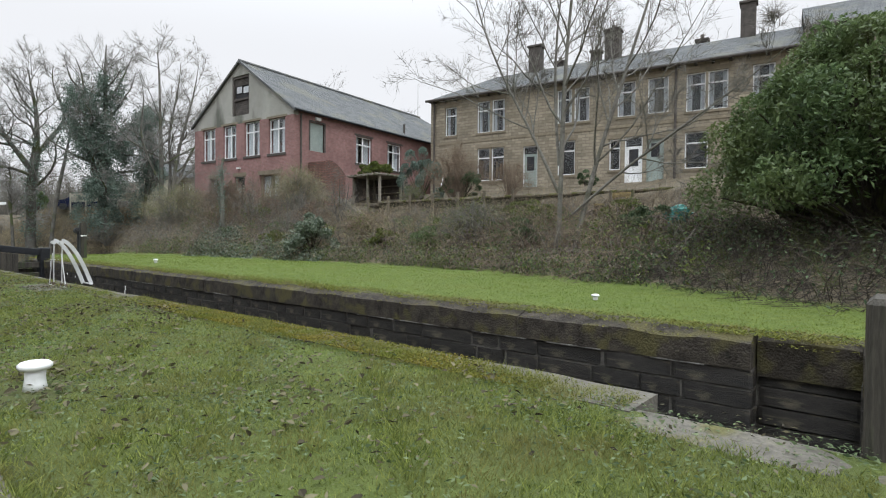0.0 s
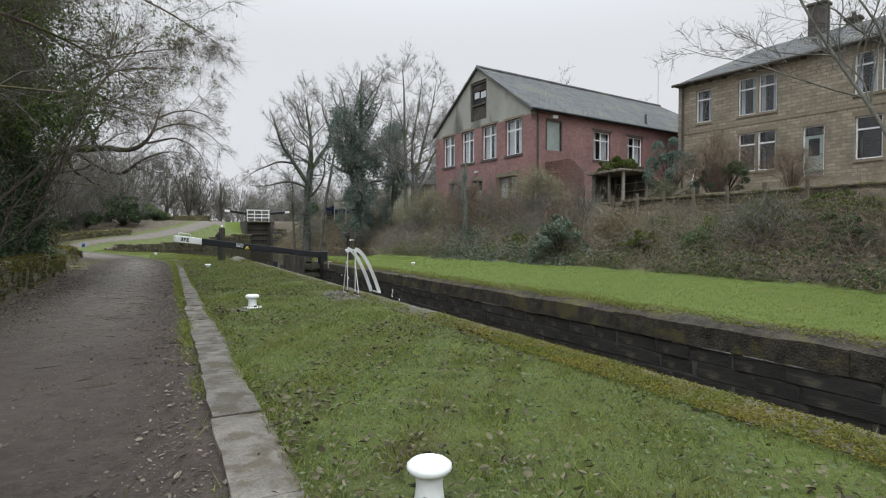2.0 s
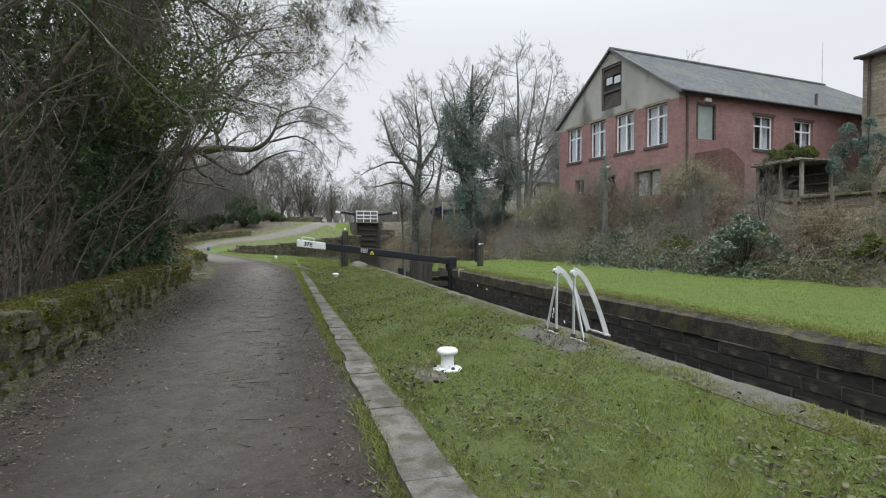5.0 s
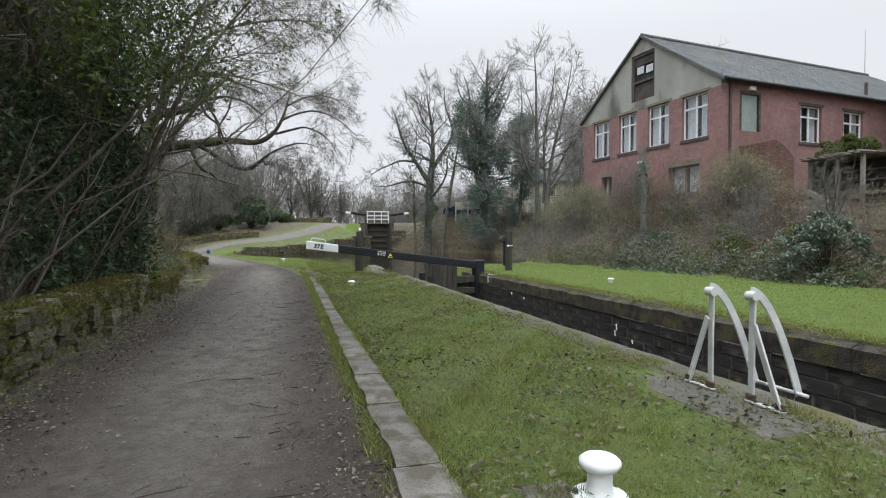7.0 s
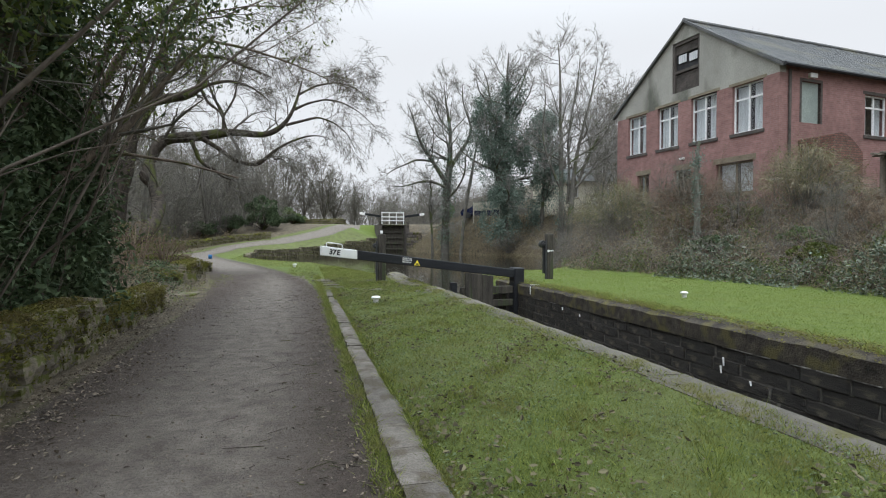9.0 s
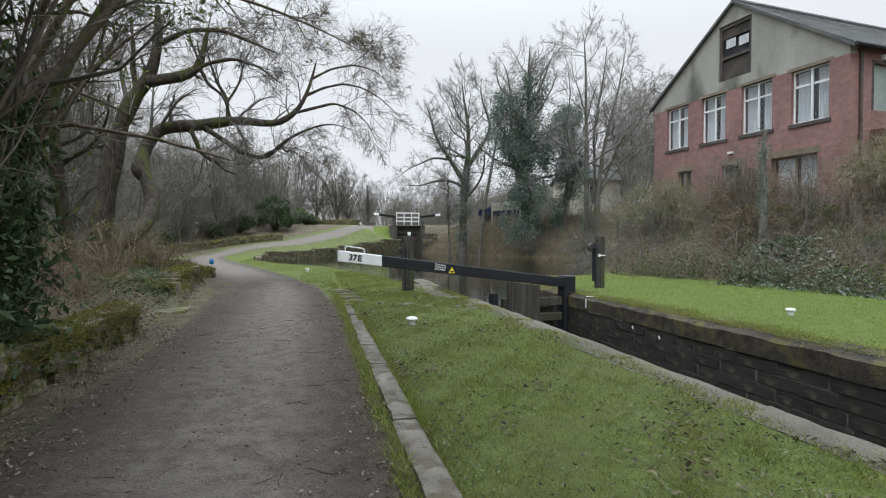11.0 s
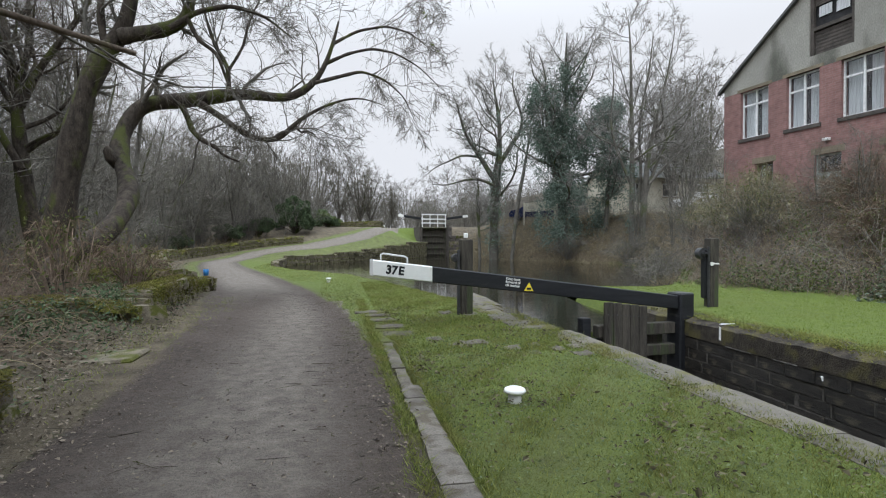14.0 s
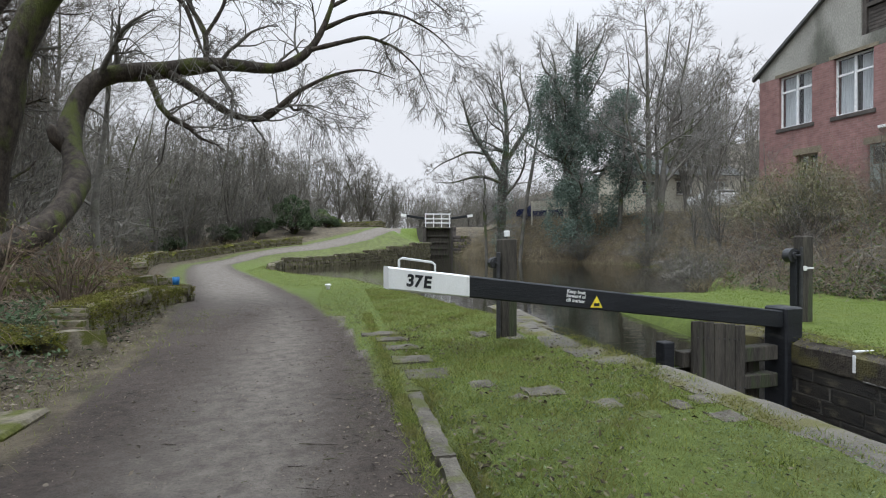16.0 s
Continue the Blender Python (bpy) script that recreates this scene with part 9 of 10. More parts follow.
keep &= (basin_dist(x, y) > 0.06) | (y < 22)
keep &= (x < np.where(y < 1.82, 2.2, 2.56) + 0.09 * rg.random(dens) + 0.04 * lumps(x * 2, y, 2.0))
x, y = x[keep], y[keep]
tagged(new("grass", np_mesh("grass", blades(rg, x, y, 0.020 + 0.036 * np.clip(lumps(x, y, 6.5, 3.0) + 0.45 * lumps(x, y, 17.0), 0, 1) + 0.008 * lumps(x, y, 1.7), 0.0024, 0.6), 3, M_blade)), "short rough winter turf beside the lock", "grass", kind="stuff")
x, y = rg.uniform(5.45, 11.2, 120000), -1.0 + 31 * rg.random(120000)
keep = (x < foot_x(y) + 0.2) & (basin_dist(x, y) > 0.1)
x, y = x[keep], y[keep]
tagged(new("grass", np_mesh("grass", blades(rg, x, y, np.full(len(x), 0.020), 0.005, 0.7), 3, M_blade_far)), "bright mown grass on the far lock side", "grass", kind="stuff")
x, y = 5.16 + np.abs(rg.normal(0, 0.24, 42000)), rg.uniform(-1, 23.5, 42000)
kk = lumps(x * 2, y, 2.2, 1.0) + 0.5 * rg.normal(size=len(x)) + 1.6 * (x - 5.35) > -0.25
x, y = x[kk], y[kk]
B_ = blades(rg, x, y, np.full(len(x), 0.05), 0.006, 1.0)
B_[:, :, 2] = np.maximum(B_[:, :, 2], -0.064)
tagged(new("verge_grass", np_mesh("verge_grass", B_, 3, M_blade)), "grass creeping over the back of the far coping", "grass", kind="stuff")
x, y = rg.uniform(5.03, 5.5, 30000), rg.uniform(-1, 23.5, 30000)
kk = lumps(x * 2, y, 2.6, 4.0) + 0.4 * rg.normal(size=len(x)) + 1.2 * (x - 5.25) > 0.1
pts = np.stack([x[kk], y[kk], -0.05 - 0.05 * (x[kk] < 5.07) + rg.uniform(-0.02, 0.012, kk.sum())], -1)
tagged(new("coping_moss", np_mesh("coping_moss", leaves(rg, pts, 0.016, flat=0.5), 4, M_mossfuzz)), "low brown-green moss on the far coping", "moss", kind="stuff")
# verge tufts by the kerb and along the wall
x1_, y1_ = rg.normal(0.385, 0.035, 30000), rg.uniform(1.0, 24, 30000)
k_ = (lumps(x1_ * 3, y1_, 1.9, 2.0) + 0.6 * smooth(4, 13, y1_) + 0.25 * rg.normal(size=30000) > 0.2) & (x1_ < 0.455)
x2_, y2_ = rg.normal(-1.95, 0.2, 1500), rg.uniform(17.5, 25, 1500)
x3_, y3_ = rg.uniform(-3.5, 2.4, 110000), 19.0 + 27 * rg.random(110000) ** 1.5
k3 = (seg_dist(x3_, y3_, TRACK, False) > 1.05 + 0.1 * rg.random(110000)) & (basin_dist(x3_, y3_) > 0.1) & (seg_dist(x3_, y3_, TRACK, False) < 4) & ((y3_ > 29) | (x3_ > -0.4))
x4_, y4_ = 0.62 - np.abs(rg.normal(0, 0.045, 30000)), rg.uniform(1.0, 20, 30000)
k4 = lumps(x4_ * 4, y4_, 2.6, 6.0) + 0.5 * smooth(6, 12, y4_) + 0.3 * rg.normal(size=30000) > 0.3
x, y = np.concatenate([x1_[k_], x2_, x3_[k3], x4_[k4]]), np.concatenate([y1_[k_], y2_, y3_[k3], y4_[k4]])
tagged(new("verge_grass", np_mesh("verge_grass", blades(rg, x, y, np.full(len(x), 0.036), 0.003, 0.9), 3, M_blade)), "longer tufts of grass along path and kerb", "grass", kind="stuff")


def dead_leaves(rg_, x, y, size, lift):
    """Crumpled dead leaves: two halves folded along the rib, each a bent four-cornered face."""
    n = len(x)
    c = np.stack([x, y, ground_z(x, y) + lift * rg_.uniform(0.35, 1.3, n)], -1)
    a = norm(rg_.normal(size=(n, 3)) * np.array([1, 1, 0.3]))
    b = norm(np.cross(norm(rg_.normal(size=(n, 3)) * 0.35 + np.array([0, 0, 1])), a))
    up = norm(np.cross(a, b))
    s = size * np.ones((n, 1))
    fold = rg_.uniform(-0.1, 0.55, (n, 1))
    out = []
    for sg in (-1, 1):
        w = b * sg * s * rg_.uniform(0.45, 0.75, (n, 1)) + up * s * fold
        out.append(np.stack([c - a * s, c - a * s * 0.25 + w, c + a * s * 0.45 + w * 0.8, c + a * s + up * s * fold * 0.4], 1))
    return np.concatenate(out)


def litter(rg_, x, y, size, lift=0.012):
    n = len(x)
    pts = np.stack([x, y, ground_z(x, y) + lift * rg_.uniform(0.3, 1.6, n)], -1)
    return leaves(rg_, pts, size, flat=0.72)


n = 64000
x, y = rg.uniform(0.42, 2.5, n), 1.2 + 22 * rg.random(n) ** 1.15
kk = lumps(x, y, 2.2, 5.0) + 0.5 * lumps(x, y, 5.1, 2.0) + rg.normal(size=n) * 0.45 + 0.3 * smooth(1.0, 0.6, x) > 0.5 + 0.25 * smooth(9, 15, y) + 0.55 * smooth(5.5, 3.0, y)
xa, ya = x[kk], y[kk]
xb, yb = np.concatenate([0.95 + rg.normal(size=200) * 0.22, 1.25 + rg.normal(size=260) * 0.4]), np.concatenate([3.95 + rg.normal(size=200) * 0.22, 3.6 + rg.normal(size=260) * 0.9])
kb = (xb > 0.62) & (xb < 2.4)
xb, yb = xb[kb], yb[kb]
yc = rg.uniform(3, 18, 8500)
xc = np.where(yc < 14.3, -1.62, -1.9) + np.abs(rg.normal(0, 0.3, 8500))
xf, yf = 1.13 + rg.normal(size=220) * 0.2, 17.42 + rg.normal(size=220) * 0.22
xd, yd = rg.normal(0.29, 0.10, 1900), rg.uniform(1, 20, 1900)
xe, ye = rg.uniform(-1.6, 0.4, 1500), rg.uniform(2, 26, 1500)
x, y = np.concatenate([xa, xb, xc, xd, xe, xf]), np.concatenate([ya, yb, yc, yd, ye, yf])
for kk, lift, mm, what in ((x > 0.61, 0.034, M_turfleaf, "curled dead leaves scattered on the turf"), ((x > np.where(y < 14.3, -1.62, -2.1)) & (x <= 0.61), 0.010, M_litter, "curled brown leaves along the path's edges")):
    tagged(new("fallen_leaves", np_mesh("fallen_leaves", dead_leaves(rg, x[kk], y[kk], (0.0175 if lift > 0.02 else 0.013) * (0.35 + 0.95 * rg.random((kk.sum(), 1)) ** 1.8), lift), 4, mm)), what, "leaf litter", kind="stuff")
# crumbs of leaf and bark trodden into the path
n = 26000
x, y = rg.uniform(-1.6, 0.42, n), 1.5 + 24 * rg.random(n) ** 1.2
kk = (np.abs(x + 0.62) / 1.0 + lumps(x, y, 2.7, 3.0) * 0.5 + rg.normal(size=n) * 0.35) > 0.35
tagged(new("leaf_crumbs", np_mesh("leaf_crumbs", litter(rg, x[kk], y[kk], 0.0075, 0.004), 4, M_litter)), "crumbled leaf and bark trodden into the path", "leaf litter", kind="stuff")
n = 16000
x, y = rg.uniform(-4.2, -1.5, n), rg.uniform(15.5, 28, n)
kk = seg_dist(x, y, TRACK, False) > 1.0 + 0.25 * rg.random(n)
tagged(new("fallen_leaves", np_mesh("fallen_leaves", litter(rg, x[kk], y[kk], 0.02, 0.015), 4, M_litter)), "dead leaves and bark heaped on the verge", "leaf litter", kind="stuff")
n = 3000
x, y = rg.uniform(-3.8, -1.75, n), rg.uniform(16.5, 27, n)
kk = (lumps(x, y, 1.4, 6.0) + 0.4 * rg.normal(size=n) > 0.1) & (seg_dist(x, y, TRACK, False) > 1.15)
tagged(new("ground_ivy", np_mesh("ground_ivy", litter(rg, x[kk], y[kk], 0.024, 0.05), 4, M_ivy)), "low ivy leaves on the verge by the mossy wall", "ivy", kind="stuff")
n = 9000
x, y = rg.uniform(-3.6, -1.7, n), rg.uniform(16.5, 27, n)
kk = (lumps(x, y, 2.1, 2.0) + 0.3 * rg.normal(size=n) > 0.15) & (seg_dist(x, y, TRACK, False) > 1.1)
tagged(new("verge_grass", np_mesh("verge_grass", blades(rg, x[kk], y[kk], np.full(kk.sum(), 0.05), 0.003, 0.9), 3, M_blade)), "thin tufts of grass among the litter on the verge", "grass", kind="stuff")
x, y = rg.uniform(2.38, 2.72, 34000), rg.uniform(1.8, 23, 34000)
kk = lumps(x * 3, y, 2.3, 7.0) + 0.45 * rg.normal(size=34000) - 5.0 * (x - 2.52) > 0.0
pts = np.stack([x[kk], y[kk], 0.016 + rg.uniform(-0.004, 0.004, kk.sum())], -1)
tagged(new("coping_moss", np_mesh("coping_moss", leaves(rg, pts, 0.006, flat=0.6), 4, M_mossfuzz)), "orange-brown moss creeping over the near coping", "moss", kind="stuff")
n = 20000
x, y = rg.uniform(0.44, 2.5, n), 1.2 + 21 * rg.random(n)
kk = lumps(x, y, 2.9, 9.0) + 0.5 * rg.normal(size=n) > 0.25
tagged(new("leaf_crumbs", np_mesh("leaf_crumbs", litter(rg, x[kk], y[kk], 0.011 * (0.4 + rg.random((kk.sum(), 1))), 0.038), 4, M_turfleaf)), "broken dead leaves caught in the turf", "leaf litter", kind="stuff")
n = 30000
x, y = 2.69 - 0.34 * rg.random(n) ** 0.8, 2.2 + 5.2 * rg.random(n)
kk = lumps(x * 3, y, 1.9, 3.0) + 0.4 * rg.normal(size=n) + 1.1 * smooth(2.2, 3.2, y) * smooth(7.4, 5.8, y) > 0.35
pts = np.stack([x[kk], y[kk], 0.018 + 0.010 * rg.random(kk.sum())], -1)
tagged(new("coping_moss", np_mesh("coping_moss", leaves(rg, pts, 0.008, flat=0.5), 4, M_ochremoss)), "thick ochre moss along the near coping", "moss", kind="stuff")
# clover and daisy leaves in the turf
n = 62000
x, y = rg.uniform(0.58, 2.48, n), 1.0 + 19 * rg.random(n) ** 1.3
kk = lumps(x, y, 3.3, 2.0) + rg.normal(size=n) * 0.4 > 0.0
tagged(new("turf_weeds", np_mesh("turf_weeds", litter(rg, x[kk], y[kk], 0.0085 * (0.5 + rg.random((kk.sum(), 1))), 0.021), 4, M_weed)), "small clover and daisy leaves in the turf", "weeds", kind="stuff")
n = 9000
x, y = rg.uniform(-8, -2.1, n), rg.uniform(2, 32, n)
kk = seg_dist(x, y, TRACK, False) > 1.5
tagged(new("fallen_leaves", np_mesh("fallen_leaves", litter(rg, x[kk], y[kk], 0.03, 0.03), 4, M_litter)), "brown leaf litter under the trees", "leaf litter", kind="stuff")
n = 900
x, y = np.where(rg.random(n) < 0.5, rg.uniform(-1.55, 0.38, n), 0.38 - np.abs(rg.normal(0, 0.3, n))), 2 + 24 * rg.random(n)
a = rg.uniform(0, 6.28, n)
L = 0.01 + 0.10 * rg.random(n) ** 3
P = np.stack([np.stack([x + np.cos(a) * L * t + 0.012 * np.sin(a) * math.sin(t * 3), y + np.sin(a) * L * t, ground_z(x, y) + 0.004 + 0 * x], -1) for t in (-1, -0.3, 0.4, 1)], 1)
tagged(new("fallen_twigs", np_tubes([(P, np.tile(np.array([0.0019, 0.0019, 0.0016, 0.0009]), (n, 1)) * rg.uniform(0.6, 1.3, (n, 1)), 4)], M_darkbark, "fallen_twigs")), "small brown twigs lying on the earth path", "twigs", kind="stuff")
n = 900
x, y = rg.uniform(-1.6, 0.38, n), 2 + 22 * rg.random(n)
pts = np.stack([x, y, ground_z(x, y) + 0.002], -1)
s = rg.uniform(0.004, 0.012, (n, 1, 1))
octa = np.array([[1, 0, 0], [0, 1, 0], [-1, 0, 0], [0, -1, 0], [0, 0, 0.8]])
tri_i = [(0, 1, 4), (1, 2, 4), (2, 3, 4), (3, 0, 4)]
V = (pts[:, None] + octa[None] * s)[:, np.array(tri_i).reshape(-1)].reshape(-1, 3, 3)
tagged(new("path_grit", np_mesh("path_grit", V, 3, M_kerb)), "small stones and grit on the earth path", "gravel", kind="stuff")

# ---- stones of kerb, copings, lock wall and field walls ----
def stone_bank(rng, n, c, jit):
    """Shared unit stones, scaled to size when placed."""
    return [MB().cham(-0.5, 0.5, -0.5, 0.5, -0.5, 0.5, c, jit, rng) for _ in range(n)]


def placed(name, unit, material, x0, x1, y0, y1, z0, z1, parent, rz=0.0):
    sx, sy, sz = x1 - x0, y1 - y0, z1 - z0
    ch = min(sx, sy, sz)
    ob = new(name, unit)
    ob.parent = parent
    ob.matrix_basis = pose((x0 + x1) / 2, (y0 + y1) / 2, (z0 + z1) / 2, 0, 0, rz) @ Matrix.Diagonal((sx, sy, sz, 1))
    return ob


def bank(seed, c, jit, material, n=8):
    rg = random.Random(seed)
    return [u.mesh("stone", material) for u in stone_bank(rg, n, c, jit)]


def worn(x0, x1, y0, y1, z0, z1, rg, material, name, parent, rnd=0.02, uneven=0.008, ends=True):
    """A long worn stone: the top is a grid that dips and rounds over at its edges."""
    nx_, ny_ = 4, max(4, int((y1 - y0) / 0.12))
    b = MB()
    vs = []
    ph = rg.uniform(0, 9)
    for j in range(ny_ + 1):
        for i in range(nx_ + 1):
            u, v = i / nx_, j / ny_
            e = min(u, 1 - u) if not ends else min(u, 1 - u, (v * (y1 - y0)) / (x1 - x0), ((1 - v) * (y1 - y0)) / (x1 - x0))
            dz = -rnd * (1 - min(1, e / 0.12)) ** 2 + uneven * math.sin(7 * v * (y1 - y0) + ph) * math.cos(9 * u + ph) + rg.uniform(-1, 1) * uneven * 0.4
            vs.append((x0 + (x1 - x0) * u + (rg.uniform(-1, 1) * 0.008 if i in (0, nx_) else 0), y0 + (y1 - y0) * v, z1 + dz))
    top = len(vs)
    fs = [(j * (nx_ + 1) + i, j * (nx_ + 1) + i + 1, (j + 1) * (nx_ + 1) + i + 1, (j + 1) * (nx_ + 1) + i) for j in range(ny_) for i in range(nx_)]
    ring = [i for i in range(nx_ + 1)] + [j * (nx_ + 1) + nx_ for j in range(1, ny_ + 1)] + [ny_ * (nx_ + 1) + i for i in range(nx_ - 1, -1, -1)] + [j * (nx_ + 1) for j in range(ny_ - 1, 0, -1)]
    vs += [(vs[i][0], vs[i][1], z0) for i in ring]
    m = len(ring)
    fs += [(ring[k], top + k, top + (k + 1) % m, ring[(k + 1) % m]) for k in range(m)]
    b.add(vs, fs)
    return part(name, b, material, parent, smooth=False)


rk = random.Random(21)
y = 1.2
while y < 19.8:
    L = rk.uniform(0.45, 0.95) if y < 6 else rk.uniform(0.28, 0.62)
    w = 0.40 if y < 9 else 0.42 if y < 12 else 0.435
    w += rk.uniform(-0.005, 0.005) + (rk.uniform(0.01, 0.05) if y > 17.8 else 0)
    worn(w, 0.605 - (0.01 if y > 9 else 0) - (0.02 if y > 12 else 0) - (0.03 if y > 17.8 else 0) + rk.uniform(-0.006, 0.006), y, y + L - 0.006, -0.3, 0.018 + rk.uniform(-0.006, 0.005) - (0.010 if y > 12 else 0) - (0.008 if y > 17.8 else 0), rk, M_step if y > 17.8 else M_kerb, "kerb_stone", kerb, 0.006, 0.0014)
    y += L
flag = tagged(new("stepping_stones"), "row of flat worn stone steps at the end of the kerb", "stone steps", kind="structure")
for i, (xa, xb, ya, yb) in enumerate(((0.5, 0.86, 20.02, 20.34), (0.45, 0.80, 20.58, 20.86), (0.42, 0.77, 21.2, 21.44), (0.38, 0.72, 21.66, 21.86), (0.24, 0.70, 22.08, 22.28))):
    worn(xa, xb, ya, yb, -0.1, 0.022 + 0.006 * (i % 2), rk, M_step, "step_stone", flag, 0.014, 0.008)
for (xa, xb, ya, yb) in ((0.92, 1.12, 19.72, 19.92), (1.26, 1.56, 19.44, 19.66), (1.6, 1.8, 19.08, 19.28), (1.9, 2.02, 19.2, 19.34), (2.06, 2.2, 18.98, 19.16), (2.18, 2.38, 18.70, 18.90), (2.26, 2.4, 19.05, 19.24), (1.46, 1.68, 21.72, 22.12), (1.12, 1.24, 19.36, 19.46), (1.76, 1.9, 18.86, 18.98)):
    worn(xa, xb, ya, yb, -0.08, 0.012 + rk.uniform(0, 0.008), rk, M_step, "paving_stone", flag, 0.016, 0.010)
for (xa, xb, ya, yb) in ((1.72, 2.04, 21.45, 21.95), (2.20, 2.66, 20.22, 20.56), (2.12, 2.56, 20.57, 21.0), (2.05, 2.48, 21.01, 21.7), (2.05, 2.46, 21.71, 22.2), (2.1, 2.56, 22.21, 22.75), (2.1, 2.7, 22.76, 23.38)):
    worn(xa, xb, ya, yb, -0.1, 0.018, rk, M_cope, "paving_stone", flag, 0.02, 0.008)

y = 1.79
while y < 20.1:
    L = rk.uniform(0.9, 1.5)
    worn(2.40 + rk.uniform(-0.02, 0.03), 2.735 + rk.uniform(-0.003, 0.003), y, min(y + L - 0.01, 20.2), -0.3, 0.016 + rk.uniform(-0.004, 0.003), rk, M_cope, "coping_stone", near_cope, 0.014, 0.004)
    y += L
worn(2.17, 2.475, 1.05, 1.78, -0.3, 0.012, rk, M_cope, "coping_stone", near_cope, 0.02)
worn(2.17, 2.49, -0.6, 1.04, -0.3, 0.012, rk, M_cope, "coping_stone", near_cope, 0.02)
worn(1.55, 2.38, 23.4, 23.95, -0.5, -0.02, rk, M_cope, "coping_stone", near_cope, 0.03)
worn(2.39, 2.74, 23.4, 24.6, -0.6, 0.04, rk, M_cope, "coping_stone", near_cope, 0.04)

y = 1.86
while y < 22.7:
    L = rk.uniform(0.8, 1.5)
    worn(5.045 + rk.uniform(-0.006, 0.006), 5.64 + rk.uniform(-0.06, 0.05), y, min(y + L - 0.004, 22.8), -0.325, -0.055 + rk.uniform(-0.004, 0.004), rk, M_fcope, "coping_stone", far_cope, 0.06, 0.012, False)
    y += L
worn(5.25, 5.62, 1.17, 1.85, -0.40, -0.06, rk, M_fcope, "coping_stone", far_cope, 0.05, 0.006, False)
worn(5.045, 5.62, -1.5, 1.16, -0.40, -0.06, rk, M_fcope, "coping_stone", far_cope, 0.05, 0.006, False)

units = bank(31, 0.05, 0.018, M_lock, 10)
count, deep_rest = 0, MB()
rl = random.Random(33)
for row in range(18):
    z1 = -0.335 - row * 0.155
    z0 = z1 - 0.149
    for (ya, yb, xw) in ((-0.9, 1.17, 5.055), (1.17, 1.85, 5.275), (1.85, 21.45, 5.055)):
        y = ya
        while y < yb - 0.02:
            L = min(rl.uniform(0.35, 0.75), yb - y)
            if yb - y - L < 0.2:
                L = yb - y
            xf = xw + rl.uniform(-0.006, 0.010)
            if row < 8 and count < 300 and y > 1.0:
                placed("stone", rl.choice(units), M_lock, xf, xf + 0.2, y, y + L - 0.008, z0 + rl.uniform(-0.003, 0.003), z1, far_wall)
                count += 1
            else:
                deep_rest.cham(xf, xf + 0.2, y, y + L - 0.008, z0, z1, 0.010)
            y += L
tagged(part("deep_stones", deep_rest, M_lock, far_wall), kind="stuff")
rs = random.Random(41)
for (yy, zz, hh) in ((14.62, -0.56, 0.10), (14.66, -0.66, 0.09), (14.2, -0.70, 0.05), (18.2, -0.46, 0.05), (18.9, -0.42, 0.05)):
    if hh:
        b = MB().add([(5.032, yy, zz), (5.032, yy + 0.008, zz + 0.01), (5.032, yy + 0.022, zz + hh), (5.032, yy + 0.008, zz + hh * 0.8), (5.05, yy, zz), (5.05, yy + 0.012, zz + 0.01), (5.05, yy + 0.026, zz + hh), (5.05, yy + 0.006, zz + hh)],
                     [(3, 2, 1, 0), (0, 1, 5, 4), (1, 2, 6, 5), (2, 3, 7, 6), (3, 0, 4, 7)])
        part("lime_streak", b, M_white, far_wall, "white lime streak")
y = 2.2
while y < 20.4:
    L = rs.uniform(0.15, 0.9)
    if rs.random() < 0.7:
        part("lime_line", MB().cham(5.046, 5.062, y, y + L, -0.336 - rs.uniform(0, 0.004), -0.326, 0.002), M_lime, far_wall, "pale lime bled from the joint")
    y += L + rs.uniform(0.05, 0.5)
part("cill_mark", MB().box(5.022, 5.03, 20.445, 20.475, -0.26, -0.085).box(5.03, 5.26, 20.445, 20.475, -0.052, -0.040), M_white, far_cope, "white painted cill marker")

# dry-stone field walls beside the path
def rough_stone(seed):
    """A weathered field stone: a box grid pulled towards a rounded form and roughened."""
    b, rg_ = MB(), random.Random(seed)
    ph = rg_.uniform(0, 50)
    idx = {}
    n = 2
    for i in range(n + 1):
        for j in range(n + 1):
            for k in range(n + 1):
                if 0 < i < n and 0 < j < n and 0 < k < n:
                    continue
                p = Vector((i / n - 0.5, j / n - 0.5, k / n - 0.5))
                q = p * (1 - 0.16 * max(0.0, p.length - 0.52) / 0.35)
                q += 0.07 * noise.noise_vector(Vector((p.x * 2 + ph, p.y * 2, p.z * 2)))
                idx[i, j, k] = len(b.v)
                b.v.append(tuple(q))
    for ax in range(3):
        for side in (0, n):
            for u in range(n):
                for v in range(n):
                    q = []
                    for du, dv in ((0, 0), (1, 0), (1, 1), (0, 1)):
                        t = [0, 0, 0]
                        t[ax], t[(ax + 1) % 3], t[(ax + 2) % 3] = side, u + du, v + dv
                        q.append(idx[tuple(t)])
                    b.f.append(tuple(q))
    return b.mesh("stone", M_moss_stone)


wall_units = [rough_stone(51 + i) for i in range(16)]


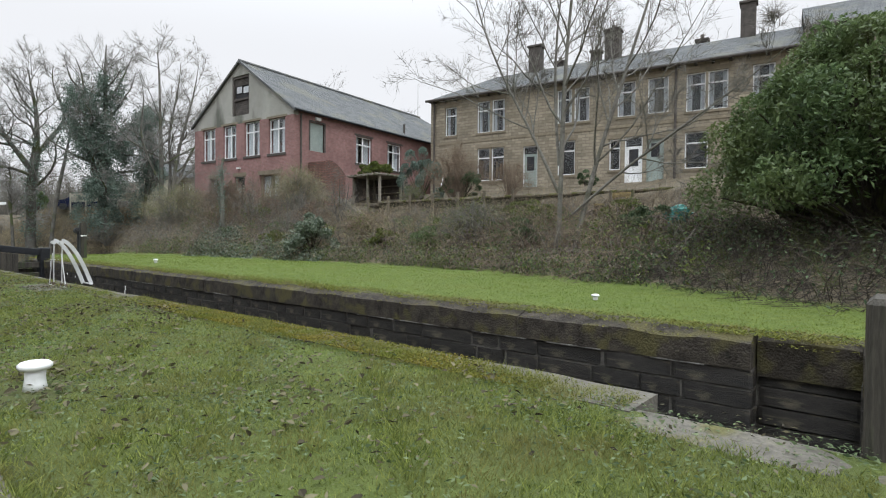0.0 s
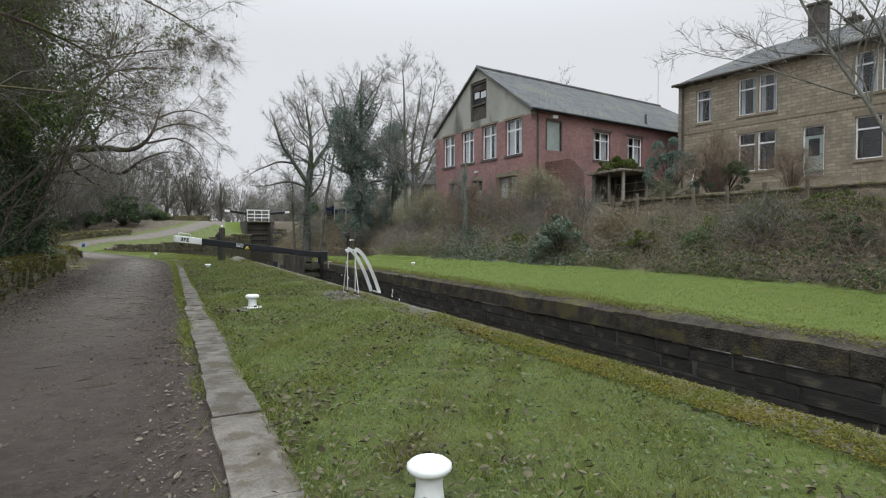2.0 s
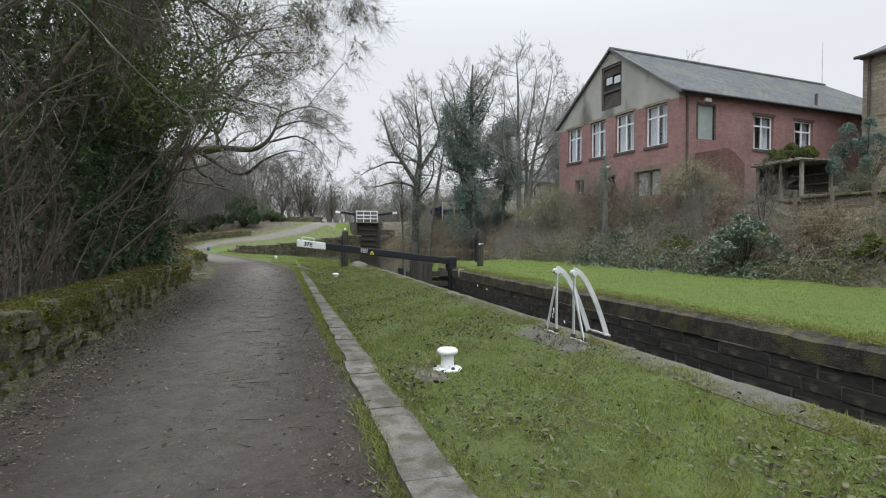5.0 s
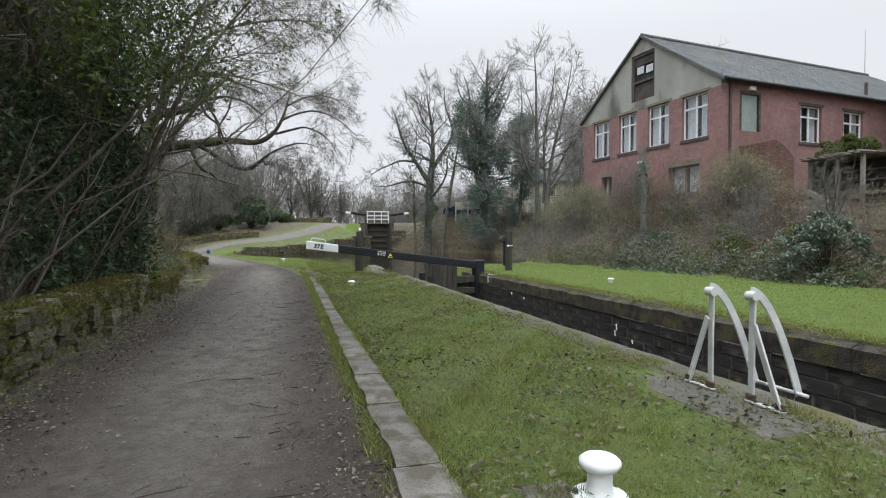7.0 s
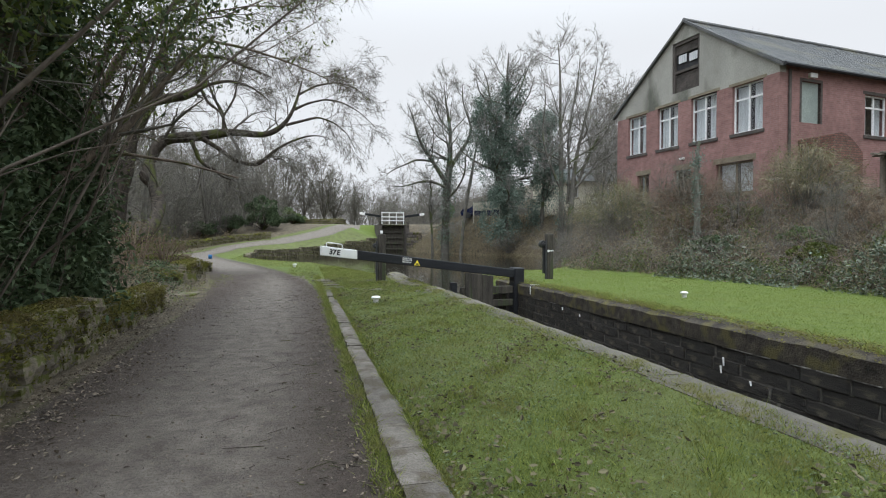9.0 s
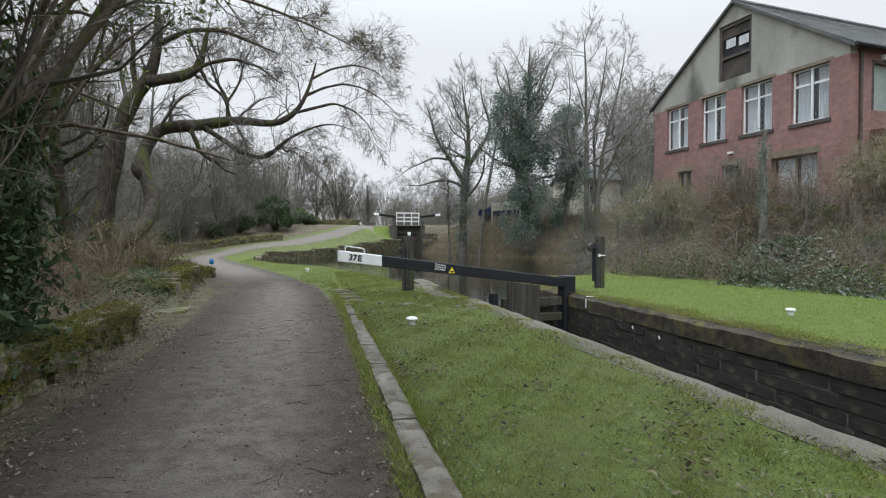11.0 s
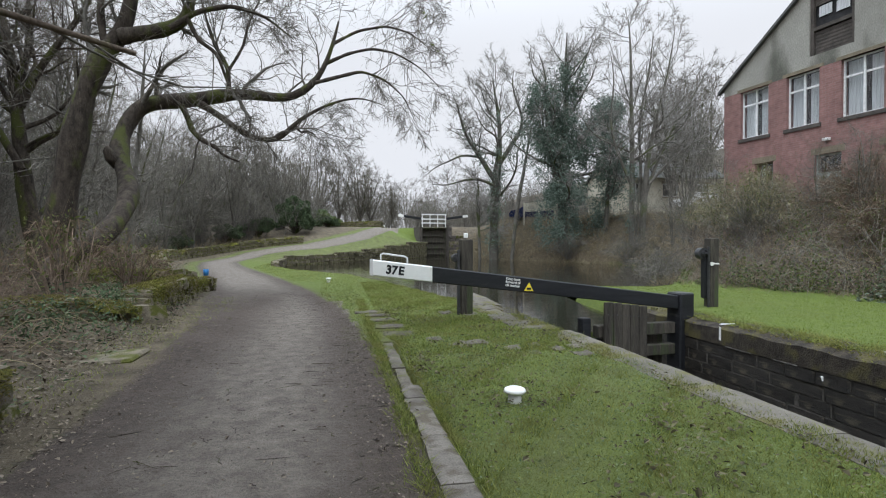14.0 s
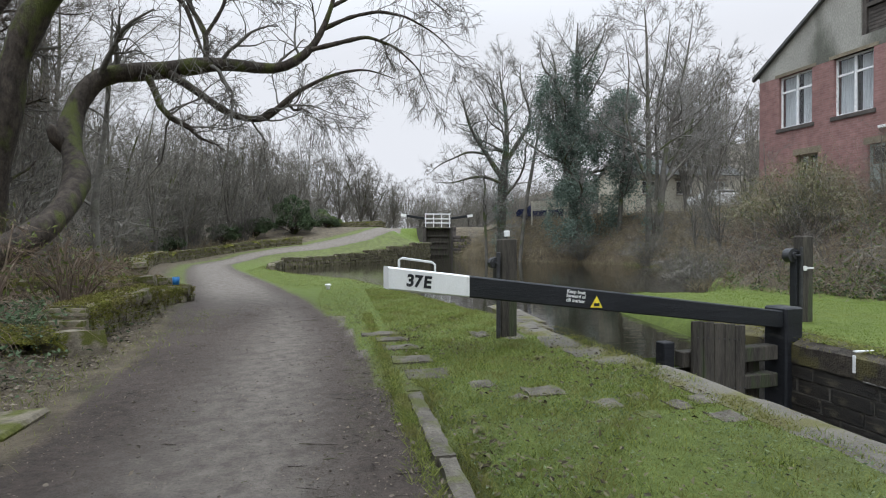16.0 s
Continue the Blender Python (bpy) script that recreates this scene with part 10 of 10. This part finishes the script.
def field_wall(name, pts, h, seed, label, rows=4, depth=0.34, moss=True, ragged=0.15, lmin=0.13, lmax=0.30, base=None, fuzz=3600):
    w = tagged(new(name), label, "stone wall", kind="structure")
    rg = random.Random(seed)
    rf = np.random.default_rng(seed)
    for (xa, ya), (xb, yb) in zip(pts[:-1], pts[1:]):
        L = math.hypot(xb - xa, yb - ya)
        a = math.degrees(math.atan2(yb - ya, xb - xa))
        dx, dy = (xb - xa) / L, (yb - ya) / L
        for r in range(rows):
            s = -rg.uniform(0, 0.2)
            while s < L:
                l = rg.uniform(lmin, lmax) * (1.25 if r == rows - 1 else 1)
                hh = h / rows
                if r == rows - 1 and rg.random() < ragged:
                    s += l
                    continue
                c = s + l / 2
                cx, cy = xa + dx * c, ya + dy * c
                g = (min(gz(cx, cy), gz(cx + 0.3 * dy, cy - 0.3 * dx)) - 0.04) if base is None else base
                ob = new("stone", rg.choice(wall_units))
                ob.parent = w
                ob.matrix_basis = pose(cx - dy * rg.uniform(-0.03, 0.03), cy + dx * rg.uniform(-0.03, 0.03), g + hh * (r + 0.5) + rg.uniform(-0.02, 0.02), rg.uniform(-6, 6), rg.uniform(-6, 6), a + rg.uniform(-7, 7)) @ Matrix.Diagonal((l * rg.uniform(1.0, 1.2), depth * rg.uniform(0.85, 1.15), hh * rg.uniform(0.95, 1.5), 1))
                s += l
        if moss:
            n = int(L / 0.05)
            b = MB()
            vs, fs = [], []
            k = 9
            for i in range(n + 1):
                for j in range(k):
                    u = j / (k - 1)
                    c = L * i / n
                    cx, cy = xa + dx * c, ya + dy * c
                    off = (u - 0.5) * depth * 0.92
                    px, py = cx - dy * off, cy + dx * off
                    bump = noise.noise(Vector((px * 5, py * 5, seed))) * 0.035 + noise.noise(Vector((px * 17, py * 17, seed))) * 0.018
                    edge = (abs(u - 0.5) * 2) ** 4
                    hole = noise.noise(Vector((px * 1.6, py * 1.6, seed + 5.0)))
                    g = gz(cx + 0.25 * dy, cy - 0.25 * dx) - 0.04
                    vs.append((px, py, g + h - 0.012 + bump * 1.3 - edge * 0.10 - max(0.0, 0.1 - hole) * 0.22))
            fs = [(i * k + j, i * k + j + 1, (i + 1) * k + j + 1, (i + 1) * k + j) for i in range(n) for j in range(k - 1)]
            b.add(vs, fs)
            part("moss", b, M_moss, w, "bright yellow-green moss cushion", smooth=True)
            m_ = int(L * fuzz)
            u_, c_ = rf.uniform(-1, 1, m_), rf.uniform(0, L, m_)
            top_ = rf.random(m_) < 0.5
            off_ = np.where(top_, u_ * depth * 0.56, -depth * 0.5 - rf.uniform(-0.02, 0.03, m_))
            X_, Y_ = xa + dx * c_ - dy * off_, ya + dy * c_ + dx * off_
            g_ = ground_z(xa + dx * c_ + 0.25 * dy, ya + dy * c_ - 0.25 * dx) - 0.04
            n2_ = lumps(X_ * 3 + Y_, Y_ * 2, 2.3, seed) * 0.5 + rf.normal(size=m_) * 0.3
            Z_ = np.where(top_, g_ + h + 0.03 - 0.12 * np.abs(u_) ** 4 + rf.uniform(-0.03, 0.025, m_), g_ + h * (1 - rf.random(m_) ** 1.5))
            ok_ = top_ | (n2_ + 0.7 * (Z_ - g_) / h > 0.42)
            part("moss", np_mesh("moss", leaves(rf, np.stack([X_, Y_, Z_], -1)[ok_], 0.014 if fuzz > 800 else 0.03, flat=0.3), 4, M_mossfuzz), M_mossfuzz, w, "shaggy moss fronds")
    return w


field_wall("wall_path_1", [(-1.78, 3.0), (-1.82, 9.0), (-1.86, 14.3)], 0.50, 61, "low dry-stone wall beside the path, thick with moss", 4)
field_wall("wall_path_2", [(-1.95, 14.4), (-2.05, 17.6)], 0.36, 62, "low mossy dry-stone wall half hidden by ivy", 3)
field_wall("wall_path_7", [(-3.5, 20.3), (-3.0, 20.75), (-2.5, 21.35)], 0.27, 67, "low tumbled row of mossy stones beside the path", 1, 0.36, True, 0.1, 0.25, 0.5)
field_wall("wall_path_3", [(-2.60, 21.75), (-2.70, 24.2)], 0.43, 63, "broken mossy stone wall beside the path", 3, 0.4, True, 0.04)
field_wall("wall_path_8", [(-2.74, 24.22), (-2.84, 25.6), (-2.80, 26.6)], 0.30, 69, "low end of the mossy stone wall beside the path", 2, 0.36, True, 0.06)
field_wall("wall_path_4", [(-3.5, 27.7), (-4.6, 27.9), (-6.4, 27.2)], 0.4, 64, "low mossy stone wall running off into the wood", 3, fuzz=700)
field_wall("wall_path_5", [(-5.2, 31.5), (-7.5, 38.5), (-8.9, 45.0), (-8.9, 48.4), (-8.0, 51.0), (-6.7, 53.2), (-5.2, 54.8), (-3.0, 56.3)], 0.6, 65, "long low mossy stone wall curving along the path", 3, 0.4, True, 0.15, 0.3, 0.6, fuzz=250)
field_wall("wall_path_6", [(-3.3, 26.0), (-4.9, 25.9)], 0.46, 66, "short stub of mossy stone wall in the undergrowth", 3)
for i, (pts, hh, rows) in enumerate((([(-2.85, 40.2), (-3.2, 43.2), (-3.2, 47.6)], 0.58, 3), ([(-3.1, 47.8), (-0.1, 52.9)], 0.72, 3), ([(-0.1, 52.9), (1.9, 56.2)], 0.85, 5), ([(1.9, 56.2), (3.9, 59.4)], 1.05, 6), ([(3.9, 59.4), (6.2, 62.9)], 1.3, 7), ([(6.2, 62.9), (8.2, 65.9), (8.2, 67.0)], 1.6, 8))):
    field_wall("wall_basin_" + str(i + 1), pts, hh, 70 + i, "rough mossy stone edge of the canal basin", rows, 0.35, False, 0.04, 0.2, 0.45, base=-0.5)
field_wall("wall_bank", [(4.5, 70.5), (1.5, 73.0), (-1.0, 78.0)], 0.7, 68, "low stone wall beside the upper lock", 3, 0.4, True, 0.1, 0.4, 0.8, fuzz=150)
